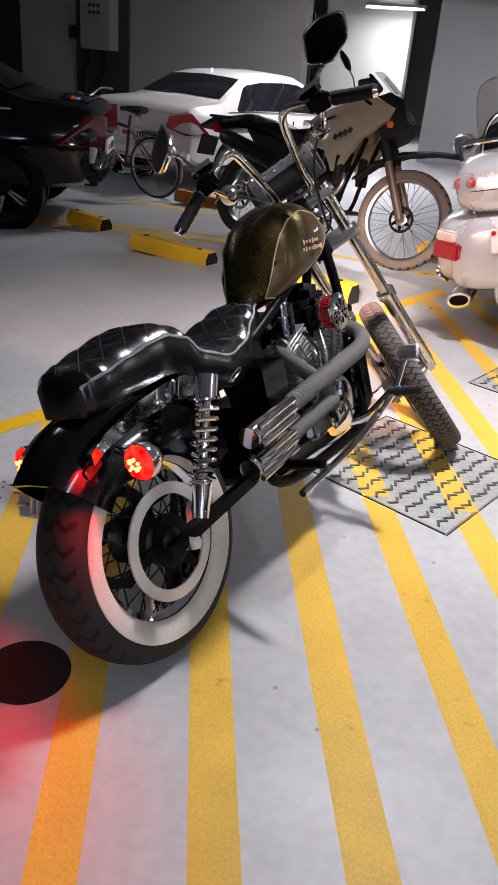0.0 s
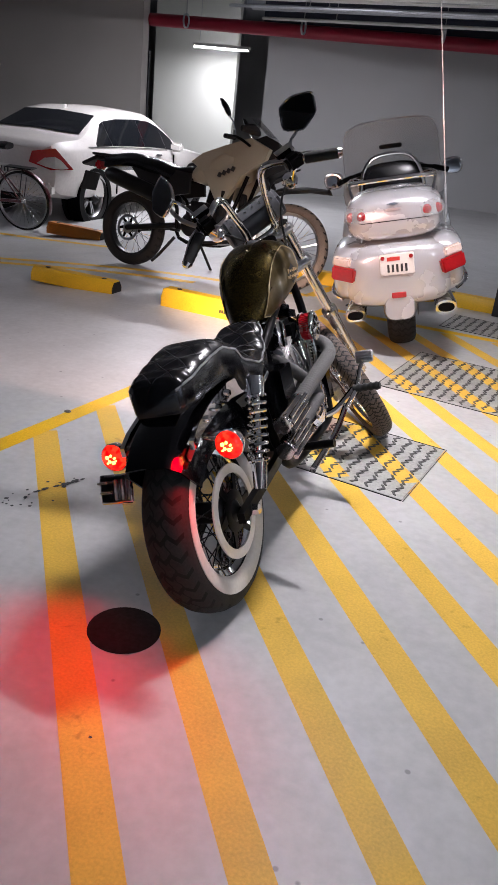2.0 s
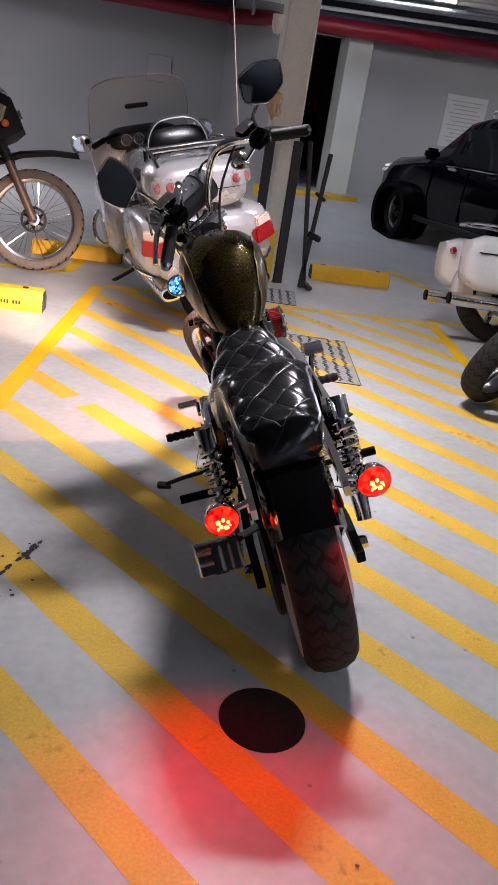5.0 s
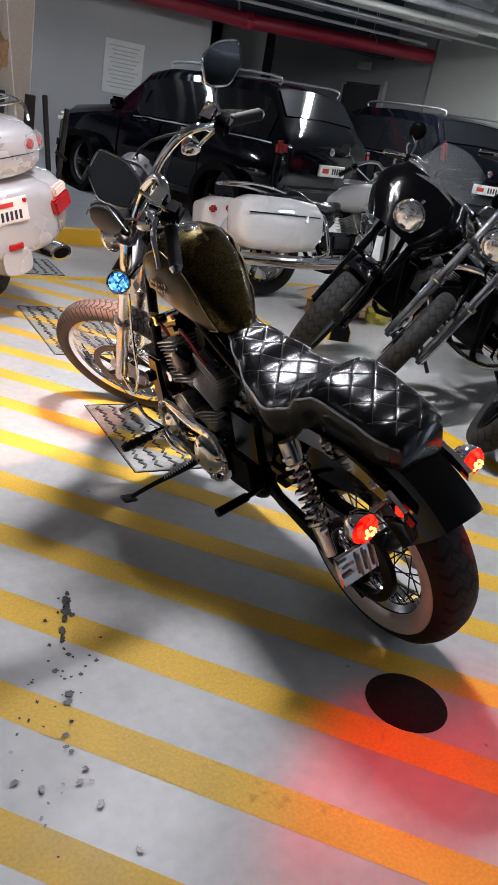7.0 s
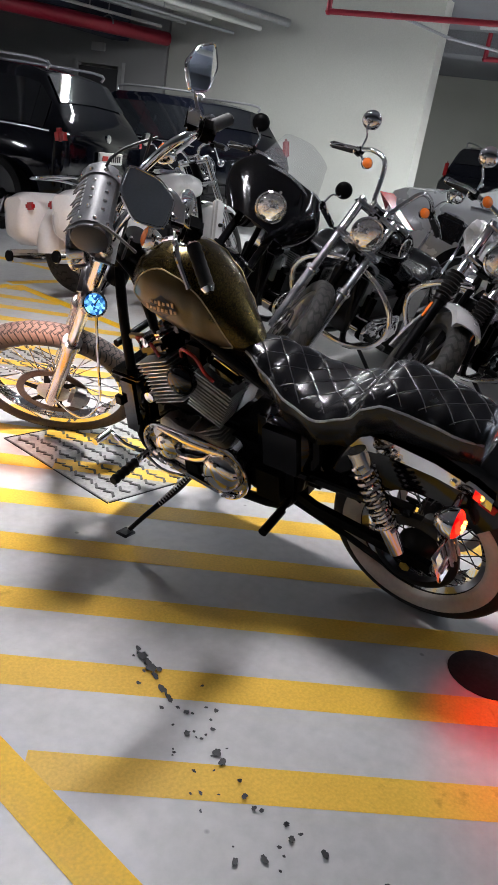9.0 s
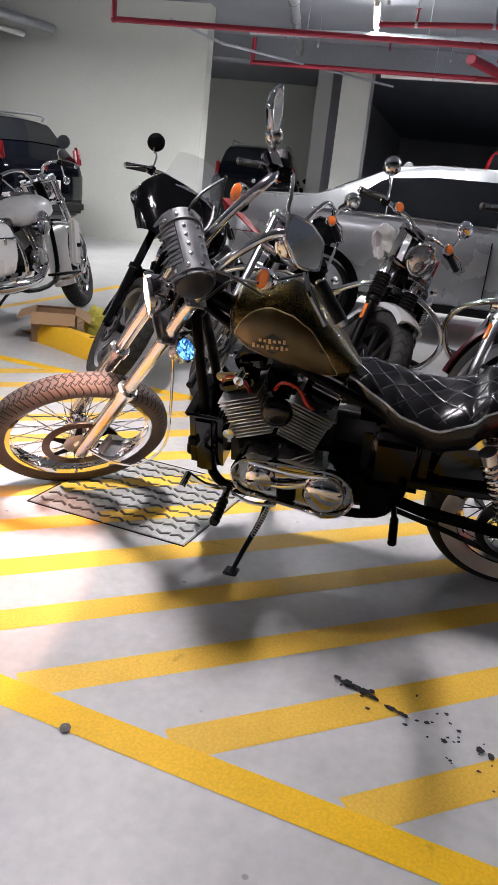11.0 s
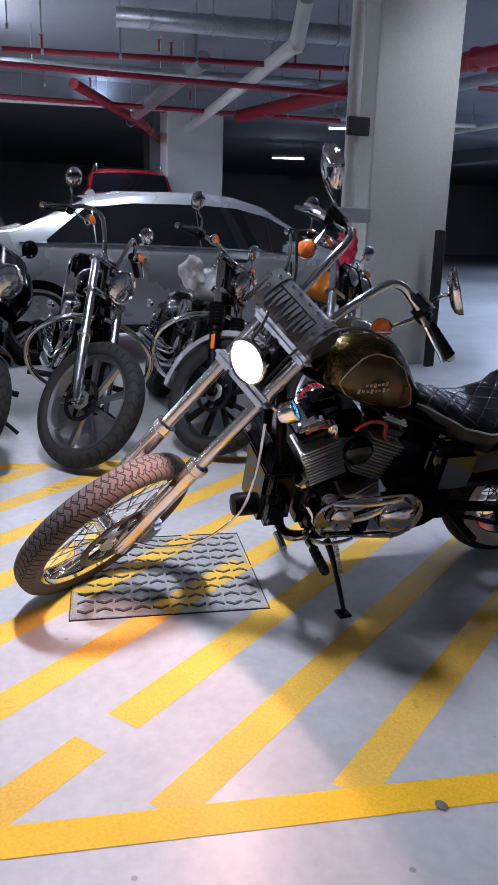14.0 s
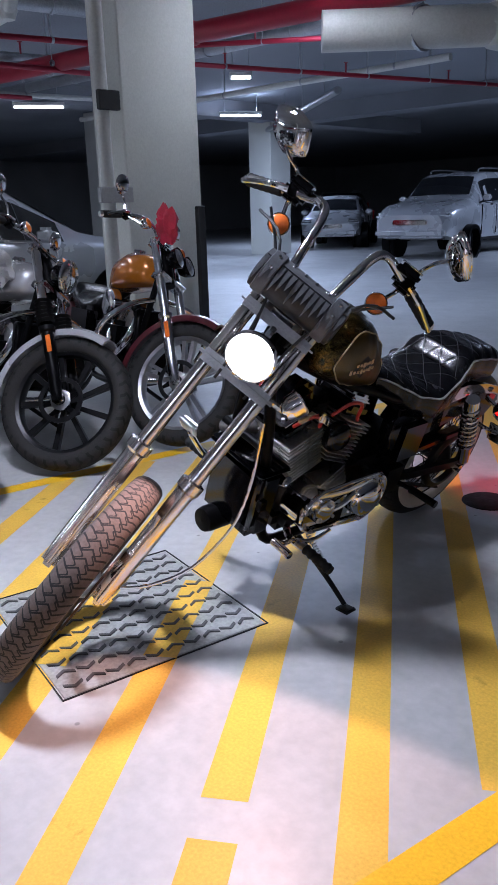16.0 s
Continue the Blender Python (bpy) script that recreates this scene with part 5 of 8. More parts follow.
    part("head_bolt", Geo().lathe([(0, -0.016), (0.018, -0.014), (0.024, 0.0), (0.024, 0.012)], (-0.085, 1.04, 0.475), "x", 20, closed=False), CHROME, b)
    # forward controls, pegs and stand
    for s, py, pz in ((-1, 1.02, 0.305), (1, 1.06, 0.36)):
        pg = part("foot_control", Geo().tube([(s * 0.1, 0.98, 0.29), (s * 0.15, 1.02, 0.30), (s * 0.22, py, pz)], 0.013, 8), CHROME, b)
        ribs = [(s * (0.22 + 0.0055 * i), py, pz) for i in range(20)]
        pgg = Geo().tube(ribs, [0.0165 if i % 4 < 2 else 0.0138 for i in range(20)], 12, smooth=0)
        part("footpeg", pgg, GRIP, pg)
    part("brake_pedal", Geo().tube([(0.2, 1.0, 0.31), (0.23, 1.06, 0.36), (0.25, 1.11, 0.43), (0.262, 1.12, 0.455)], 0.009, 8), CHROME, b)
    pad = Geo().box((0.268, 1.125, 0.465), (0.07, 0.012, 0.05), 0.005, rot=rot(-30))
    for i in range(4):
        pad.box((0.268, 1.115, 0.447 + 0.012 * i), (0.062, 0.008, 0.004), rot=rot(-30))
    part("pedal_pad", pad, STEEL, b, "chrome ribbed brake pedal pad")
    part("shift_rod", Geo().tube([(-0.17, 1.03, 0.31), (-0.18, 0.95, 0.28), (-0.175, 0.86, 0.285)], 0.006, 8).tube([(-0.17, 1.03, 0.31), (-0.19, 1.09, 0.33), (-0.19, 1.14, 0.36)], 0.008, 8).cyl((-0.19, 1.145, 0.362), (-0.26, 1.145, 0.362), 0.012, n=12), CHROME, b)
    part("engine_guard_bar", Geo().tube([(0.19, 1.02, 0.31), (0.195, 0.8, 0.27), (0.19, 0.52, 0.245)], 0.011, 8), CHROME, b)
    for s in (-1, 1):
        part("passenger_peg", Geo().tube([(s * 0.13, 0.50, 0.335), (s * 0.16, 0.495, 0.336), (s * 0.19, 0.49, 0.338)], 0.009, 8).cyl((s * 0.19, 0.49, 0.338), (s * 0.295, 0.485, 0.342), 0.0135, n=12), BLACK_PART, b)
    ks = part("side_stand", Geo().tube([(-0.10, 0.905, 0.215), (-0.17, 0.91, 0.20), (-0.28, 0.93, 0.185), (-0.365, 0.945, 0.168)], [0.014, 0.0105, 0.0085, 0.0075], 10), DARK_METAL, b, "dark steel side stand swung out to the floor")
    part("stand_foot", Geo().box((-0.375, 0.95, 0.163), (0.05, 0.045, 0.012), 0.005, rot=rot(0, 20)), DARK_METAL, ks)
    part("stand_spring", helix(Geo(), (-0.12, 0.89, 0.24), (-0.25, 0.915, 0.205), 0.007, 0.002, 14, 5), STEEL, ks)
    # front end
    axes = Matrix(((0.8092, -0.5841, -0.0634, -0.03), (0.458, 0.6948, -0.5546, 1.1728), (0.368, 0.4197, 0.8297, 0.962), (0, 0, 0, 1)))
    bar = [(0.05, -0.005, 0.035), (0.058, -0.012, 0.10), (0.07, -0.035, 0.20), (0.084, -0.075, 0.29), (0.11, -0.108, 0.318), (0.155, -0.14, 0.312), (0.215, -0.178, 0.295), (0.318, -0.24, 0.268)]
    m = fork_set(b, None, 0, 0, 0.835, 0.083, dict(r=0.319, w=0.088, rim=0.252, style="spoke", tread=DUSTY_TREAD, n_spokes=40, disc=0.135, disc_side=-1, disc_mat=shader("worn_disc", (0.10, 0.062, 0.045), 0.35, 0.8, 0.3, 40, 160)), bar, tube_mat=WARM_CHROME, slider_mat=WARM_CHROME, head=(0.062, 0.075, -0.10, -26), lit=True, mirrors=None, grip_mat=GRIP, shell=CHROME, signal_at=(0.162, -0.078, 0.204), axes=axes, controls=True, lower=0.2, clamp_mat=ALU)
    mirror(b, m, [(0.2, -0.165, 0.318), (0.212, -0.13, 0.345), (0.255, -0.115, 0.36), (0.275, -0.112, 0.375)], (0.286, -0.112, 0.409), (-0.439, -0.689, 0.577), "diamond", CHROME, up=(0.628, 0.189, 0.755))
    mirror(b, m, [(-0.2, -0.165, 0.318), (-0.2, -0.12, 0.34), (-0.215, -0.075, 0.375), (-0.235, -0.05, 0.395)], (-0.252, -0.03, 0.412), (-0.524, -0.162, 0.807), "diamond_left", CHROME, up=(0.628, 0.189, 0.755))
    # tool roll across the clamps
    roll = part("tool_roll", Geo(m).tube([(-0.125, 0.052, 0.082), (-0.12, 0.052, 0.082), (0.12, 0.052, 0.082), (0.125, 0.052, 0.082)], [0.04, 0.051, 0.051, 0.04], 28, smooth=0), BAG_LEATHER, b, "dark leather tool roll with studs and fringe strapped to the fork")
    part("flap", Geo(m).lathe([(0.0515, -0.122), (0.0555, -0.12), (0.0555, 0.12), (0.0515, 0.122)], (0, 0.052, 0.082), "x", 12, arc=(38, 128)), STRAP, roll, "grey leather flap")
    for x in (-0.092, 0.092):
        part("strap", Geo(m).lathe([(0.055, x - 0.017), (0.0595, x - 0.015), (0.0595, x + 0.015), (0.055, x + 0.017)], (0, 0.052, 0.082), "x", 26, arc=(-70, 200)), STRAP, roll)

    def stud(x, deg, r):
        a = radians(deg)
        n = Vector((0, math.cos(a), math.sin(a)))
        p = m @ (Vector((x, 0.052, 0.082)) + n * r)
        d = (m.to_3x3() @ n).normalized()
        part("stud", Geo(Matrix.Translation(p) @ d.to_track_quat("Z", "Y").to_matrix().to_4x4()).lathe([(0, 0.004), (0.004, 0.003), (0.0058, 0)], (0, 0, 0), "z", 10, closed=False), STUD, roll)
    for x in (-0.05, -0.017, 0.017, 0.05):
        stud(x, 62, 0.0555)
        stud(x, 104, 0.0555)
    for x in (-0.092, 0.092):
        for deg in (10, 48, 86, 124):
            stud(x, deg, 0.0595)
    for i in range(15):
        x = -0.115 + 0.0165 * i
        y0, z0, drop = 0.096, 0.112, 0.044 + 0.012 * (i % 3)
        part("fringe", Geo(m).rings([[(x - w, y0 + dy, z0 - dz), (x + w, y0 + dy, z0 - dz), (x + w, y0 + dy + 0.003, z0 - dz), (x - w, y0 + dy + 0.003, z0 - dz)] for w, dy, dz in ((0.006, 0.0, 0.0), (0.005, 0.013, drop * 0.4), (0.001, 0.018 + 0.006 * (i % 2), drop))]), STRAP, roll)
    # speedometer low on the left
    sp = Matrix.Translation((-0.15, 1.153, 0.795)) @ Vector((-0.22, -0.75, 0.5)).to_track_quat("Z", "Y").to_matrix().to_4x4()
    g = part("speedometer", Geo(sp).lathe([(0.004, -0.05), (0.022, -0.046), (0.034, -0.025), (0.036, 0.0), (0.039, 0.004), (0.036, 0.008), (0.032, 0.006)], (0, 0, 0), "z", 28, closed=False), CHROME, b, "small chrome speedometer glowing blue")
    part("dial", Geo(sp).lathe([(0.0, 0.004), (0.033, 0.004), (0.033, 0.0)], (0, 0, 0), "z", 28, closed=False), DIAL_GLOW, g)
    part("pointer", Geo(sp).box((0.008, 0.004, 0.0052), (0.026, 0.003, 0.001), rot=rot(0, 0, 30)), INK, g)
    part("gauge_bracket", Geo().tube([(-0.13, 1.17, 0.76), (-0.09, 1.2, 0.78), (-0.03, 1.22, 0.80)], 0.008, 8), CHROME, g)
    # hoses
    mi = m
    for pts in ([(0.22, -0.06, 0.2), (0.12, 0.05, 0.16), (0.05, 0.06, 0.0), (0.04, 0.03, -0.2)], [(-0.22, -0.06, 0.2), (-0.14, 0.04, 0.17), (-0.07, 0.05, 0.02), (-0.05, -0.02, -0.2)], [(0.2, -0.04, 0.22), (0.09, -0.04, 0.1), (0.03, -0.05, -0.1)], [(-0.2, -0.04, 0.22), (-0.09, -0.05, 0.1), (-0.03, -0.06, -0.1)]):
        part("control_cable", Geo(mi).tube(pts, 0.0042, 6), CABLE, b)
    ax = mi @ Vector((-0.095, 0.0, -0.80))
    part("brake_hose", Geo().tube([ax, ax + Vector((-0.02, -0.1, -0.02)), ax + Vector((-0.05, -0.22, 0.02)), (-0.12, 1.25, 0.40), (-0.12, 1.22, 0.55), (-0.10, 1.21, 0.72)], 0.0045, 8), CHROME, b)
    part("brake_caliper", Geo(mi).box((-0.085, -0.09, -0.78), (0.045, 0.07, 0.10), 0.014, seg=2), ALU, b)
    return b


chopper()


# ---- the row of cruisers ----
def place(hub, yaw, lean, wheelbase, r):
    """Pose of a bike whose front axle stands over hub."""
    f = Vector((-math.sin(radians(yaw)), math.cos(radians(yaw))))
    p = Vector(hub) - f * wheelbase
    return pose(p.x, p.y, 0) @ Matrix.Rotation(radians(yaw), 4, "Z") @ Matrix.Rotation(radians(lean), 4, "Y")


BAR_LOW = [(0.045, 0.0, 0.05), (0.08, 0.0, 0.10), (0.16, -0.02, 0.13), (0.25, -0.08, 0.13), (0.37, -0.15, 0.10)]
BAR_HIGH = [(0.045, 0.0, 0.05), (0.08, 0.01, 0.13), (0.13, 0.01, 0.24), (0.21, -0.04, 0.26), (0.28, -0.10, 0.22), (0.38, -0.15, 0.19)]
BAR_FLAT = [(0.045, 0.0, 0.05), (0.12, 0.0, 0.07), (0.24, -0.04, 0.085), (0.39, -0.10, 0.075)]


def cruiser(name, label, m, tank_mat, fork_mat=CHROME, slider=CHROME, front_style="cast9", rim_mat=DARK_METAL, fender_mat=BLACK_PAINT, bar=BAR_LOW, steer=22, guard=False, gaiter=False, twin=False, head=True, fairing=False, screen=False, front_fender=True, front_r=0.325, front_w=0.11, backrest=False, lamp_shell=BLACK_PAINT, white=False):
    b = thing(name, m, label, "motorcycle", "parked cruisers")
    wheel(b, "rear_wheel", pose(0, 0, 0.32), 0.32, 0.16, 0.215, "cast5" if front_style == "cast5" else "cast9", TREAD_WIDE, rim_mat, disc=0.14)
    fender(b, "rear_fender", (0, 0, 0.32), 0.345, 0.2, 25, 170, fender_mat, 0.08)
    saddle(b, [(0.1, 0.72), (0.25, 0.76), (0.36, 0.70), (0.48, 0.68), (0.60, 0.71), (0.68, 0.74)], [(0.1, 0.07), (0.16, 0.11), (0.3, 0.13), (0.46, 0.15), (0.58, 0.11), (0.68, 0.06)], 0.1, 0.68, 0.07, quilt=0, nu=30, nv=18)
    tank(b, [(0.62, 0.03, 0.77, 0.73), (0.68, 0.08, 0.84, 0.72), (0.78, 0.125, 0.93, 0.73), (0.90, 0.14, 0.965, 0.75), (1.0, 0.135, 0.96, 0.77), (1.08, 0.105, 0.94, 0.79), (1.12, 0.05, 0.90, 0.81)], tank_mat, cap_at=(0.03, 0.92, 0.965))
    part("tank_badge", Geo().lathe([(0.0, 0.003), (0.05, 0.002), (0.055, -0.004)], (-0.141, 0.93, 0.86), "x", 24, closed=False).lathe([(0.0, -0.003), (0.05, -0.002), (0.055, 0.004)], (-0.141, 0.93, 0.86), "x", 24, closed=False), RED_PAINT if tank_mat is SILVER_PAINT else CHROME, b)
    vtwin(b, 0.86, 0.40)
    primary_cover(b, -0.125, 0.95, 0.68, 0.37, 0.36, 0.075, 0.09, BLACK_PAINT if rim_mat is DARK_METAL else CHROME)
    part("air_cleaner", Geo().lathe([(0.0, 0.03), (0.06, 0.03), (0.085, 0.02), (0.088, -0.02), (0.0, -0.02)], (0.14, 0.87, 0.66), "x", 28, closed=False), CHROME, b)
    for dz in (0.0, 0.075):
        part("exhaust_pipe", Geo().tube([(0.07, 1.05 - dz * 3, 0.6), (0.13, 1.1 - dz * 3, 0.5), (0.16, 0.9, 0.36 + dz), (0.17, 0.5, 0.34 + dz), (0.17, -0.1, 0.34 + dz)], [0.022, 0.022, 0.024, 0.04, 0.036], 14), CHROME if fork_mat in (CHROME, POLISHED) else DARK_METAL, b)
    for s in (-1, 1):
        part("frame_tube", Geo().tube([(s * 0.02, 1.16, 0.84), (s * 0.08, 1.14, 0.5), (s * 0.1, 1.05, 0.26), (s * 0.1, 0.6, 0.24), (s * 0.09, 0.45, 0.4), (s * 0.09, 0.4, 0.62)], 0.018, 8), BLACK_PART, b)
        shock(b, (s * 0.16, 0.25, 0.6), (s * 0.17, 0.05, 0.36), DARK_METAL if fork_mat not in (CHROME, POLISHED) else CHROME)
        part("footpeg", Geo().cyl((s * 0.12, 0.95, 0.33), (s * 0.29, 0.95, 0.32), 0.017, n=12), GRIP, b)
        indicator(b, Matrix(), (s * 0.17, -0.1, 0.62), (0, -1, 0), 0.028, RED_LENS)
    part("backbone", Geo().cyl((0, 1.25, 0.80), (0, 1.13, 1.0), 0.034, n=16).tube([(0, 1.14, 0.9), (0, 0.9, 0.8), (0, 0.6, 0.68)], 0.028, 10), BLACK_PART, b)
    part("tail_lamp", Geo().box((0, -0.335, 0.5), (0.09, 0.04, 0.05), 0.014, seg=2), RED_LENS, b)
    part("oil_tank", Geo().box((0, 0.5, 0.5), (0.26, 0.18, 0.22), 0.05, seg=3), BLACK_PAINT, b)
    part("side_stand", Geo().tube([(-0.1, 0.85, 0.22), (-0.2, 0.87, 0.16), (-0.33, 0.9, 0.085)], 0.012, 8), DARK_METAL, b)
    for s in (-1, 1):
        part("side_cover", Geo().box((s * 0.13, 0.48, 0.50), (0.07, 0.30, 0.26), 0.03, seg=2), BLACK_PAINT, b)
        part("engine_cover", Geo().box((s * 0.10, 0.83, 0.47), (0.08, 0.34, 0.22), 0.03, seg=2), BLACK_PART, b)
    part("radiator", Geo().box((0, 1.12, 0.50), (0.22, 0.05, 0.32), 0.012), BLACK_PART, b)
    if guard:
        part("engine_guard", Geo().tube([(0.03, 1.16, 0.72), (0.18, 1.18, 0.68), (0.31, 1.17, 0.58), (0.33, 1.13, 0.46), (0.26, 1.1, 0.34), (0.1, 1.08, 0.27), (-0.1, 1.08, 0.27), (-0.26, 1.1, 0.34), (-0.33, 1.13, 0.46), (-0.31, 1.17, 0.58), (-0.18, 1.18, 0.68), (-0.03, 1.16, 0.72)], 0.016, 10), CHROME, b, "chrome engine guard loop")
    ff = (front_r + 0.03, 0.15, SILVER_PAINT if tank_mat is SILVER_PAINT else fender_mat, 40, 165) if front_fender else None
    mm = fork_set(b, (0, 1.15, 0.98), 30, steer, 0.76, 0.105, dict(r=front_r, w=front_w, rim=front_r - 0.085, style=front_style, tread=TREAD_WIDE, rim_mat=rim_mat, disc=0.11, disc_side=1, disc_mat=DARK_METAL, n_spokes=36, white=white), bar, tube_mat=fork_mat, slider_mat=slider, head=None if twin or not head else (0.08, 0.20 if fairing else 0.10, -0.13, -26), shell=lamp_shell, gaiter=gaiter, tube_r=0.023, front_fender=ff, mirror_at=(0.30, -0.05, 0.27 if bar is not BAR_HIGH else 0.38), signal_at=(0.20, 0.02, 0.07 if bar is not BAR_HIGH else 0.17), clamp_mat=fork_mat if fork_mat in (CHROME, POLISHED) else BLACK_PART, mirror_back=CHROME if fork_mat in (CHROME, POLISHED) else BLACK_PART)
    if twin:
        for s in (-1, 1):
            h = part("headlamp", Geo(mm).lathe([(0.004, -0.06), (0.03, -0.055), (0.05, -0.03), (0.056, 0.0), (0.056, 0.012)], (s * 0.062, 0.10, -0.10), "y", 26, closed=False), BLACK_PAINT, b)
            part("headlamp_glass", Geo(mm).lathe([(0.0, 0.02), (0.04, 0.014), (0.054, 0.004), (0.0, 0.0)], (s * 0.062, 0.10, -0.10), "y", 26, closed=False), LAMP_GLASS, h)
    if fairing:
        def shell(u, v):
            k = (u - 0.5) * 2
            w = 0.15 + 0.15 * math.sin(min(v * 0.9 + 0.15, 1.0) * math.pi * 0.7) - 0.05 * v ** 4
            z = -0.22 + 0.34 * v
            if abs(k) < 0.5:
                a = k * math.pi
                return (math.sin(a) * w, 0.03 + math.cos(a) * 0.15 * (1 - 0.5 * v), z - 0.02)
            d = (abs(k) - 0.5) * 2
            return (math.copysign(w * (1 - 0.1 * d), k), 0.03 - 0.34 * d * (0.5 + 0.5 * v), z * (1 - 0.3 * d) - 0.02 + 0.05 * d)
        fa = part("fairing", Geo(mm).grid(shell, 30, 14).grid(lambda u, v: tuple(Vector(shell(u, v)) * 0.965), 30, 14), BLACK_PAINT, b, "black cowl wrapped round the headlamp", sharp=70)
        if screen:
            def pane(u, v):
                a = (u - 0.5) * math.pi * 0.8
                return (math.sin(a) * (0.22 - 0.06 * v), 0.02 + math.cos(a) * 0.1 - 0.15 * v, 0.08 + 0.27 * v - 0.05 * abs(u - 0.5))
            part("windscreen", Geo(mm).grid(pane, 16, 10), PALE_SMOKE, b, "clear curved windscreen", sharp=80)
    if backrest:
        part("backrest", Geo().box((0, 0.05, 0.92), (0.2, 0.05, 0.16), 0.03, seg=3), LEATHER, b)
        part("backrest_bar", Geo().tube([(0.11, 0.15, 0.62), (0.11, 0.04, 0.8), (0.09, 0.03, 0.98), (-0.09, 0.03, 0.98), (-0.11, 0.04, 0.8), (-0.11, 0.15, 0.62)], 0.01, 8), CHROME, b)
    return b, mm


cruiser("cruiser_motorcycle", "black cruiser with a dark cowl, clear screen and cast wheel", place((1.42, 2.18), 88, -13, 1.56, 0.32), BLACK_PAINT, BLACK_PAINT, BLACK_PAINT, "cast5", ALU, bar=BAR_LOW, steer=36, fairing=True, screen=True, front_w=0.13, front_fender=True)
cruiser("cruiser_motorcycle", "black and chrome cruiser with high bars and engine guard", place((1.37, 1.57), 88, -14, 1.58, 0.32), BLACK_PAINT, POLISHED, POLISHED, "cast9", ALU, bar=BAR_HIGH, steer=37, guard=True, backrest=True, lamp_shell=CHROME, front_r=0.33, front_w=0.10, front_fender=False)
b3, m3 = cruiser("cruiser_motorcycle", "dark cruiser with silver tank, fork gaiters and black wheels", place((1.43, 0.87), 88, -13, 1.56, 0.32), SILVER_PAINT, CHROME, BLACK_PART, "cast9", DARK_METAL, fender_mat=BLACK_PAINT, bar=BAR_FLAT, steer=38, gaiter=True, guard=True)
b4, m4 = cruiser("cruiser_motorcycle", "cruiser with bright orange tank, maroon fenders and twin lamps", place((1.32, 0.25), 82, -12, 1.58, 0.32), ORANGE_PAINT, POLISHED, POLISHED, "cast5", ALU, fender_mat=MAROON, bar=BAR_LOW, steer=34, twin=True, guard=True)
for s in (-1, 1):
    part("fork_reflector", Geo(m3).box((s * 0.135, 0.01, -0.5), (0.008, 0.024, 0.085), 0.003), ORANGE_LENS, b3)
    part("fork_reflector", Geo(m4).box((s * 0.135, 0.01, -0.5), (0.008, 0.024, 0.085), 0.003), ORANGE_LENS, b4)


def crumple(name, m, size, mat, label, cat, seed, n=12):
    """A soft crumpled bundle."""
    rnd = random.Random(seed)
    off = Vector((rnd.random() * 9, rnd.random() * 9, rnd.random() * 9))
    rings = []
    for i in range(1, n):
        a = math.pi * i / n
        ring = []
        for j in range(18):
            t = 2 * math.pi * j / 18
            p = Vector((math.sin(a) * math.cos(t), math.sin(a) * math.sin(t), math.cos(a)))
            k = 1 + 0.55 * noise.noise(p * 1.7 + off) + 0.25 * noise.noise(p * 4.3 + off)
            ring.append((p.x * size[0] * k, p.y * size[1] * k, p.z * size[2] * k))
        rings.append(ring)
    return solid(name, Geo().rings(rings), mat, label, cat, m=m, sharp=30)


crumple("cloth", m4.normalized() and pose(1.63, 0.02, 1.10), (0.06, 0.05, 0.09), RED_CLOTH, "red cloth draped over a motorcycle handlebar", "cloth", 3)
crumple("plastic_bag", pose(1.98, 0.82, 0.93), (0.08, 0.07, 0.09), WHITE_CLOTH, "crumpled white plastic bag resting on the silver tank", "bag", 8)


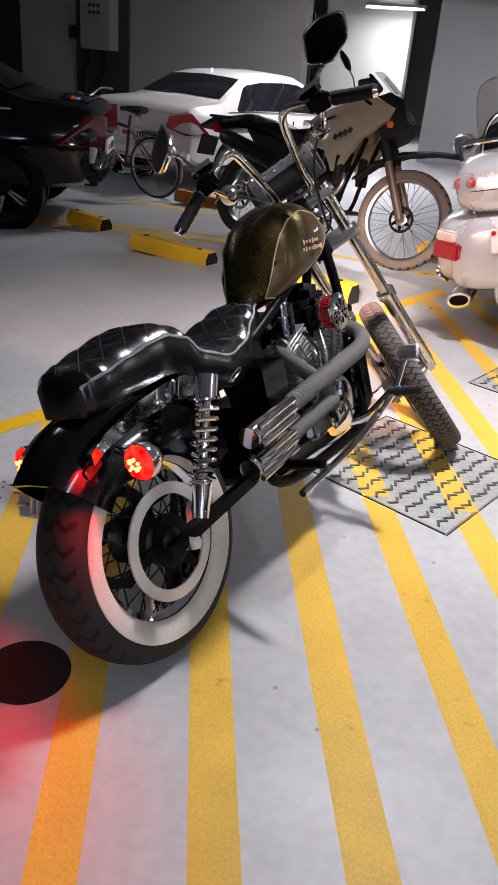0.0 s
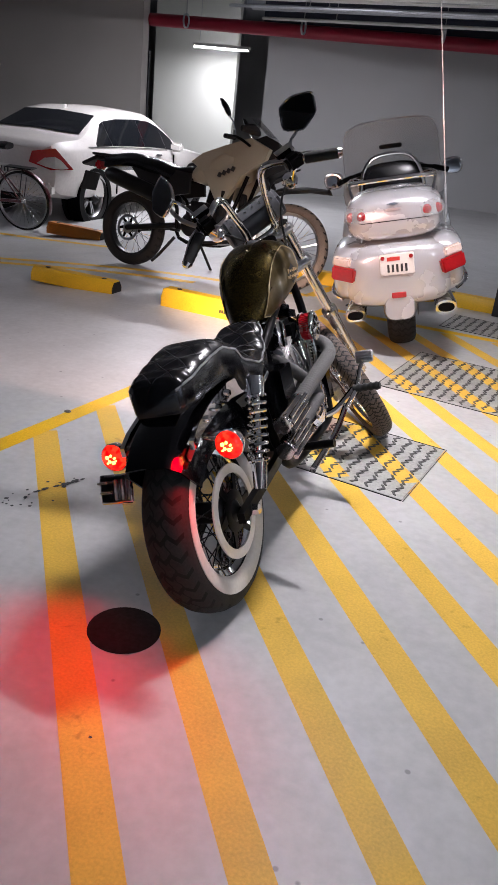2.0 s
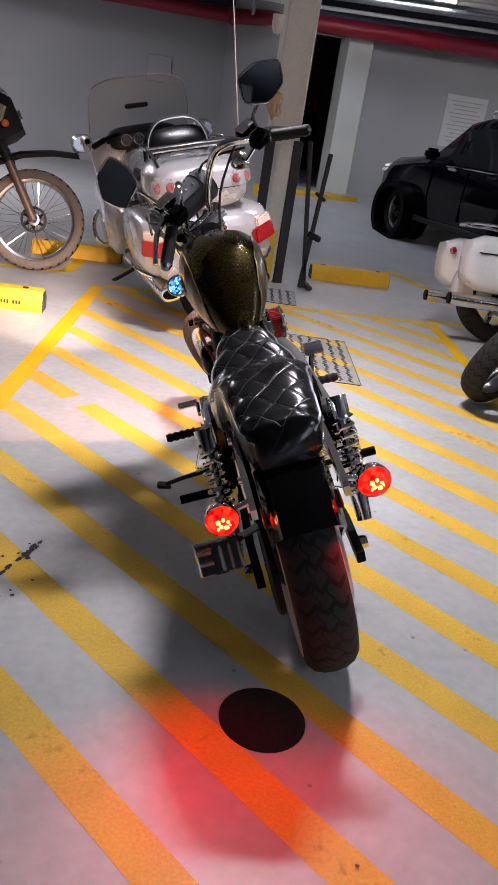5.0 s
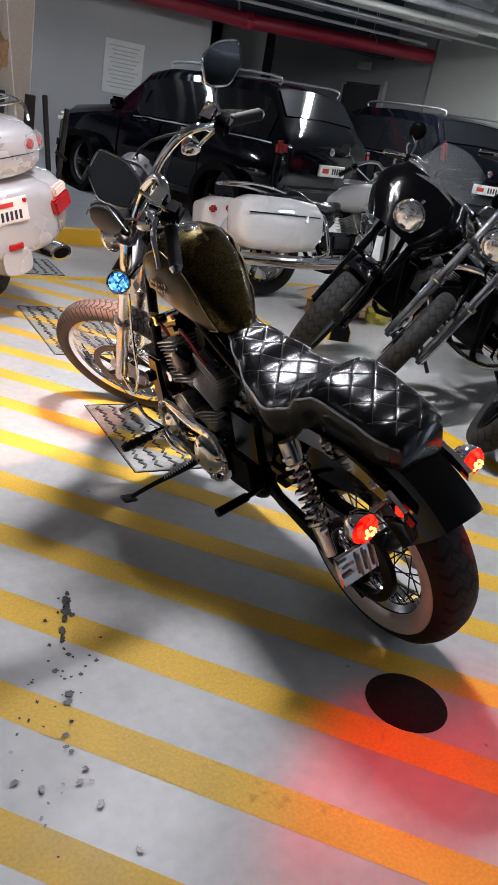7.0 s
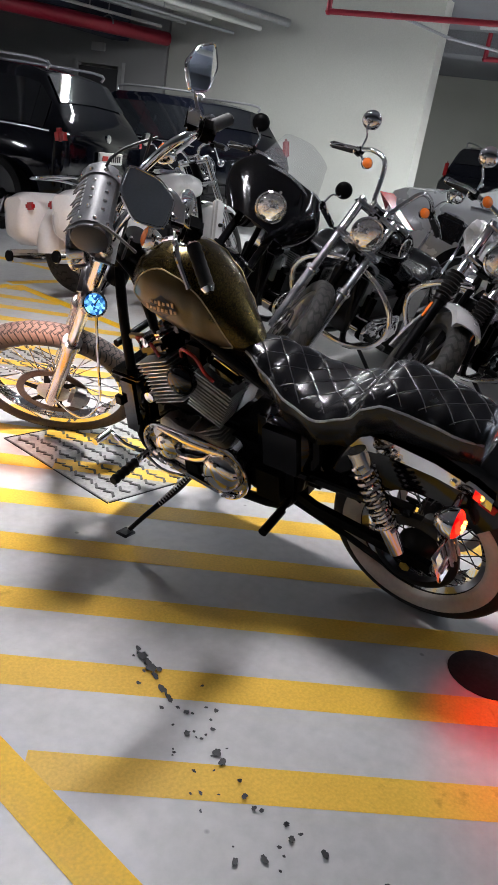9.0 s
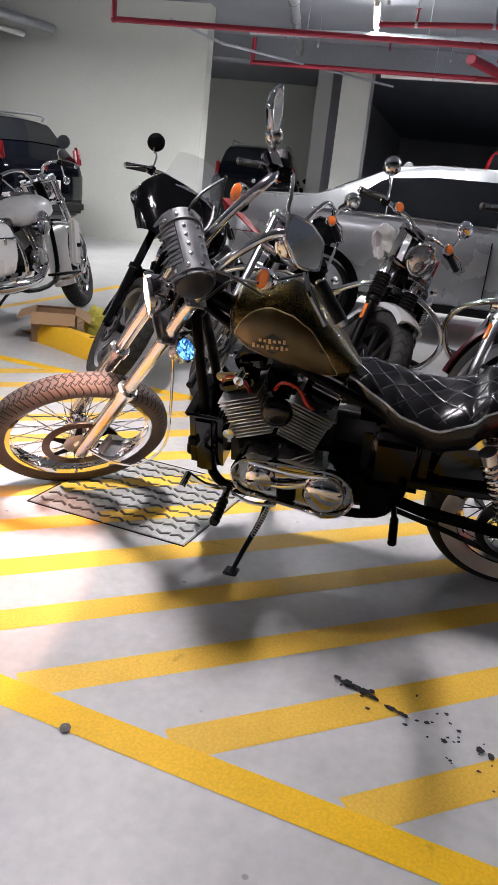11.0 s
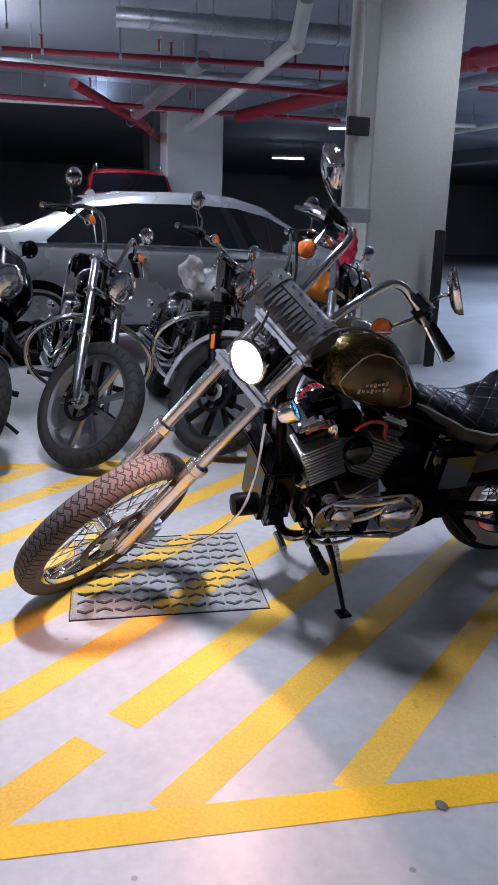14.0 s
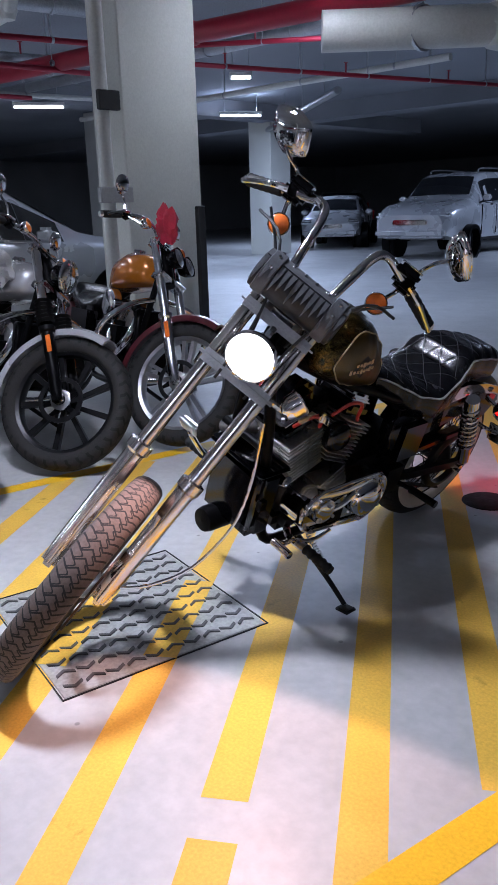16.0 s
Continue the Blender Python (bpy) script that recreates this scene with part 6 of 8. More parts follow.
# ---- white touring bike with hard cases ----
def bagger():
    f = Vector((0.997, -0.074))
    yaw = math.degrees(math.atan2(-f.x, f.y))
    m = pose(2.05, 3.54, 0) @ Matrix.Rotation(radians(yaw), 4, "Z") @ Matrix.Rotation(radians(-11), 4, "Y")
    b = thing("touring_motorcycle", m, "white touring motorcycle with hard side cases and chrome trim", "motorcycle")
    wheel(b, "rear_wheel", pose(0, 0, 0.32), 0.32, 0.17, 0.21, "cast9", TREAD_WIDE, CHROME, disc=0.14)
    fender(b, "rear_fender", (0, 0, 0.32), 0.35, 0.22, 10, 185, WHITE_PAINT, 0.1)
    for s in (-1, 1):
        rings = []
        for y, z0, z1, w in ((-0.42, 0.47, 0.56, 0.05), (-0.40, 0.40, 0.66, 0.10), (-0.30, 0.34, 0.70, 0.125), (0.0, 0.32, 0.70, 0.13), (0.22, 0.34, 0.68, 0.125), (0.30, 0.42, 0.62, 0.09)):
            ring = []
            for j in range(20):
                a = 2 * math.pi * j / 20
                c, q = math.cos(a), math.sin(a)
                ring.append((s * (0.255 + w * math.copysign(abs(c) ** 0.45, c)), y, (z0 + z1) / 2 + (z1 - z0) / 2 * math.copysign(abs(q) ** 0.45, q)))
            rings.append(ring)
        case = part("side_case", Geo().rings(rings), WHITE_PAINT, b, "white hard side case", sharp=55)
        part("case_reflector", Geo().box((s * 0.386, -0.06, 0.60), (0.006, 0.13, 0.022), 0.004), RED_LENS, case)
        part("case_latch", Geo().box((s * 0.386, 0.12, 0.56), (0.012, 0.03, 0.05), 0.004), CHROME, case)
        part("case_seam", Geo().rings([[(s * x, y, z) for x, z in ((0.38, 0.575), (0.3885, 0.575), (0.3885, 0.583), (0.38, 0.583))] for y in (-0.36, 0.24)]), BLACK_PART, case)
        part("exhaust", Geo().tube([(s * 0.12, 0.95, 0.36), (s * 0.2, 0.7, 0.28), (s * 0.24, 0.3, 0.26), (s * 0.25, -0.46, 0.27)], [0.025, 0.03, 0.048, 0.046], 18), CHROME, b)
        part("exhaust_bore", Geo().cyl((s * 0.25, -0.462, 0.27), (s * 0.25, -0.47, 0.27), 0.038, n=18), BLACK_PART, b)
        part("case_guard", Geo().tube([(s * 0.16, 0.34, 0.30), (s * 0.34, 0.36, 0.33), (s * 0.36, 0.34, 0.46), (s * 0.30, 0.33, 0.6), (s * 0.14, 0.32, 0.62)], 0.013, 8), CHROME, b)
        part("tail_lamp", Geo().box((s * 0.12, -0.36, 0.60), (0.09, 0.03, 0.05), 0.012, seg=2), RED_LENS, b)
        part("lower_fairing", Geo().box((s * 0.3, 1.12, 0.52), (0.05, 0.13, 0.36), 0.02, rot=rot(-12, 0, 8 * s), seg=2), WHITE_PAINT, b, "white lower leg shield")
        part("vent", Geo().box((s * 0.328, 1.13, 0.50), (0.008, 0.05, 0.03), 0.006), BLACK_PART, b)
        part("frame_tube", Geo().tube([(s * 0.02, 1.2, 0.84), (s * 0.08, 1.18, 0.5), (s * 0.1, 1.08, 0.24), (s * 0.1, 0.6, 0.22), (s * 0.09, 0.4, 0.5)], 0.018, 8), BLACK_PART, b)
        part("engine_guard", Geo().tube([(s * 0.03, 1.22, 0.68), (s * 0.2, 1.24, 0.66), (s * 0.33, 1.2, 0.5), (s * 0.3, 1.16, 0.3), (s * 0.1, 1.1, 0.24)], 0.015, 8), CHROME, b)
        part("floorboard", Geo().box((s * 0.27, 0.95, 0.30), (0.11, 0.28, 0.02), 0.008), BLACK_PART, b)
    part("luggage_rack", Geo().tube([(0.1, 0.15, 0.74), (0.12, -0.1, 0.78), (0.12, -0.34, 0.78), (-0.12, -0.34, 0.78), (-0.12, -0.1, 0.78), (-0.1, 0.15, 0.74)], 0.009, 8).tube([(0.12, -0.2, 0.78), (-0.12, -0.2, 0.78)], 0.007, 8), CHROME, b)
    saddle(b, [(0.05, 0.74), (0.2, 0.78), (0.36, 0.72), (0.5, 0.70), (0.62, 0.73), (0.7, 0.76)], [(0.05, 0.08), (0.15, 0.14), (0.3, 0.16), (0.5, 0.17), (0.6, 0.12), (0.7, 0.06)], 0.05, 0.7, 0.08, quilt=0, nu=26, nv=16)
    tank(b, [(0.60, 0.03, 0.74, 0.69), (0.66, 0.10, 0.80, 0.67), (0.78, 0.15, 0.87, 0.66), (0.93, 0.165, 0.90, 0.67), (1.06, 0.155, 0.90, 0.69), (1.16, 0.12, 0.88, 0.72), (1.22, 0.05, 0.84, 0.75)], WHITE_PAINT, cap_at=(0.03, 0.97, 0.90))
    part("tank_console", Geo().box((0, 0.9, 0.90), (0.09, 0.3, 0.03), 0.012, seg=2), CHROME, b)
    vtwin(b, 0.9, 0.42)
    primary_cover(b, -0.13, 1.0, 0.7, 0.38, 0.37, 0.085, 0.10)
    part("air_cleaner", Geo().lathe([(0.0, 0.04), (0.06, 0.04), (0.09, 0.03), (0.094, -0.02), (0.0, -0.02)], (0.15, 0.92, 0.68), "x", 28, closed=False), CHROME, b)
    part("backbone", Geo().cyl((0, 1.3, 0.80), (0, 1.18, 1.0), 0.036, n=16), BLACK_PART, b)
    part("side_stand", Geo().tube([(-0.12, 0.85, 0.22), (-0.22, 0.87, 0.16), (-0.34, 0.9, 0.07)], 0.012, 8), DARK_METAL, b)
    fork_set(b, (0, 1.2, 1.0), 27, 16, 0.76, 0.115, dict(r=0.33, w=0.13, rim=0.225, style="cast9", tread=TREAD_WIDE, rim_mat=CHROME, disc=0.15, disc_side=1), BAR_LOW, head=(0.1, 0.12, -0.1, -24), tube_r=0.026, front_fender=(0.36, 0.17, WHITE_PAINT, 30, 175), mirror_at=(0.32, -0.05, 0.26), signal_at=(0.2, 0.06, -0.06), mirror_back=CHROME, shell=CHROME)
    return b


bagger()


# ---- silver full-dress tourer ----
def blob(sections, n=22, power=3.2):
    """Rounded-box rings along y: (y, half width, low, high)."""
    rings = []
    for y, w, z0, z1 in sections:
        ring = []
        for j in range(n):
            a = 2 * math.pi * j / n
            c, s = math.cos(a), math.sin(a)
            ring.append((w * math.copysign(abs(c) ** (2 / power), c), y, (z0 + z1) / 2 + (z1 - z0) / 2 * math.copysign(abs(s) ** (2 / power), s)))
        rings.append(ring)
    return Geo().rings(rings)


def shifted(geo, dx, skew=0.0):
    geo.v = [(x + dx + skew * y, y, z) for x, y, z in geo.v]
    return geo


def tourer():
    m = pose(-0.07, 3.42, 0) @ Matrix.Rotation(radians(11.0), 4, "Z") @ Matrix.Rotation(radians(-14), 4, "Y")
    b = thing("dress_tourer_motorcycle", m, "silver full-dress touring motorcycle with top box and tall screen", "motorcycle")
    wheel(b, "rear_wheel", pose(0, 0.02, 0.32), 0.32, 0.18, 0.21, "cast5", TREAD_WIDE, ALU, disc=0.14)
    wheel(b, "front_wheel", pose(0, 1.66, 0.33), 0.33, 0.13, 0.23, "cast5", TREAD_WIDE, ALU, disc=0.15)
    trunk = part("top_box", blob([(-0.47, 0.19, 0.80, 0.93), (-0.455, 0.245, 0.765, 0.975), (-0.41, 0.272, 0.745, 1.005), (-0.30, 0.285, 0.735, 1.03), (-0.12, 0.28, 0.73, 1.035), (0.02, 0.26, 0.74, 1.02), (0.06, 0.2, 0.78, 0.98)]), SILVER_PAINT, b, "silver top box with red lamps", sharp=60)
    part("box_seam", blob([(-0.472, 0.20, 0.857, 0.862), (-0.41, 0.2735, 0.857, 0.862), (-0.30, 0.2865, 0.857, 0.862), (-0.12, 0.2815, 0.857, 0.862), (0.03, 0.26, 0.857, 0.862)]), BLACK_PART, trunk)
    for s in (-1, 1):
        lamp = part("box_lamp", Geo().box((s * 0.222, -0.448, 0.90), (0.14, 0.05, 0.105), 0.022, rot=rot(0, -8 * s, 22 * s), seg=3), CLEAR, trunk, "clear lens over twin round red lamps")
        for k in (-0.03, 0.032):
            part("round_lamp", Geo().lathe([(0.0, -0.018), (0.018, -0.016), (0.028, -0.006), (0.029, 0.01), (0.0, 0.012)], (s * 0.217 + k, -0.472 + abs(0.217 + k * s - 0.15) * 0.36, 0.90), "y", 20, closed=False), RED_LENS, trunk)
        case = part("side_case", shifted(blob([(-0.46, 0.07, 0.50, 0.66), (-0.445, 0.105, 0.44, 0.71), (-0.36, 0.13, 0.40, 0.74), (-0.15, 0.135, 0.38, 0.745), (0.10, 0.13, 0.38, 0.74), (0.24, 0.11, 0.43, 0.70), (0.28, 0.06, 0.50, 0.64)]), s * 0.262), SILVER_PAINT, b, "silver side case", sharp=60)
        part("case_lamp", Geo().box((s * 0.315, -0.462, 0.585), (0.15, 0.06, 0.085), 0.010, rot=rot(0, -12 * s, 24 * s), seg=2), RED_LENS, case, "red tail lamp")
        part("case_signal", Geo().box((s * 0.318, -0.452, 0.655), (0.11, 0.05, 0.055), 0.010, rot=rot(0, -12 * s, 24 * s), seg=2), shader("clear_signal", (0.75, 0.62, 0.55), 0.15, 0, 0.1, 50, 120, coat=0.6), case)
        part("exhaust_tip", shifted(blob([(-0.49, 0.062, 0.285, 0.365), (-0.45, 0.066, 0.28, 0.37), (0.3, 0.055, 0.26, 0.34)], 20, 2.3), s * 0.27), CHROME, b)
        part("exhaust_bore", shifted(blob([(-0.494, 0.048, 0.298, 0.352), (-0.48, 0.048, 0.298, 0.352)], 16, 2.3), s * 0.27), BLACK_PART, b)
        part("lower_fairing", shifted(blob([(0.62, 0.05, 0.40, 0.62), (0.75, 0.09, 0.30, 0.72), (1.0, 0.10, 0.28, 0.78), (1.2, 0.08, 0.34, 0.84), (1.3, 0.04, 0.5, 0.8)]), s * 0.31), SILVER_PAINT, b, sharp=60)
        part("crash_bar", Geo().tube([(s * 0.2, 1.0, 0.30), (s * 0.42, 1.02, 0.34), (s * 0.46, 1.05, 0.46), (s * 0.40, 1.08, 0.56), (s * 0.3, 1.1, 0.58)], 0.015, 8), CHROME, b)
        part("case_rail", Geo().tube([(s * 0.34, -0.40, 0.42), (s * 0.405, -0.3, 0.45), (s * 0.41, 0.1, 0.45), (s * 0.36, 0.25, 0.46)], 0.012, 8), CHROME, b)
        mr = part("mirror", shifted(blob([(1.02, 0.055, 0.985, 1.075), (1.06, 0.075, 0.965, 1.09), (1.12, 0.07, 0.97, 1.085), (1.18, 0.03, 1.0, 1.06)], 18, 2.6), s * 0.44), SILVER_PAINT, b, sharp=60)
        part("mirror_glass", shifted(blob([(1.014, 0.05, 0.988, 1.07), (1.022, 0.05, 0.988, 1.07)], 18, 2.6), s * 0.44), MIRROR, mr)
        part("mirror_trim", shifted(blob([(1.016, 0.058, 0.98, 1.078), (1.03, 0.062, 0.976, 1.08)], 18, 2.6), s * 0.44), CHROME, mr)
        part("mirror_arm", Geo().tube([(s * 0.28, 1.12, 0.98), (s * 0.36, 1.12, 1.01), (s * 0.4, 1.1, 1.02)], 0.016, 8), SILVER_PAINT, mr)
        part("fork", Geo().cyl((s * 0.1, 1.66, 0.33), (s * 0.1, 1.33, 0.9), 0.028, n=14), CHROME, b)
        part("handlebar", Geo().tube([(s * 0.05, 1.05, 1.02), (s * 0.2, 1.0, 1.06), (s * 0.36, 0.86, 1.03)], 0.014, 10).cyl((s * 0.30, 0.92, 1.045), (s * 0.39, 0.83, 1.02), 0.019, n=12), BLACK_PART, b)
        part("armrest", Geo().box((s * 0.24, 0.12, 0.90), (0.07, 0.26, 0.07), 0.025, seg=2), BLACK_PLASTIC, b)
    part("tail_fender", blob([(-0.50, 0.20, 0.42, 0.66), (-0.488, 0.27, 0.38, 0.70), (-0.45, 0.31, 0.36, 0.725), (-0.38, 0.33, 0.36, 0.74), (-0.1, 0.30, 0.42, 0.76), (0.2, 0.18, 0.5, 0.74)], 28, 4.0), SILVER_PAINT, b, "silver tail with the plate recess", sharp=60)
    part("fender_flap", blob([(-0.502, 0.085, 0.28, 0.42), (-0.44, 0.10, 0.26, 0.44), (-0.36, 0.10, 0.28, 0.46)]), SILVER_PAINT, b, sharp=60)
    part("tail_reflector", Geo().box((0, -0.507, 0.43), (0.085, 0.012, 0.035), 0.005), RED_LENS, b)
    pl = part("number_plate", Geo().box((0, -0.507, 0.615), (0.2, 0.008, 0.125), 0.006), PLATE_WHITE, b, "white number plate with dark bars")
    for i in range(5):
        part("plate_bar", Geo().box((-0.052 + 0.026 * i, -0.5125, 0.592), (0.013, 0.003, 0.045)), INK, pl)
    part("plate_bar", Geo().box((-0.02, -0.5125, 0.647), (0.075, 0.003, 0.022)), RED_INK, pl)
    for s in (-1, 1):
        part("plate_screw", Geo().cyl((s * 0.082, -0.511, 0.655), (s * 0.082, -0.517, 0.655), 0.012, n=12), RED_LENS, pl)
    part("box_emblem", Geo().add([(-0.04, -0.472, 0.955), (0.0, -0.474, 0.962), (0.04, -0.472, 0.955), (0.0, -0.474, 0.945)], [(0, 1, 2, 3)]), CHROME, trunk)
    part("box_bars", Geo().box((0.0, -0.474, 0.925), (0.09, 0.004, 0.012)), STEEL, trunk)
    part("box_rail", Geo().tube([(0.23, -0.42, 1.0), (0.25, -0.34, 1.075), (0.25, -0.08, 1.085), (0.2, 0.02, 1.075)], 0.009, 8).tube([(-0.23, -0.42, 1.0), (-0.25, -0.34, 1.075), (-0.25, -0.08, 1.085), (-0.2, 0.02, 1.075)], 0.009, 8).tube([(0.25, -0.34, 1.075), (0.12, -0.36, 1.08), (-0.12, -0.36, 1.08), (-0.25, -0.34, 1.075)], 0.009, 8).tube([(0.25, -0.2, 1.08), (-0.25, -0.2, 1.08)], 0.007, 8), CHROME, trunk, "chrome luggage rail")
    part("backrest", blob([(0.02, 0.17, 0.86, 1.10), (0.07, 0.21, 0.82, 1.16), (0.12, 0.2, 0.82, 1.14), (0.15, 0.15, 0.88, 1.08)]), LEATHER, b, sharp=60)
    part("backrest_hoop", Geo().tube([(-0.2, 0.02, 0.98), (-0.17, 0.03, 1.12), (-0.09, 0.03, 1.2), (0.09, 0.03, 1.2), (0.17, 0.03, 1.12), (0.2, 0.02, 0.98)], 0.011, 8), CHROME, b)
    saddle(b, [(0.1, 0.80), (0.3, 0.83), (0.42, 0.78), (0.6, 0.76), (0.75, 0.82)], [(0.1, 0.17), (0.3, 0.19), (0.5, 0.2), (0.65, 0.15), (0.75, 0.1)], 0.1, 0.75, 0.12, quilt=0, nu=20, nv=14)
    part("fuel_tank", blob([(0.66, 0.12, 0.70, 0.86), (0.8, 0.19, 0.66, 0.95), (1.0, 0.2, 0.66, 0.97), (1.1, 0.17, 0.7, 0.95)]), SILVER_PAINT, b, sharp=60)
    part("engine", Geo().box((0, 0.92, 0.42), (0.56, 0.5, 0.34), 0.06, seg=2), DARK_METAL, b)
    part("front_fairing", blob([(1.02, 0.30, 0.86, 1.02), (1.10, 0.38, 0.76, 1.06), (1.22, 0.37, 0.70, 1.05), (1.36, 0.3, 0.70, 0.98), (1.46, 0.18, 0.74, 0.9)]), SILVER_PAINT, b, sharp=60)
    dash = part("dashboard", blob([(0.98, 0.22, 0.96, 1.06), (1.04, 0.27, 0.94, 1.09), (1.12, 0.25, 0.95, 1.1)]), BLACK_PLASTIC, b, sharp=60)
    for k in (-0.14, -0.05, 0.05, 0.14):
        part("dial", Geo().lathe([(0.0, -0.006), (0.034, -0.006), (0.04, 0.0), (0.04, 0.02)], (k, 0.974, 1.02), "y", 20, closed=False), LAMP_GLASS, dash)

    def pane(u, v):
        a = (u - 0.5) * 1.5
        w = 0.36 * (1 - 0.12 * v ** 4)
        x = math.sin(a) / math.sin(0.75) * w
        zz = 1.03 + 0.38 * v - 0.05 * (abs(u - 0.5) * 2) ** 4 * v
        return (x, 1.02 + math.cos(a) * 0.22 - 0.16 * v, zz)
    sc = part("windscreen", Geo().grid(pane, 22, 12), DUSTY_SCREEN, b, "tall dusty clear windscreen", sharp=80)
    part("screen_vent", Geo().box((0, 1.16, 1.22), (0.17, 0.02, 0.035), 0.01, rot=rot(20)), BLACK_PLASTIC, sc)
    part("screen_edge", Geo().tube([pane(0, 0.1 + 0.09 * i) for i in range(10)] + [pane(i / 20, 1.0) for i in range(21)] + [pane(1, 1 - 0.09 * i) for i in range(1, 11)], 0.004, 6, smooth=0), ALU, sc)
    part("aerial", Geo().cyl((0.31, -0.13, 0.72), (0.315, -0.16, 1.0), 0.007, n=8).cyl((0.315, -0.16, 1.0), (0.33, -0.30, 2.02), 0.0035, 0.002, 6), shader("aerial_steel", (0.7, 0.7, 0.7), 0.3, 0.6), b, "long thin whip aerial")
    part("front_fender", Geo().lathe([(0.31, -0.09), (0.36, -0.08), (0.372, 0), (0.36, 0.08), (0.31, 0.09), (0.31, 0.084), (0.354, 0.074), (0.365, 0), (0.354, -0.074), (0.31, -0.084)], (0, 1.66, 0.33), "x", 22, arc=(20, 170)), SILVER_PAINT, b)
    part("side_stand", Geo().tube([(-0.2, 0.8, 0.2), (-0.3, 0.82, 0.15), (-0.42, 0.85, 0.1)], 0.014, 8), DARK_METAL, b)
    return b


tourer()


# ---- beige trail bike ----
DUSTY_KNOBS = tread_material("dusty_knobbly_tread", 34, 70, 0.33)
DUSTY_KNOBS.node_tree.nodes["Hue/Saturation/Value"].inputs["Color"].default_value = (0.16, 0.125, 0.10, 1)


def trail_bike():
    z = ground_z(-2.65, 4.36)
    m = pose(-2.70, 4.40, z) @ Matrix.Rotation(radians(-99), 4, "Z") @ Matrix.Rotation(radians(-8), 4, "Y") @ Matrix.Rotation(radians(1.6), 4, "X")
    b = thing("trail_motorcycle", m, "dusty beige and black trail motorcycle with wire wheels", "motorcycle")
    wheel(b, "rear_wheel", pose(0, 0, 0.315), 0.315, 0.13, 0.225, "spoke", TREAD_DUAL, DARK_METAL, disc=0.11, n_spokes=32)
    fm = steer_frame((0, 1.14, 1.0), 27, 12)
    wheel(b, "front_wheel", fm @ Matrix.Translation((0, 0.02, -0.74)), 0.345, 0.09, 0.27, "spoke", DUSTY_KNOBS, STEEL, disc=0.09, n_spokes=36, disc_mat=DARK_METAL)
    for s in (-1, 1):
        part("fork_leg", Geo(fm).cyl((s * 0.095, 0.02, 0.02), (s * 0.095, 0.02, -0.34), 0.02, n=12).cyl((s * 0.095, 0.02, -0.34), (s * 0.095, 0.02, -0.75), 0.029, n=12), shader("fork_bronze", (0.18, 0.12, 0.09), 0.4, 0.5), b)
        part("fork_gaiter", Geo(fm).tube([(s * 0.095, 0.02, -0.18 - 0.02 * i) for i in range(9)], [0.03 + 0.006 * (i % 2) for i in range(9)], 12, smooth=0), BLACK_PLASTIC, b)
        part("side_cowl", Geo().rings([[(s * x, y, z2) for x, y, z2 in ((0.12 + o, 0.60, 0.91), (0.15 + o, 0.74, 0.84), (0.19 + o, 0.93, 0.60), (0.205 + o, 1.01, 0.66), (0.21 + o, 1.13, 0.84), (0.17 + o, 1.29, 0.97), (0.13 + o, 1.30, 1.06), (0.125 + o, 1.12, 1.13), (0.14 + o, 0.92, 1.06), (0.13 + o, 0.70, 0.98))] for o in (-0.05, 0.0)]), BEIGE_PLASTIC, b, "beige plastic tank cowl")
        for i in range(4):
            part("cowl_bar", Geo().box((s * 0.205, 0.93 + i * 0.038, 0.83 + i * 0.018), (0.02, 0.024, 0.035), 0.002, rot=rot(-20)), INK, b)
        part("side_panel", Geo().rings([[(s * x, y, z2) for x, y, z2 in ((0.11 + o, -0.05, 0.86), (0.12 + o, 0.1, 0.72), (0.13 + o, 0.42, 0.62), (0.14 + o, 0.62, 0.66), (0.12 + o, 0.6, 0.82), (0.11 + o, 0.3, 0.84))] for o in (-0.03, 0.0)]), BLACK_PLASTIC, b)
        part("handguard", Geo(fm).tube([(s * 0.22, 0.10, 0.10), (s * 0.34, 0.09, 0.11), (s * 0.42, 0.03, 0.12)], [0.02, 0.04, 0.02], 8), BLACK_PLASTIC, b)
        part("grip", Geo(fm).cyl((s * 0.26, -0.08, 0.13), (s * 0.40, -0.11, 0.12), 0.018, n=12), GRIP, b)
        mirror(b, fm, [(s * 0.24, -0.07, 0.14), (s * 0.25, -0.06, 0.24), (s * 0.28, -0.08, 0.32)], (s * 0.28, -0.08, 0.35), (0, -1, -0.1), "diamond")
        indicator(b, fm, (s * 0.15, 0.10, -0.12), (s, 0.3, 0), 0.028, ORANGE_LENS, BLACK_PART)
        part("swingarm", Geo().cyl((s * 0.1, 0.0, 0.315), (s * 0.08, 0.52, 0.40), 0.024, n=10), DARK_METAL, b)
        part("footpeg", Geo().box((s * 0.19, 0.56, 0.36), (0.1, 0.045, 0.02), 0.004), DARK_METAL, b)
        part("radiator_guard", Geo().box((s * 0.15, 0.98, 0.62), (0.1, 0.05, 0.2), 0.01), BLACK_PLASTIC, b)
    part("handlebar", Geo(fm).tube([(-0.40, -0.11, 0.12), (-0.24, -0.06, 0.13), (-0.14, -0.01, 0.07), (0.14, -0.01, 0.07), (0.24, -0.06, 0.13), (0.40, -0.11, 0.12)], 0.011, 10), BLACK_PART, b)
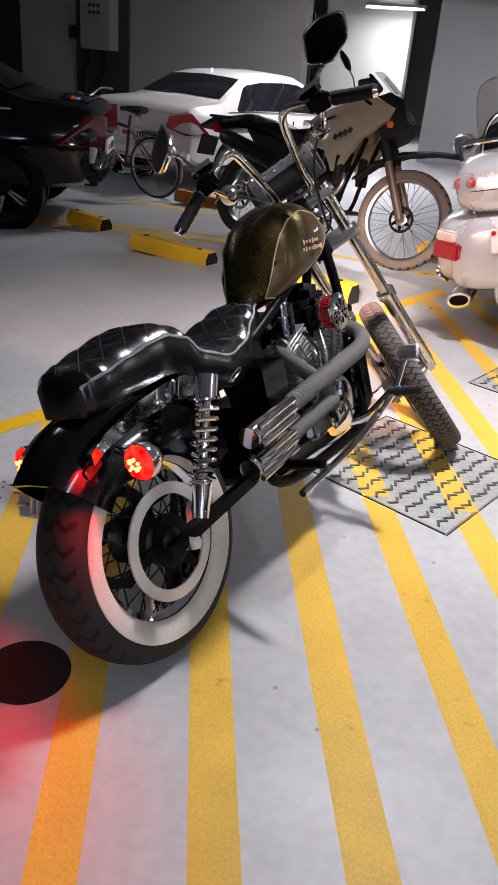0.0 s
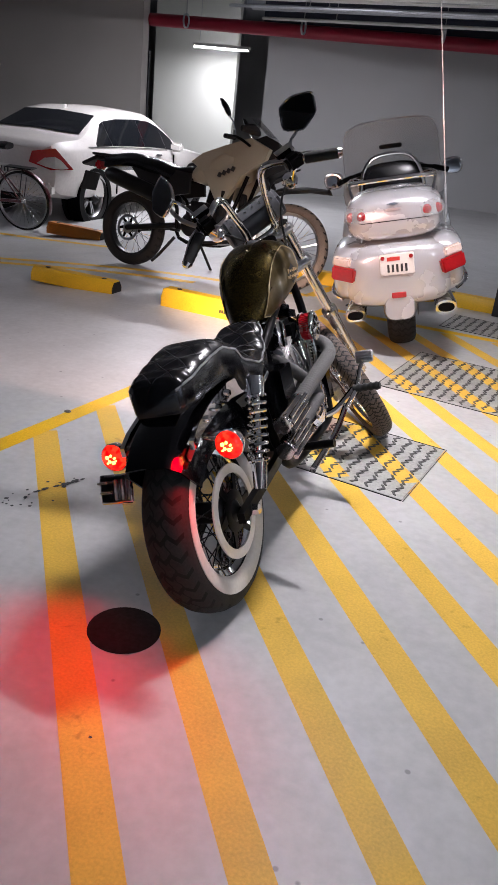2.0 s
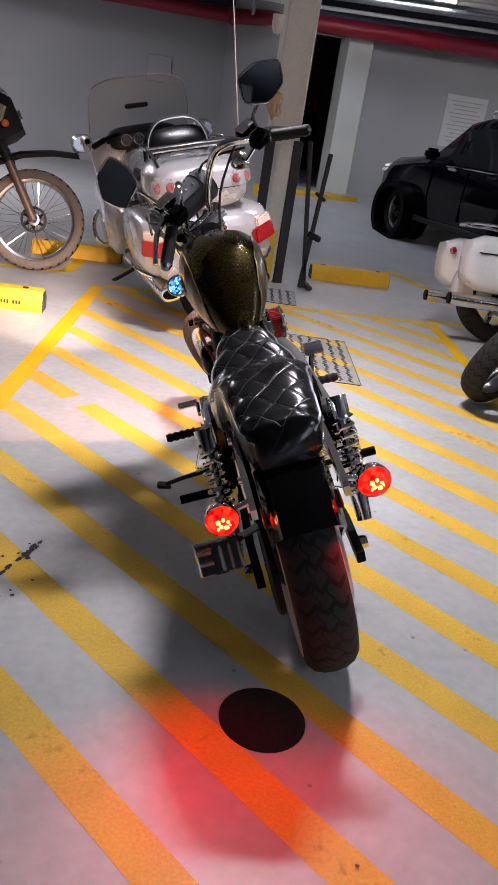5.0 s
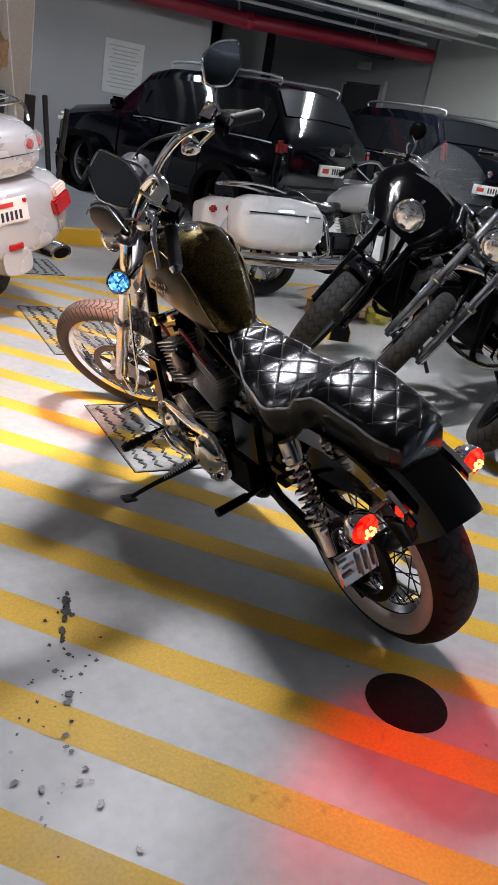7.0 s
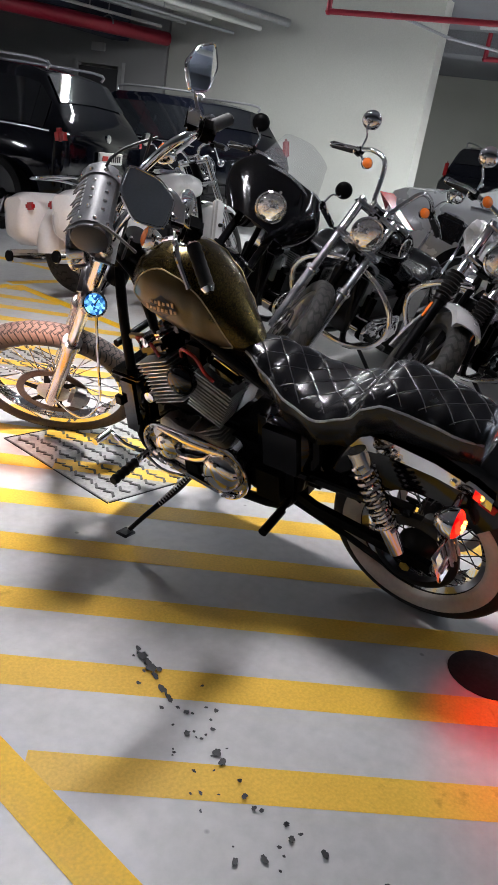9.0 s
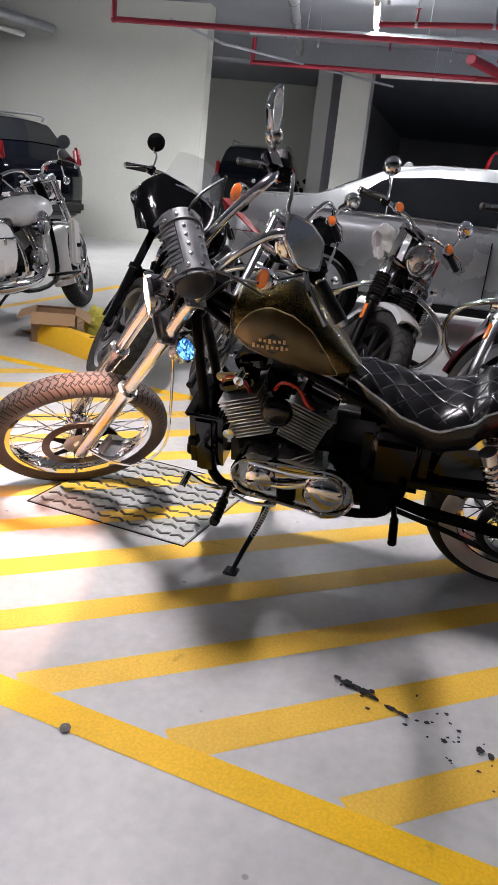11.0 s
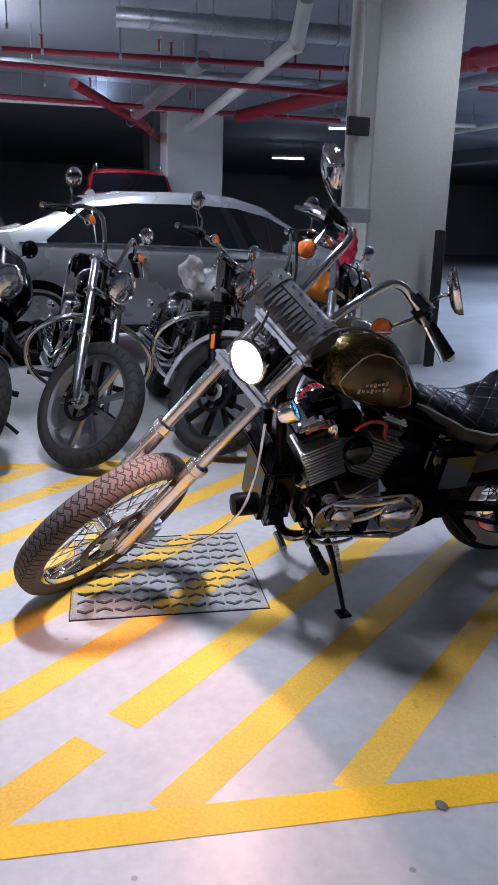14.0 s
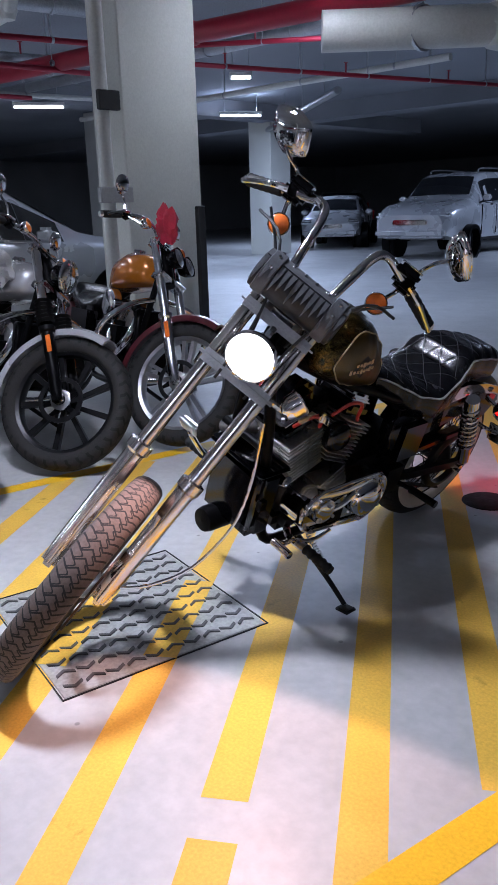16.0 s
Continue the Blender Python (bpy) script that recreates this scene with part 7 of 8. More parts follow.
    part("fuel_tank", blob([(0.60, 0.09, 0.76, 0.86), (0.72, 0.14, 0.74, 0.97), (0.9, 0.16, 0.74, 1.04), (1.02, 0.14, 0.78, 1.05), (1.1, 0.08, 0.82, 1.0)]), BEIGE_PLASTIC, b, sharp=60)
    saddle(b, [(-0.3, 0.90), (0.0, 0.93), (0.25, 0.90), (0.42, 0.86), (0.62, 0.88), (0.7, 0.92)], [(-0.3, 0.10), (0.0, 0.13), (0.3, 0.14), (0.5, 0.11), (0.7, 0.07)], -0.3, 0.7, 0.08, quilt=0, nu=24, nv=14)
    part("rear_rack", Geo().box((0, -0.30, 0.885), (0.22, 0.28, 0.02), 0.006).box((0, -0.48, 0.83), (0.18, 0.18, 0.03), 0.01, rot=rot(24)), BLACK_PLASTIC, b)
    part("tail_lamp", Geo().box((0, -0.42, 0.80), (0.12, 0.05, 0.07), 0.015, seg=2), RED_LENS, b)
    part("plate_holder", Geo().box((0, -0.52, 0.66), (0.2, 0.02, 0.16), 0.006, rot=rot(-14)), BLACK_PLASTIC, b)
    part("engine", Geo().box((0, 0.72, 0.48), (0.22, 0.30, 0.26), 0.04, seg=2).box((0, 0.84, 0.68), (0.16, 0.16, 0.2), 0.02, rot=rot(-12)), DARK_METAL, b)
    part("clutch_cover", Geo().lathe([(0.0, 0.04), (0.07, 0.036), (0.095, 0.015), (0.1, -0.02)], (0.11, 0.66, 0.42), "x", 26, closed=False).lathe([(0.0, 0.035), (0.05, 0.03), (0.065, 0.0)], (0.11, 0.82, 0.45), "x", 22, closed=False), DARK_METAL, b)
    part("skid_plate", Geo().box((0, 0.85, 0.30), (0.24, 0.42, 0.03), 0.01, rot=rot(10)), DARK_METAL, b)
    part("frame_tube", Geo().tube([(0.09, 1.12, 0.85), (0.1, 1.02, 0.55), (0.1, 0.92, 0.31), (0.1, 0.55, 0.3), (0.09, 0.46, 0.6), (0.08, 0.1, 0.8)], 0.016, 8).tube([(-0.09, 1.12, 0.85), (-0.1, 1.02, 0.55), (-0.1, 0.92, 0.31), (-0.1, 0.55, 0.3), (-0.09, 0.46, 0.6), (-0.08, 0.1, 0.8)], 0.016, 8), BLACK_PART, b)
    part("exhaust_pipe", Geo().tube([(0.1, 0.92, 0.66), (0.14, 1.02, 0.55), (0.15, 0.9, 0.42), (0.16, 0.6, 0.44), (0.16, 0.42, 0.56)], 0.02, 10), STEEL, b)
    part("muffler", Geo().tube([(0.17, 0.42, 0.57), (0.18, 0.34, 0.61), (0.185, -0.1, 0.72), (0.18, -0.16, 0.735)], [0.04, 0.065, 0.065, 0.045], 18), DARK_METAL, b, "dull grey muffler with a heat shield")
    part("front_mudguard", Geo(fm).rings([[(x, y, zz + h) for x, h in ((-w, 0), (-w * 0.6, 0.025), (0, 0.035), (w * 0.6, 0.025), (w, 0), (w * 0.6, 0.01), (0, 0.02), (-w * 0.6, 0.01))] for y, zz, w in ((-0.28, -0.36, 0.05), (-0.1, -0.31, 0.075), (0.12, -0.32, 0.085), (0.32, -0.38, 0.08), (0.48, -0.46, 0.06))]), BLACK_PLASTIC, b, "high black front mudguard")
    part("nose_fairing", Geo(fm).rings([[(x, y, zz) for x, zz in ((-w, z0), (-w * 0.9, (z0 + z1) / 2), (-w * 0.5, z1), (w * 0.5, z1), (w * 0.9, (z0 + z1) / 2), (w, z0))] for y, w, z0, z1 in ((0.02, 0.15, -0.2, 0.12), (0.12, 0.13, -0.2, 0.12), (0.2, 0.09, -0.18, 0.04))]), BLACK_PLASTIC, b)
    part("headlamp", Geo(fm).box((0, 0.19, -0.08), (0.16, 0.06, 0.12), 0.03, seg=3), LAMP_GLASS, b)

    def pane(u, v):
        a = (u - 0.5) * 1.6
        return (math.sin(a) * 0.16 * (1 - 0.2 * v), 0.05 + math.cos(a) * 0.14 - 0.1 * v, 0.08 + 0.2 * v)
    part("windscreen", Geo(fm).grid(pane, 12, 8), SMOKE, b, "small smoked windscreen", sharp=80)
    part("side_stand", Geo().tube([(-0.12, 0.6, 0.3), (-0.2, 0.62, 0.2), (-0.3, 0.66, 0.05)], 0.012, 8), DARK_METAL, b)
    part("centre_stand", Geo().tube([(0.12, 0.52, 0.3), (0.15, 0.4, 0.14), (0.16, 0.34, 0.08)], 0.014, 8), DARK_METAL, b)
    return b


trail_bike()


# ---- maroon bicycle ----
def bicycle():
    x, y = -4.95, 6.0
    m = pose(x, y, ground_z(x, y)) @ Matrix.Rotation(radians(97), 4, "Z") @ Matrix.Rotation(radians(-6), 4, "Y")
    b = thing("bicycle", m, "maroon bicycle standing behind the cars", "bicycle")
    for n, yy in (("rear_wheel", 0.0), ("front_wheel", 1.0)):
        wheel(b, n, pose(0, yy, 0.33), 0.33, 0.04, 0.3, "spoke", RUBBER, STEEL, n_spokes=28, hub=0.02)
    part("frame", Geo().tube([(0, 0.40, 0.30), (0, 0.30, 0.85)], 0.018, 10).cyl((0, 0.40, 0.30), (0, 0.86, 0.78), 0.02, n=10).cyl((0, 0.32, 0.72), (0, 0.86, 0.82), 0.017, n=10).cyl((0.05, 0.0, 0.33), (0.02, 0.40, 0.30), 0.011, n=8).cyl((0.05, 0.0, 0.33), (0.01, 0.32, 0.72), 0.01, n=8).cyl((-0.05, 0.0, 0.33), (-0.02, 0.40, 0.30), 0.011, n=8).cyl((-0.05, 0.0, 0.33), (-0.01, 0.32, 0.72), 0.01, n=8).cyl((0, 0.88, 0.72), (0, 0.84, 0.95), 0.02, n=10), MAROON, b)
    part("fork", Geo().cyl((0.05, 1.0, 0.33), (0.03, 0.88, 0.74), 0.012, n=8).cyl((-0.05, 1.0, 0.33), (-0.03, 0.88, 0.74), 0.012, n=8), MAROON, b)
    part("saddle", blob([(0.12, 0.09, 0.88, 0.94), (0.2, 0.1, 0.88, 0.95), (0.32, 0.05, 0.89, 0.945), (0.42, 0.025, 0.89, 0.93)]), LEATHER, b)
    part("handlebar", Geo().tube([(-0.28, 0.72, 1.05), (-0.2, 0.82, 1.06), (-0.05, 0.85, 1.0), (0.05, 0.85, 1.0), (0.2, 0.82, 1.06), (0.28, 0.72, 1.05)], 0.012, 8), STEEL, b)
    part("carrier", Geo().box((0, 0.0, 0.70), (0.13, 0.34, 0.012), 0.004).cyl((0.06, 0.02, 0.34), (0.06, -0.05, 0.70), 0.006, n=6).cyl((-0.06, 0.02, 0.34), (-0.06, -0.05, 0.70), 0.006, n=6), DARK_METAL, b)
    part("mudguard", Geo().lathe([(0.345, -0.03), (0.355, 0), (0.345, 0.03), (0.343, 0.028), (0.35, 0), (0.343, -0.028)], (0, 0, 0.33), "x", 20, arc=(40, 200)), MAROON, b)
    part("crank", Geo().lathe([(0.03, -0.004), (0.09, -0.004), (0.09, 0.004), (0.03, 0.004)], (0.05, 0.40, 0.30), "x", 24).cyl((0.06, 0.40, 0.30), (0.06, 0.52, 0.2), 0.009, n=8).box((0.11, 0.53, 0.2), (0.09, 0.06, 0.02), 0.004), STEEL, b)
    return b


bicycle()


# ---- parked cars ----
def car(name, label, m, paint, kind="sedan", length=4.55, width=1.76, height=1.43, group="parked cars", trim=CHROME, glass=CAR_GLASS, lamp=RED_LENS, roof=None):
    """A car along +y, its tail at y = 0."""
    b = thing(name, m, label, "car", group)
    L, w, h = length, width / 2, height
    # stations: y, half width, floor, shoulder, top, half width of top
    if kind == "sedan":
        st = [(0.0, 0.80, 0.42, 0.62, 0.66, 0.74), (0.012, 0.92, 0.30, 0.64, 0.70, 0.84), (0.03, 0.96, 0.26, 0.66, 0.725, 0.86), (0.13, 0.99, 0.22, 0.68, 0.745, 0.84), (0.16, 0.99, 0.22, 0.68, 0.76, 0.80), (0.29, 1.0, 0.20, 0.67, 0.955, 0.66), (0.36, 1.0, 0.19, 0.665, 0.99, 0.655), (0.48, 1.0, 0.19, 0.655, 1.0, 0.65), (0.56, 1.0, 0.19, 0.645, 0.985, 0.65), (0.62, 1.0, 0.19, 0.635, 0.93, 0.665), (0.74, 0.99, 0.20, 0.62, 0.69, 0.80), (0.78, 0.98, 0.20, 0.61, 0.66, 0.80), (0.92, 0.95, 0.22, 0.56, 0.60, 0.78), (0.98, 0.88, 0.26, 0.48, 0.53, 0.74), (1.0, 0.76, 0.34, 0.44, 0.47, 0.66)]
        side = (4, 9)
        rear, front = (4, 5), (9, 10)
    else:
        st = [(0.0, 0.84, 0.34, 0.56, 0.60, 0.78), (0.01, 0.94, 0.26, 0.60, 0.66, 0.84), (0.03, 0.97, 0.22, 0.62, 0.72, 0.82), (0.05, 0.985, 0.21, 0.62, 0.78, 0.78), (0.11, 1.0, 0.20, 0.62, 0.965, 0.70), (0.16, 1.0, 0.19, 0.62, 0.99, 0.70), (0.34, 1.0, 0.19, 0.615, 1.0, 0.70), (0.52, 1.0, 0.19, 0.61, 0.985, 0.69), (0.60, 1.0, 0.19, 0.605, 0.945, 0.69), (0.71, 0.99, 0.20, 0.60, 0.69, 0.80), (0.76, 0.98, 0.20, 0.60, 0.66, 0.80), (0.92, 0.95, 0.22, 0.56, 0.61, 0.78), (0.98, 0.88, 0.24, 0.50, 0.55, 0.74), (1.0, 0.78, 0.30, 0.45, 0.50, 0.68)]
        side = (3, 8)
        rear, front = (3, 4), (8, 9)

    def ring(s):
        y, kw, zf, zs, zt, kt = s
        W, t = w * kw, w * kt
        zf, zs, zt = zf * h, zs * h, zt * h
        half = [(0.0, zf), (W * 0.8, zf), (W * 0.97, zf + 0.05), (W * 1.0, zf + (zs - zf) * 0.45), (W * 0.985, zs - 0.05), (W * 0.95, zs), (t + (W * 0.95 - t) * 0.12, zs + (zt - zs) * 0.86), (t * 0.94, zs + (zt - zs) * 0.965), (t * 0.6, zt), (0.0, zt + 0.012)]
        return [(x, y * L, z) for x, z in half] + [(-x, y * L, z) for x, z in half[-2:0:-1]]
    rings = [ring(s) for s in st]
    body = part("body", Geo().rings(rings), paint, b, sharp=32)
    n = len(rings[0])

    def quad(i0, i1, a, c, u, v, out):
        p = [Vector(rings[i0][a]), Vector(rings[i0][c]), Vector(rings[i1][a]), Vector(rings[i1][c])]
        q = p[0].lerp(p[1], v).lerp(p[2].lerp(p[3], v), u)
        return q + out
    # side windows, in panes between pillars
    for s in (-1, 1):
        a, c = (5, 6) if s > 0 else (n - 5, n - 6)
        lo, hi = side
        for k0, k1, u0, u1 in ((lo, lo + 1, 0.35, 0.985), (lo + 1, lo + 3, 0.0, 0.99), (lo + 3, hi, 0.0, 0.985), (hi, hi + 1, 0.0, 0.62)):
            g = Geo()
            pts = []
            for j in range(2):
                row = []
                for i in range(k0, k1 + 1):
                    u = u0 if i == k0 else (u1 if i == k1 else None)
                    if i == k0:
                        q = quad(i, i + 1, a, c, u0, 0.08 if not j else 0.9, Vector((s * 0.006, 0, 0)))
                    elif i == k1:
                        q = quad(i - 1, i, a, c, u1, 0.08 if not j else 0.9, Vector((s * 0.006, 0, 0)))
                    else:
                        q = quad(i, i + 1, a, c, 0.0, 0.08 if not j else 0.9, Vector((s * 0.006, 0, 0)))
                    row.append(q)
                pts.append(row)
            k = len(pts[0])
            g.add(pts[0] + pts[1], [(i, i + 1, k + i + 1, k + i) for i in range(k - 1)])
            part("side_window", g, glass, body)
        # handles, mirror, sill
        for yy in (0.36, 0.55):
            part("door_handle", Geo().box((s * w * 1.0, yy * L, 0.60 * h), (0.03, 0.17, 0.03), 0.01, seg=2), trim if trim is CHROME else paint, body)
        part("door_mirror", Geo().box((s * (w + 0.07), 0.645 * L, 0.68 * h), (0.2, 0.1, 0.13), 0.035, seg=3), paint, body)
        part("sill", Geo().box((s * w * 0.985, 0.5 * L, 0.2 * h), (0.03, L * 0.42, 0.07), 0.012), BLACK_PLASTIC, body)
        part("window_trim", Geo().tube([quad(i, min(i + 1, len(st) - 1), a, c, 0.0, 0.03, Vector((s * 0.008, 0, 0))) for i in range(lo, hi + 1)], 0.009, 6, smooth=0), trim, body)
        for yy in (0.30, 0.475, 0.655):
            part("door_gap", Geo().rings([[(s * (w * 1.003 + dx), yy * L + dy, zz) for dx, dy in ((-0.02, -0.004), (0.0015, -0.004), (0.0015, 0.004), (-0.02, 0.004))] for zz in (0.26 * h, 0.6 * h)]), BLACK_PART, body)
        for yy in (0.185, 0.805):
            cx = s * (w - 0.11)
            wl = wheel(b, "wheel", pose(cx, yy * L, 0.325), 0.325, 0.21, 0.225, "cast5", RUBBER, ALU, hub=0.06)
            part("wheel_arch", Geo().lathe([(0.30, -0.16), (0.375, -0.16), (0.375, 0.016), (0.30, 0.016)], (s * (w * 0.985) - s * 0.0, yy * L, 0.335), "x", 36), BLACK_PART, body)
            part("wheel_well", Geo().cyl((s * (w - 0.28), yy * L, 0.335), (s * (w - 0.225), yy * L, 0.335), 0.36, n=28), BLACK_PART, body)
        # lamps
        zc = 0.585 if kind == "sedan" else 0.68
        i0 = 1
        if kind == "sedan":
            tri = [(s * w * 0.99, 0.36, 0.50 * h), (s * w * 0.99, 0.30, 0.53 * h), (s * w * 0.955, 0.03, 0.675 * h), (s * w * 0.60, -0.005, 0.635 * h), (s * w * 0.55, -0.012, 0.545 * h), (s * w * 0.90, 0.0, 0.50 * h)]
            part("tail_lamp", Geo().rings([[Vector(p) + Vector((s * 0.022, -0.05, 0.004)) for p in tri], [Vector(p) + Vector((-s * 0.06, 0.05, 0)) for p in tri]]), lamp, body)
        else:
            part("tail_lamp", Geo().box((s * w * 0.84, 0.09, 0.60 * h if name == "black_suv" or roof else 0.72 * h), (0.24 if name == "black_suv" or roof else 0.07, 0.12, 0.10 * h if name == "black_suv" or roof else 0.17 * h), 0.04, seg=3, rot=rot(-12)), lamp, body)
        part("headlamp", Geo().box((s * w * 0.72, 0.965 * L, 0.50 * h), (0.34, 0.26, 0.14), 0.05, seg=3, rot=rot(-12, 0, -22 * s)), LAMP_GLASS, body)
        if kind != "sedan" and not roof:
            part("roof_rail", Geo().tube([(s * w * 0.60, 0.12 * L, 0.975 * h), (s * w * 0.60, 0.15 * L, 1.025 * h), (s * w * 0.60, 0.5 * L, 1.025 * h), (s * w * 0.60, 0.54 * L, 0.98 * h)], 0.016, 8), GALV, body)
    # front and rear glass
    for (i, k), name2, lo_, hi_ in ((rear, "rear_window", 0.1, 0.92), (front, "windscreen", 0.06, 0.9)):
        g = Geo()
        cols = [7, 8, 9, n - 8, n - 7]
        rowa = [Vector(rings[i][c]).lerp(Vector(rings[k][c]), lo_) for c in cols]
        rowb = [Vector(rings[i][c]).lerp(Vector(rings[k][c]), hi_) for c in cols]
        d = Vector((0, -0.008 if name2 == "rear_window" else 0.008, 0.008))
        g.add([p + d for p in rowa] + [p + d for p in rowb], [(j, j + 1, 6 + j, 5 + j) for j in range(4)])
        part(name2, g, glass, body)
    part("rear_bumper", Geo().box((0, 0.03, 0.33 * h), (width * 0.9, 0.16, 0.18), 0.05, seg=3), paint if kind == "sedan" else BLACK_PLASTIC, body)
    part("front_bumper", Geo().box((0, L - 0.05, 0.30 * h), (width * 0.86, 0.2, 0.2), 0.06, seg=3), paint, body)
    part("grille", Geo().box((0, L - 0.005, 0.42 * h), (width * 0.42, 0.06, 0.11), 0.02, seg=2), trim, body)
    pl = part("number_plate", Geo().box((0, -0.035, (0.46 if kind == "sedan" else 0.50) * h), (0.5, 0.03, 0.12), 0.008), PLATE_WHITE, body, "white number plate with dark bars")
    z = (0.46 if kind == "sedan" else 0.50) * h
    part("plate_bar", Geo().box((-0.14, -0.052, z), (0.12, 0.004, 0.05)), RED_INK, pl)
    for i in range(5):
        part("plate_bar", Geo().box((0.0 + 0.045 * i, -0.052, z), (0.024, 0.004, 0.065)), INK, pl)
    part("boot_badge", Geo().lathe([(0.0, -0.012), (0.04, -0.01), (0.045, 0.0)], (0, 0.0 if kind == "sedan" else 0.005, (0.60 if kind == "sedan" else 0.62) * h), "y", 20, closed=False), CHROME, body)
    if roof:
        # fabric top over the roof and the rear quarter
        def shell(r, a):
            up = [Vector((x * 1.02, y, z + 0.014)) for x, y, z in r[a:n - a + 1]]
            return up + [Vector((x * 0.93, y, z - 0.03)) for x, y, z in reversed(r[a:n - a + 1])]
        mid = [tuple(Vector(p).lerp(Vector(q), 0.5)) for p, q in zip(rings[5], rings[6])]
        part("roof", Geo().rings([shell(r, 7) for r in [mid] + rings[6:9]]), roof, body, "matt black roof")
        part("soft_top", Geo().rings([shell(r, 5) for r in rings[3:6] + [mid]]), roof, body, "matt black fabric rear top")
    if kind == "sedan":
        part("aerial_fin", Geo().box((0, 0.31 * L, h * 0.985), (0.03, 0.12, 0.06), 0.012, taper=0.4), paint, body)
    return b


def stand_at(x, y, fx, fy, z=None):
    return pose(x, y, ground_z(x, y) if z is None else z, 0, 0, math.degrees(math.atan2(-fx, fy)))


car("white_sedan", "dusty white sedan parked against the wall", stand_at(-5.72, 6.55, 0.03, 1.0, -0.29), CAR_WHITE, "sedan", 4.5, 1.73, 1.40)
car("black_sedan", "shiny black sedan beside the maroon bicycle", stand_at(-4.55, 4.75, -0.8, -0.6, -0.22), CAR_BLACK, "sedan", 4.3, 1.76, 1.42, lamp=DARK_RED_LENS)
car("silver_sedan", "clean silver sedan with dark windows", stand_at(5.2, 2.45, 0.03, -1.0), CAR_SILVER, "sedan", 4.85, 1.84, 1.47)
car("black_suv", "glossy black sport utility car with roof rails", stand_at(4.5, 5.75, -0.25, 0.968), CAR_BLACK, "suv", 3.8, 1.82, 1.60)
car("dark_red_suv", "dark family car with tall red tail lamps", stand_at(7.3, 5.75, 0.2, 0.98), CAR_BLACK, "suv", 4.5, 1.8, 1.66, lamp=DARK_RED_LENS)
car("red_offroader", "tall red off-road car parked deep in the hall", stand_at(11.6, -0.62, 1.0, -0.1), RED_PAINT, "suv", 4.2, 1.9, 2.12)
car("black_van", "black box-shaped car in the dim recess", stand_at(13.6, 4.5, 1.0, 0.15), CAR_BLACK, "suv", 4.5, 1.85, 1.85)
car("dark_car", "black car beyond the dark doorway", stand_at(1.95, 13.6, 0.0, 1.0), CAR_BLACK, "suv", 4.4, 1.8, 1.6)
car("silver_suv", "large silver sport utility car in the dim hall", stand_at(9.38, -16.25, -0.174, 0.985), CAR_SILVER, "suv", 4.8, 1.9, 1.85)
car("grey_hatchback", "pale grey hatchback in the dim hall", stand_at(15.58, -17.74, -0.554, 0.833), CAR_SILVER, "sedan", 4.3, 1.76, 1.45)
car("dark_car", "dark car standing deep in the hall", stand_at(18.5, -21.2, -0.513, 0.859), CAR_BLACK, "suv", 4.4, 1.8, 1.6)
car("dark_car", "dark car standing deep in the hall", stand_at(14.9, -22.3, -0.448, 0.894), CAR_BLACK, "suv", 4.4, 1.8, 1.6)


# ---- fittings of the garage ----
def wheel_stop(at, turn, length, mat, label, text=False, h=0.105, d=0.14):
    th = thing("wheel_stop", pose(at[0], at[1], ground_z(*at), 0, 0, turn), label, "wheel stop", "wheel stops")
    k = length / 2
    prof = [(-d / 2, 0), (d / 2, 0), (d / 2, h * 0.55), (d * 0.3, h), (-d * 0.3, h), (-d / 2, h * 0.55)]
    rings = [[(x, u, v * s) for u, v in prof] for x, s in ((-k, 0.93), (-k + 0.012, 1.0), (0, 1.0), (k - 0.012, 1.0), (k, 0.93))]
    body = part("block", Geo().rings(rings), mat, th)
    for s in (-1, 1):
        part("fixing", Geo().cyl((s * k * 0.7, 0, h), (s * k * 0.7, 0, h + 0.004), 0.018, n=12), DARK_METAL, th)
        part("end_plate", Geo().rings([[(s * (k + o), u * 0.9, v * 0.9 + 0.003) for u, v in prof] for o in (0.0, 0.004)]), BLACK_PLASTIC if not text else DARK_METAL, th)
    if text:
        for i in range(8):
            if i != 4:
                part("mark", Geo().box((0.11 + i * 0.017, -d / 2 - 0.001, h * 0.40), (0.010, 0.003, 0.022)), INK, th)
    return th


wheel_stop((-2.57, 3.32), -2.5, 0.72, STOP_YELLOW, "bright yellow concrete wheel stop on the floor")
wheel_stop((-1.40, 3.19), -4, 0.72, STOP_YELLOW, "yellow wheel stop with small dark lettering, glaring in the headlamp", True, h=0.125)
wheel_stop((1.38, 5.10), -3, 0.70, STOP_YELLOW, "bright yellow concrete wheel stop on the floor", h=0.125)
wheel_stop((2.05, 2.72), 62, 0.62, STOP_YELLOW, "yellow wheel stop with small dark lettering among the bikes", True, h=0.13)
wheel_stop((-4.10, 5.75), -6, 0.72, STOP_ORANGE, "dirty orange wheel stop behind the white sedan", h=0.12)
wheel_stop((-4.0, 3.95), -8, 0.46, STOP_YELLOW, "yellow wheel stop beside the black sedan", h=0.12)
wheel_stop((-0.95, 4.85), -4, 0.7, STOP_YELLOW, "yellow wheel stop behind the trail bike")
wheel_stop((0.28, 4.9), -4, 0.62, STOP_YELLOW, "yellow wheel stop beside the silver tourer")


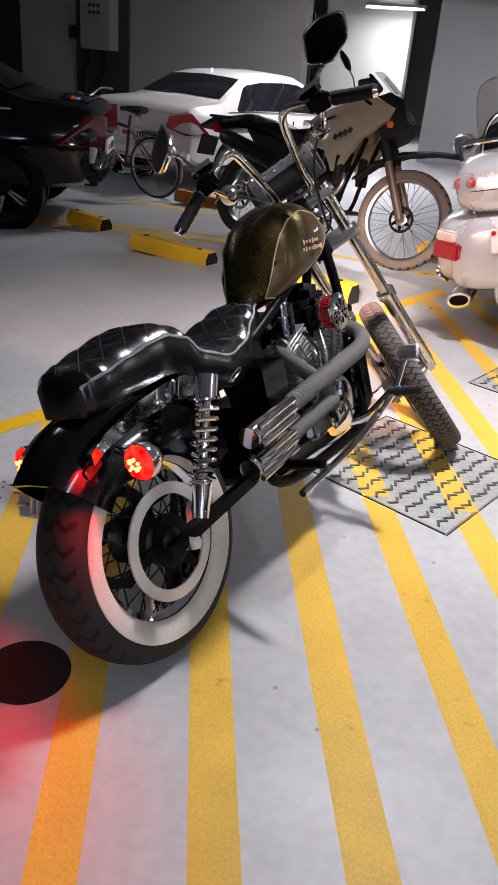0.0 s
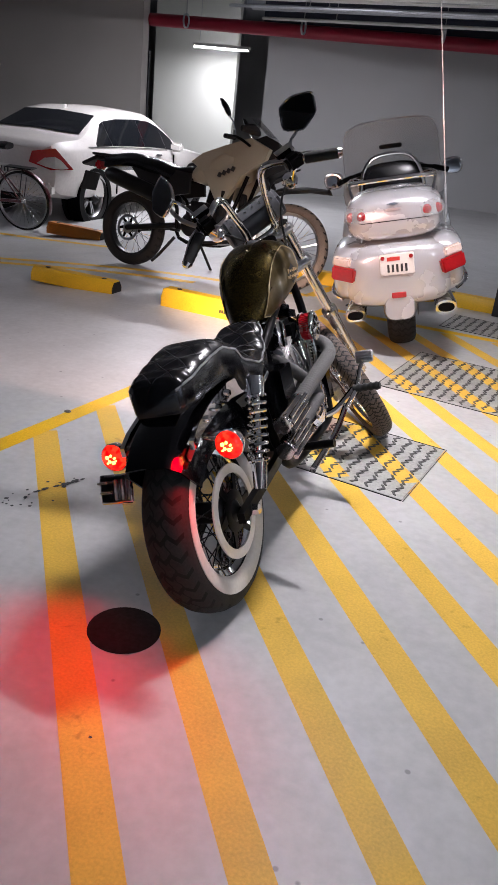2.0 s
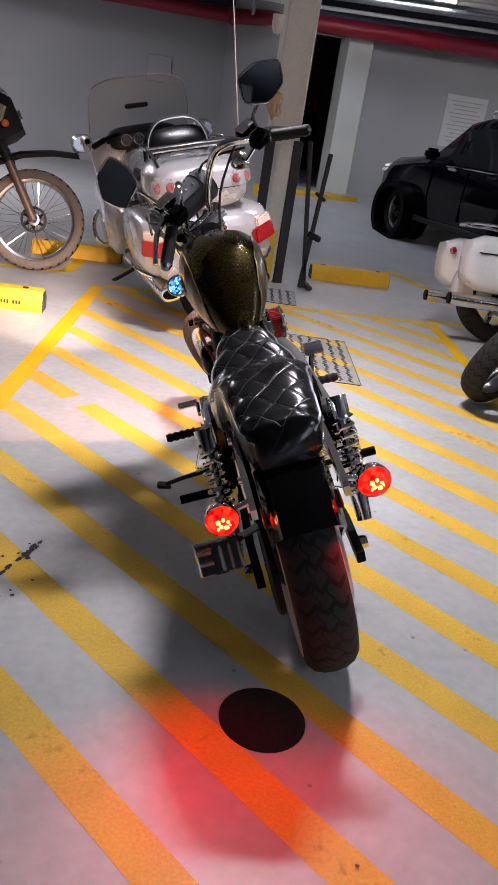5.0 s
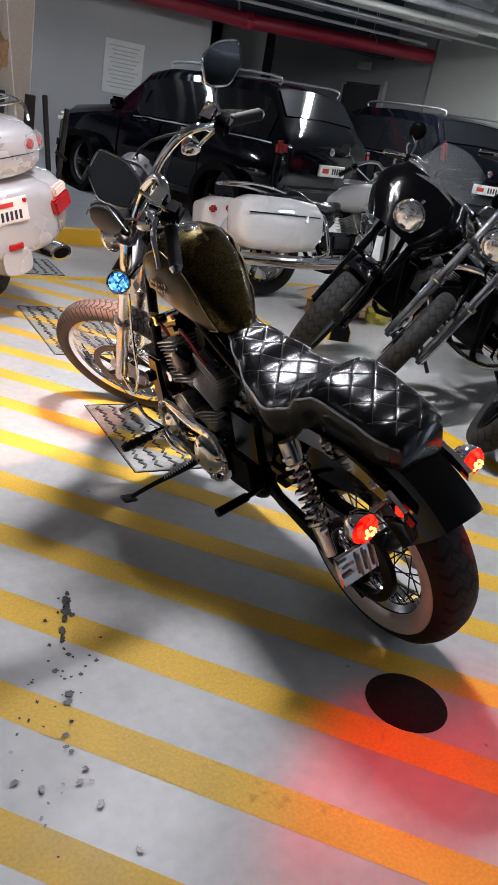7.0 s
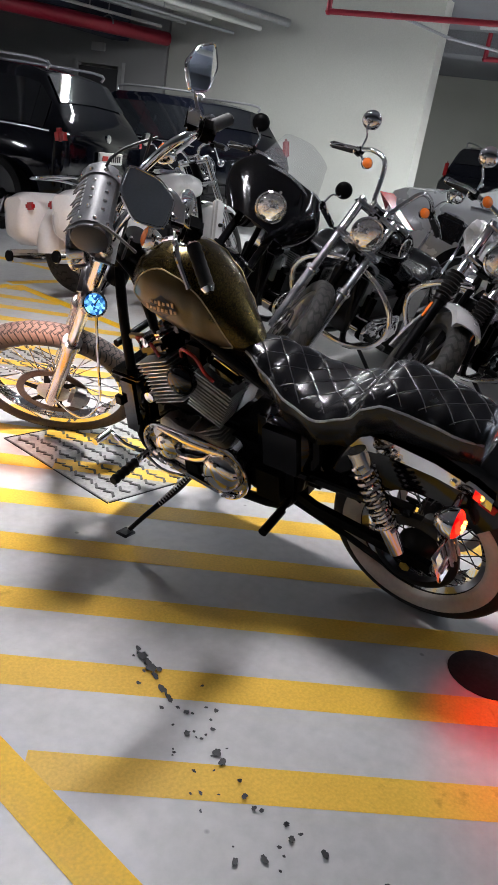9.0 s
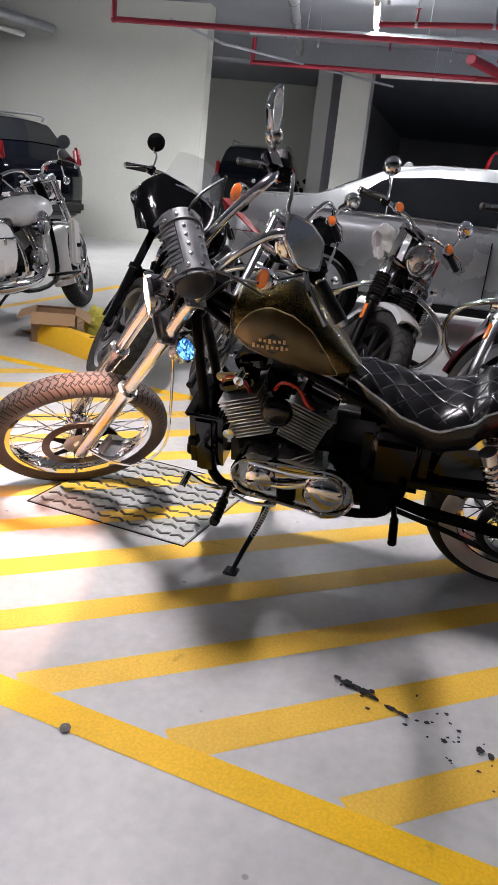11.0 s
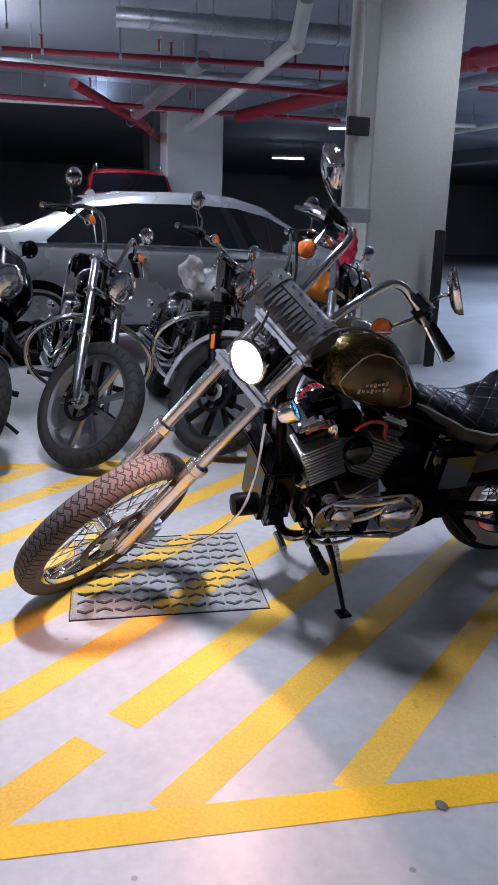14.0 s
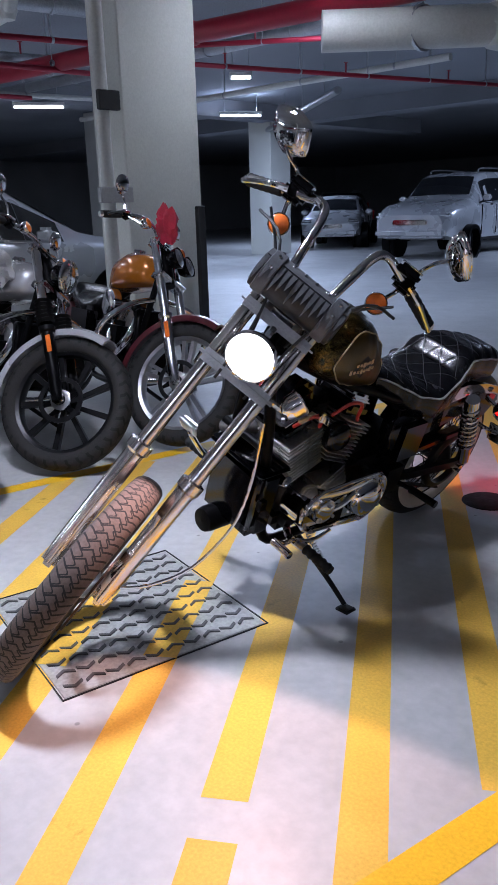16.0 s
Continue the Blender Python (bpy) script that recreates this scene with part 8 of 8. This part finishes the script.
def carton(at, turn):
    th = thing("cardboard_box", pose(at[0], at[1], 0, 0, 0, turn), "open crumpled brown cardboard box on the floor", "cardboard box")
    w, d, h = 0.34, 0.28, 0.17
    for x, y, sx, sy in ((0, -d / 2, w, 0.006), (0, d / 2, w, 0.006), (-w / 2, 0, 0.006, d), (w / 2, 0, 0.006, d)):
        part("side", Geo().box((x, y, h / 2 + 0.002), (sx, sy, h)), CARD, th)
    part("bottom", Geo().box((0, 0, 0.005), (w, d, 0.006)), CARD, th)
    for x, y, sx, sy, rx, ry in ((0, -d / 2 - 0.05, w, 0.12, 28, 0), (0, d / 2 + 0.045, w, 0.12, -20, 0), (-w / 2 - 0.05, 0, 0.12, d, 0, -30), (w / 2 + 0.05, 0, 0.12, d, 0, 18)):
        part("flap", Geo().box((x, y, h), (sx, sy, 0.005), rot=rot(rx, ry)), CARD, th)
    return th


carton((2.32, 2.98), 24)
solid("flat_cardboard", Geo().box((0, 0, 0.006), (0.9, 0.3, 0.008)).box((0.1, 0.2, 0.012), (0.6, 0.25, 0.006), rot=rot(0, 0, 12)), CARD, "flattened brown cardboard lying on the floor", "cardboard", m=pose(2.75, 3.0, 0, 0, 0, -12))
crumple("yellow_bag", pose(2.62, 2.8, 0.09), (0.12, 0.08, 0.1), shader("yellow_plastic", (0.55, 0.5, 0.08), 0.45, 0, 0.15, 9), "crumpled pale yellow plastic bag on the floor", "bag", 12)


def guarded_post():
    """Slim pale post by the tourer with rubber corner guards and a barrier leaning on it."""
    th = thing("guarded_post", pose(0.56, 4.86, 0), "slim pale post with tall black rubber guards", "post")
    part("post", Geo().box((0, 0, CH / 2), (0.235, 0.22, CH), 0.014), PILLAR_PAINT, th)
    for sx in (-1, 1):
        part("corner_guard", Geo().box((sx * 0.11, -0.115, 0.55), (0.075, 0.03, 1.1), 0.006).box((sx * 0.128, -0.08, 0.55), (0.02, 0.08, 1.1), 0.005), GUARD_BLACK, th)
    part("reflector_strip", Geo().box((-0.035, -0.119, 0.60), (0.03, 0.01, 0.85), 0.003), PILLAR_PAINT, th)
    part("yellow_band", Geo().box((0.02, -0.117, 0.22), (0.06, 0.012, 0.4), 0.003), GUARD_YELLOW, th)
    part("base_stone", Geo().box((-0.03, -0.17, 0.035), (0.11, 0.1, 0.07), 0.03, seg=3), WALL_PAINT, th)
    return th


guarded_post()
th = thing("folding_barrier", pose(0.83, 4.66, 0), "folded black metal barrier leaning beside the post", "barrier")
for dx, lean, hgt in ((-0.02, -7, 1.12), (0.05, 4, 1.05)):
    part("leg", Geo().box((dx, 0, hgt / 2), (0.034, 0.03, hgt), 0.006, rot=rot(0, lean)), GUARD_BLACK, th)
part("foot", Geo().box((0.075, -0.02, 0.02), (0.05, 0.16, 0.035), 0.008), GUARD_BLACK, th)
part("hinge", Geo().box((0.06, -0.02, 0.42), (0.12, 0.05, 0.05), 0.012, rot=rot(0, 20)), DARK_METAL, th)
part("pin", Geo().cyl((0.02, 0, 0.75), (0.1, -0.02, 0.7), 0.014, n=10), DARK_METAL, th)
crumple("paper_bag", pose(0.43, 4.70, 1.34), (0.055, 0.05, 0.10), KRAFT, "crumpled brown paper hung on the post", "paper bag", 21)
solid("small_camera", Geo().lathe([(0.0, -0.07), (0.03, -0.06), (0.045, -0.02), (0.045, 0.06), (0.0, 0.065)], (0, 0, 0), "z", 18, closed=False), WHITE_PIPE, "white rounded sensor fixed to the post", "sensor", m=pose(0.38, 4.72, 1.86))

# notices and doors
solid("paper_notice", Geo().box((0, 0, 0), (0.64, 0.01, 0.72), 0.003), PAPER, "white paper notice fixed to the pale wall", "notice", m=pose(4.25, 10.39, 1.52))
for i in range(11):
    solid("notice_line", Geo().box((0, 0, 0), (0.5 - 0.14 * ((i * 7) % 3) / 2, 0.004, 0.014)), GREY_WALL, "grey printed line on the paper notice", "printed line", "notice lines", "structure", m=pose(4.25, 10.383, 1.80 - 0.055 * i))
d1 = thing("door_1", pose(9.38, 10.7, 0, 0, 0, -84), "dark closed metal door with a frame", "door", kind="structure")
part("leaf", Geo().box((0, -0.03, 1.02), (0.9, 0.05, 2.04), 0.008), shader("dark_door", (0.05, 0.05, 0.055), 0.5, 0, 0.1), d1)
part("door_frame", Geo().box((-0.5, -0.02, 1.05), (0.08, 0.1, 2.12)).box((0.5, -0.02, 1.05), (0.08, 0.1, 2.12)).box((0, -0.02, 2.13), (1.08, 0.1, 0.08)), GREY_WALL, d1)
part("handle", Geo().cyl((0.36, -0.07, 1.0), (0.22, -0.09, 1.0), 0.012, n=10), STEEL, d1)
solid("exit_sign", Geo().box((0, 0, 0), (0.3, 0.05, 0.14), 0.01), PAPER, "small pale sign above the dark door", "sign", m=pose(9.3, 10.7, 2.38, 0, 0, -84))
d2 = thing("door_2", pose(-7.6, 13.2, 0), "dark narrow door beside the bright corridor", "door", kind="structure")
part("leaf", Geo().box((0, 0, 1.05), (0.8, 0.05, 2.1), 0.01), shader("black_door", (0.02, 0.02, 0.024), 0.5), d2)
solid("kerb", Geo().box((0, 0, 0), (1.5, 0.16, 0.16), 0.012), STOP_YELLOW, "yellow painted kerb at the dark doorway", "kerb", kind="structure", m=pose(1.9, 9.7, 0.24))
solid("vent_grille", Geo().box((0, 0, 0), (0.42, 0.03, 0.42), 0.01), GREY_WALL, "small grey vent on the back wall", "vent", m=pose(-0.2, 13.38, 1.66))
p = thing("electrical_cabinet", pose(-11.9, 12.42, 1.72), "grey wall-mounted electrical cabinet with indicator lights", "cabinet")
part("casing", Geo().box((0, 0, 0), (0.85, 0.3, 1.15), 0.02), shader("cabinet_grey", (0.42, 0.42, 0.40), 0.5, 0.1), p)
for i, (c, e) in enumerate((((0.8, 0.1, 0.05), 2.5), ((0.7, 0.12, 0.08), 2.0), ((0.2, 0.35, 0.9), 3.0))):
    part("pilot_light", Geo().cyl((-0.1 + 0.11 * i, -0.15, 0.42), (-0.1 + 0.11 * i, -0.175, 0.42), 0.035, n=14), shader("pilot_glow", c, 0.4, emit=c, power=e), p)
for i in range(6):
    part("knob", Geo().cyl((-0.12 + 0.12 * (i % 3), -0.15, 0.24 - 0.13 * (i // 3)), (-0.12 + 0.12 * (i % 3), -0.18, 0.24 - 0.13 * (i // 3)), 0.03, n=12), INK, p)
part("conduit", Geo().tube([(-0.25, 0, -0.57), (-0.25, 0.0, -0.9), (-0.4, 0.0, -1.0), (-0.4, 0.0, -1.5)], 0.03, 8).tube([(0.2, 0, -0.57), (0.2, 0.0, -0.95), (0.05, 0.0, -1.05), (0.05, 0.0, -1.4)], 0.03, 8), CABLE, p)
solid("backing_panel", Geo().box((0, 0, 0), (1.5, 0.06, 2.5), 0.01), shader("dark_panel", (0.06, 0.055, 0.055), 0.6), "dark backing panel on the wall behind the cabinet", "panel", kind="structure", m=pose(-11.95, 12.56, 1.5))
solid("wall_switch", Geo().box((0, 0, 0), (0.2, 0.1, 0.26), 0.015), INK, "small dark switch box on the wall", "switch", m=pose(-12.75, 12.5, 1.45))


# ---- pipes under the ceiling ----
def pipe(name, pts, r, mat, label, collars=0, sprinklers=0):
    th = thing(name, Matrix(), label, "pipe", "ceiling pipes", "structure")
    pts = [Vector(p) for p in pts]
    g = Geo()
    for a, b_ in zip(pts, pts[1:]):
        g.cyl(a, b_, r, n=14)
    part("run", g, mat, th)
    for p_ in pts[1:-1]:
        part("elbow", Geo().lathe([(0.0, r * 1.25), (r * 0.8, r), (r * 1.22, 0), (r * 0.8, -r), (0.0, -r * 1.25)], p_, "z", 14, closed=False), mat, th)
    tot = pts[-1] - pts[0]
    for i in range(collars):
        c = pts[0] + tot * (i + 0.5) / collars
        part("hanger", Geo().cyl(c + Vector((0, 0, r)), (c.x, c.y, CH), 0.008, n=6).lathe([(r * 1.0, -0.015), (r * 1.12, -0.015), (r * 1.12, 0.015), (r * 1.0, 0.015)], c, "x" if abs(tot.x) > abs(tot.y) else "y", 14), GALV, th)
    for i in range(sprinklers):
        c = pts[0] + tot * (i + 0.3) / sprinklers
        part("sprinkler", Geo().cyl(c + Vector((0, 0, r)), c + Vector((0, 0, r + 0.12)), 0.012, n=8).lathe([(0.0, 0.0), (0.03, 0.0), (0.03, 0.006)], c + Vector((0, 0, r + 0.12)), "z", 10, closed=False), mat, th)
    return th


pipe("fire_pipe", [(6.72, 4.62, 3.3), (6.72, 4.62, 2.74), (7.05, 0.5, 2.78), (7.3, -3.6, 2.82)], 0.032, RED_PIPE, "dark red fire sprinkler pipe under the ceiling", 4, 4)
pipe("fire_pipe", [(10.1, 3.83, 3.2), (10.1, 3.83, 2.86), (10.3, 0.5, 2.9), (10.5, -4.0, 2.95)], 0.035, RED_PIPE, "dark red fire sprinkler pipe under the ceiling", 4, 5)
pipe("fire_pipe", [(10.5, -2.2, 2.9), (5.1, -3.0, 2.9), (2.6, -3.5, 2.9)], 0.1, RED_PIPE, "thick dark red fire main under the ceiling", 4)
pipe("fire_pipe", [(6.2, -3.9, 3.05), (2.0, -6.8, 2.95)], 0.03, RED_PIPE, "thin red sprinkler pipe under the ceiling", 3, 2)
pipe("fire_pipe", [(-7.4, 12.9, 2.62), (0.9, 12.8, 2.60), (1.55, 10.05, 2.44), (6.0, 9.9, 2.50), (9.4, 9.2, 2.62)], 0.11, RED_PIPE, "dark red fire main along the back wall", 7)
pipe("fire_pipe", [(9.2, 0.6, 2.98), (12.0, -1.0, 2.8), (16, -2.2, 2.9)], 0.07, RED_PIPE, "red fire pipe branching under the ceiling", 3)
pipe("conduit", [(7.7, 4.3, 2.95), (9.0, 4.0, 2.92), (11.6, 1.8, 2.86)], 0.02, GALV, "thin grey conduit under the ceiling")
pipe("drain_pipe", [(13.0, -1.92, 2.9), (5.3, -1.08, 2.9), (4.9, -1.0, 3.2)], 0.075, WHITE_PIPE, "white drain pipe slanting below the ceiling", 3)
pipe("drain_pipe", [(11.0, -0.6, 2.9), (8.0, -0.9, 3.2)], 0.11, GALV, "thick grey drain pipe under the ceiling", 2)
pipe("drain_pipe", [(3.72, -0.97, 0.0), (3.72, -0.97, 2.95), (4.3, -0.6, 3.2)], 0.055, WHITE_PIPE, "white drain pipe running down beside the pillar", 0)
solid("pipe_bracket", Geo().box((0, 0, 0), (0.05, 0.19, 0.14), 0.008), GUARD_BLACK, "dark clamp on the white drain pipe", "bracket", m=pose(3.655, -0.99, 1.985))
solid("pipe_bracket", Geo().box((0, 0, 0), (0.06, 0.3, 0.12), 0.008), GREY_WALL, "grey clamp on the white drain pipe", "bracket", m=pose(3.66, -1.0, 1.30))
solid("pillar_guard", Geo().box((0, 0, 0.6), (0.05, 0.09, 1.2), 0.008), GUARD_BLACK, "tall black rubber guard on the pillar corner", "corner guard", m=pose(3.68, -1.86, 0, 0, 0, 6))
pipe("vent_duct", [(3.3, -3.0, 2.62), (2.2, -4.1, 2.62), (0.8, -5.4, 2.62)], 0.17, WHITE_PIPE, "thick pale ventilation duct under the ceiling", 2)
# services over the cars opposite
for i, (a, b_, r_, mt_) in enumerate((((6.9, 1.6, 2.9), (6.1, -2.4, 2.9), 0.03, RED_PIPE), ((5.7, 0.6, 3.05), (5.1, -2.4, 3.0), 0.09, GALV), ((6.5, -4.0, 2.9), (5.2, -9.5, 2.9), 0.03, RED_PIPE), ((9.0, 3.6, 3.1), (8.0, -4.5, 3.1), 0.05, GALV), ((11.5, 2.0, 3.0), (10.2, -6.5, 3.0), 0.04, WHITE_PIPE), ((4.8, -5.0, 3.2), (12.0, -4.2, 3.2), 0.08, GALV), ((5.0, -7.5, 3.1), (14.0, -7.0, 3.1), 0.05, WHITE_PIPE), ((6.2, 2.5, 3.25), (11.5, 3.4, 3.25), 0.06, GALV), ((7.5, -8.0, 3.0), (15.0, -13.0, 3.0), 0.06, GALV))):
    pipe("service_pipe", [a, b_], r_, mt_, "service pipe hung under the concrete ceiling", 5, 3 if mt_ is RED_PIPE else 0)
for i, (a, b_) in enumerate((((-9, 9.2, 3.0), (6, 8.2, 3.0)), ((-9, 10.2, 2.85), (7, 9.4, 2.9)), ((-6, 7.6, 3.1), (8, 7.0, 3.1)), ((3.2, 9.0, 3.0), (3.5, 20, 3.0)))):
    pipe("cable_tray", [a, b_], 0.06 + 0.02 * (i % 2), GALV, "grey cable tray under the ceiling", 6)
# Added navy boxes paint the unlit darkness above doorway and back wall.
SHADE_NAVY = shader("painted_shade_navy", (0.03, 0.036, 0.06), 0.7, 0.0, 0.3, 1.5, 40)
solid("beam", Geo().box((0, 0, 0), (7.6, 0.4, 1.05), 0.01), SHADE_NAVY, "added dark navy box standing for the shade above the doorway", "beam", kind="structure", m=pose(5.5, 10.18, 3.03))
solid("beam", Geo().box((0, 0, 0), (5.8, 0.35, 0.9), 0.01), SHADE_NAVY, "added dark navy box standing for the shade above the back wall", "beam", kind="structure", m=pose(-1.95, 13.2, 3.1))
for i in range(6):
    pipe("service_pipe", [(-4.6, 12.3 - 0.5 * i, 2.72 + 0.1 * (i % 3)), (1.2, 9.9 - 0.45 * i, 2.6 + 0.09 * (i % 3)), (9.2, 9.2 - 0.5 * i, 2.78 + 0.1 * (i % 3))], 0.025 + 0.018 * (i % 3), GALV if i % 2 else WHITE_PIPE, "grey service pipe under the dark ceiling", 5)
solid("beam", Geo().box((0, 0, CH - 0.16), (18, 0.6, 0.34), 0.01), CEILING, "concrete ceiling beam", "beam", kind="structure", m=pose(0.5, 11.9, 0, 0, 0, -1))
solid("beam", Geo().box((0, 0, CH - 0.18), (0.5, 24, 0.38), 0.01), CEILING, "concrete ceiling beam", "beam", kind="structure", m=pose(12.8, -6, 0, 0, 0, 2))
solid("beam", Geo().box((0, 0, CH - 0.18), (30, 0.6, 0.38), 0.01), CEILING, "concrete ceiling beam", "beam", kind="structure", m=pose(16, -12.5, 0, 0, 0, 4))


def tube_lamp(at, turn, length=1.2, watts=0.0, tint=(0.93, 0.97, 1.0), glow=TUBE_LIT, upward=0.0, spread=180):
    th = thing("tube_lamp", pose(at[0], at[1], at[2], 0, 0, turn), "lit fluorescent tube lamp under the ceiling", "ceiling lamp", "tube lamps")
    part("housing", Geo().box((0, 0, 0.05), (length + 0.06, 0.09, 0.06), 0.01), WHITE_PIPE, th)
    for s in (-1, 1):
        part("end_cap", Geo().box((s * (length / 2 + 0.01), 0, 0.01), (0.03, 0.06, 0.07), 0.008), WHITE_PIPE, th)
    part("tube", Geo().cyl((-length / 2, 0, -0.005), (length / 2, 0, -0.005), 0.018, n=12), glow, th)
    part("hanger", Geo().cyl((-length * 0.4, 0, 0.08), (-length * 0.4, 0, CH - at[2]), 0.006, n=6).cyl((length * 0.4, 0, 0.08), (length * 0.4, 0, CH - at[2]), 0.006, n=6), GALV, th)
    if watts:
        lamp = area_lamp("tube_light", (at[0], at[1], at[2] - 0.05), (at[0], at[1], 0), length, 0.12, watts, tint)
        lamp.rotation_euler = (0, 0, radians(turn))
        lamp.data.spread = radians(spread)
    if upward:
        area_lamp("tube_light", (at[0], at[1], at[2] + 0.09), (at[0], at[1], 9), length, 0.12, upward, tint).rotation_euler = (math.pi, 0, radians(turn))
    return th


# ---- lamps of the hall ----
COOL, PLAIN = (0.68, 0.82, 1.0), (0.92, 0.98, 0.96)
tube_lamp((0.2, 1.75, 3.05), 96, 0.9)
area_lamp("bay_tube_light", (0.2, 1.75, 3.0), (0.18, 1.75, 0), 0.12, 0.55, 46, (0.97, 0.98, 1.0)).data.spread = radians(116)
tube_lamp((-6.9, 16.0, 2.42), 2, 1.3, 65)
tube_lamp((-4.0, 8.6, 2.95), 4, 1.5, 140)
tube_lamp((2.2, 8.2, 2.72), 2, 1.5, 14, tint=COOL)
tube_lamp((6.3, 6.2, 2.95), 96, 1.5, 85, tint=PLAIN, upward=14)
# unseen tube, added to brighten the silver sedan and the cruisers
tube_lamp((4.6, 1.0, 3.1), 96, 1.2, 20, tint=PLAIN, spread=126)
# another unseen tube, put in to lift the near faces of the pillar
tube_lamp((2.9, -2.2, 3.1), 50, 1.2, 8, tint=PLAIN, spread=150)
# hidden behind the beige wall; added so the recess wall reads lit
tube_lamp((12.4, 7.6, 3.1), 10, 1.2, 75, tint=PLAIN)
tube_lamp((8.2, 1.8, 3.2), 6, 1.5, 170, tint=PLAIN, glow=TUBE_BRIGHT, upward=14, spread=146)
tube_lamp((12.2, -0.2, 3.15), 80, 0.3, 16, tint=COOL, upward=3)
tube_lamp((11.7, -9.6, 3.1), 60, 0.9, 85, tint=COOL, upward=16)
tube_lamp((12.5, -5.2, 3.1), 62, 0.9)
tube_lamp((19.7, -6.7, 3.1), 70, 0.9)
tube_lamp((7.9, -6.2, 3.1), 50, 0.3, 110, tint=COOL)
tube_lamp((4.5, -4.4, 3.15), 50, 0.6, 60, tint=COOL, upward=10)
tube_lamp((16.0, -15, 3.0), 30, 1.2, 100, tint=COOL)
tube_lamp((5.0, -15, 3.0), 60, 1.5, 160, tint=COOL, upward=36)
tube_lamp((-8.0, 2.5, 3.0), 96, 1.5, 40, tint=COOL, spread=140)

# the chopper's own lamps
spot_lamp("headlamp_beam", (-0.402, 1.322, 0.829), (-1.27, 3.62, 0.0), 36, 1.0, 0.04, 480, (1.0, 0.80, 0.66))
spot_lamp("headlamp_spill", (-0.402, 1.322, 0.829), (-1.27, 3.62, 0.0), 133, 0.03, 0.04, 34, (1.0, 0.56, 0.42))
spot_lamp("tail_beam", (-0.36, -0.05, 0.43), (-0.34, -0.6, 0.0), 110, 0.9, 0.03, 8, (1.0, 0.0, 0.006))
spot_lamp("tail_beam", (-0.02, -0.06, 0.555), (-0.12, -0.68, 0.0), 116, 0.9, 0.03, 5, (1.0, 0.0, 0.006))
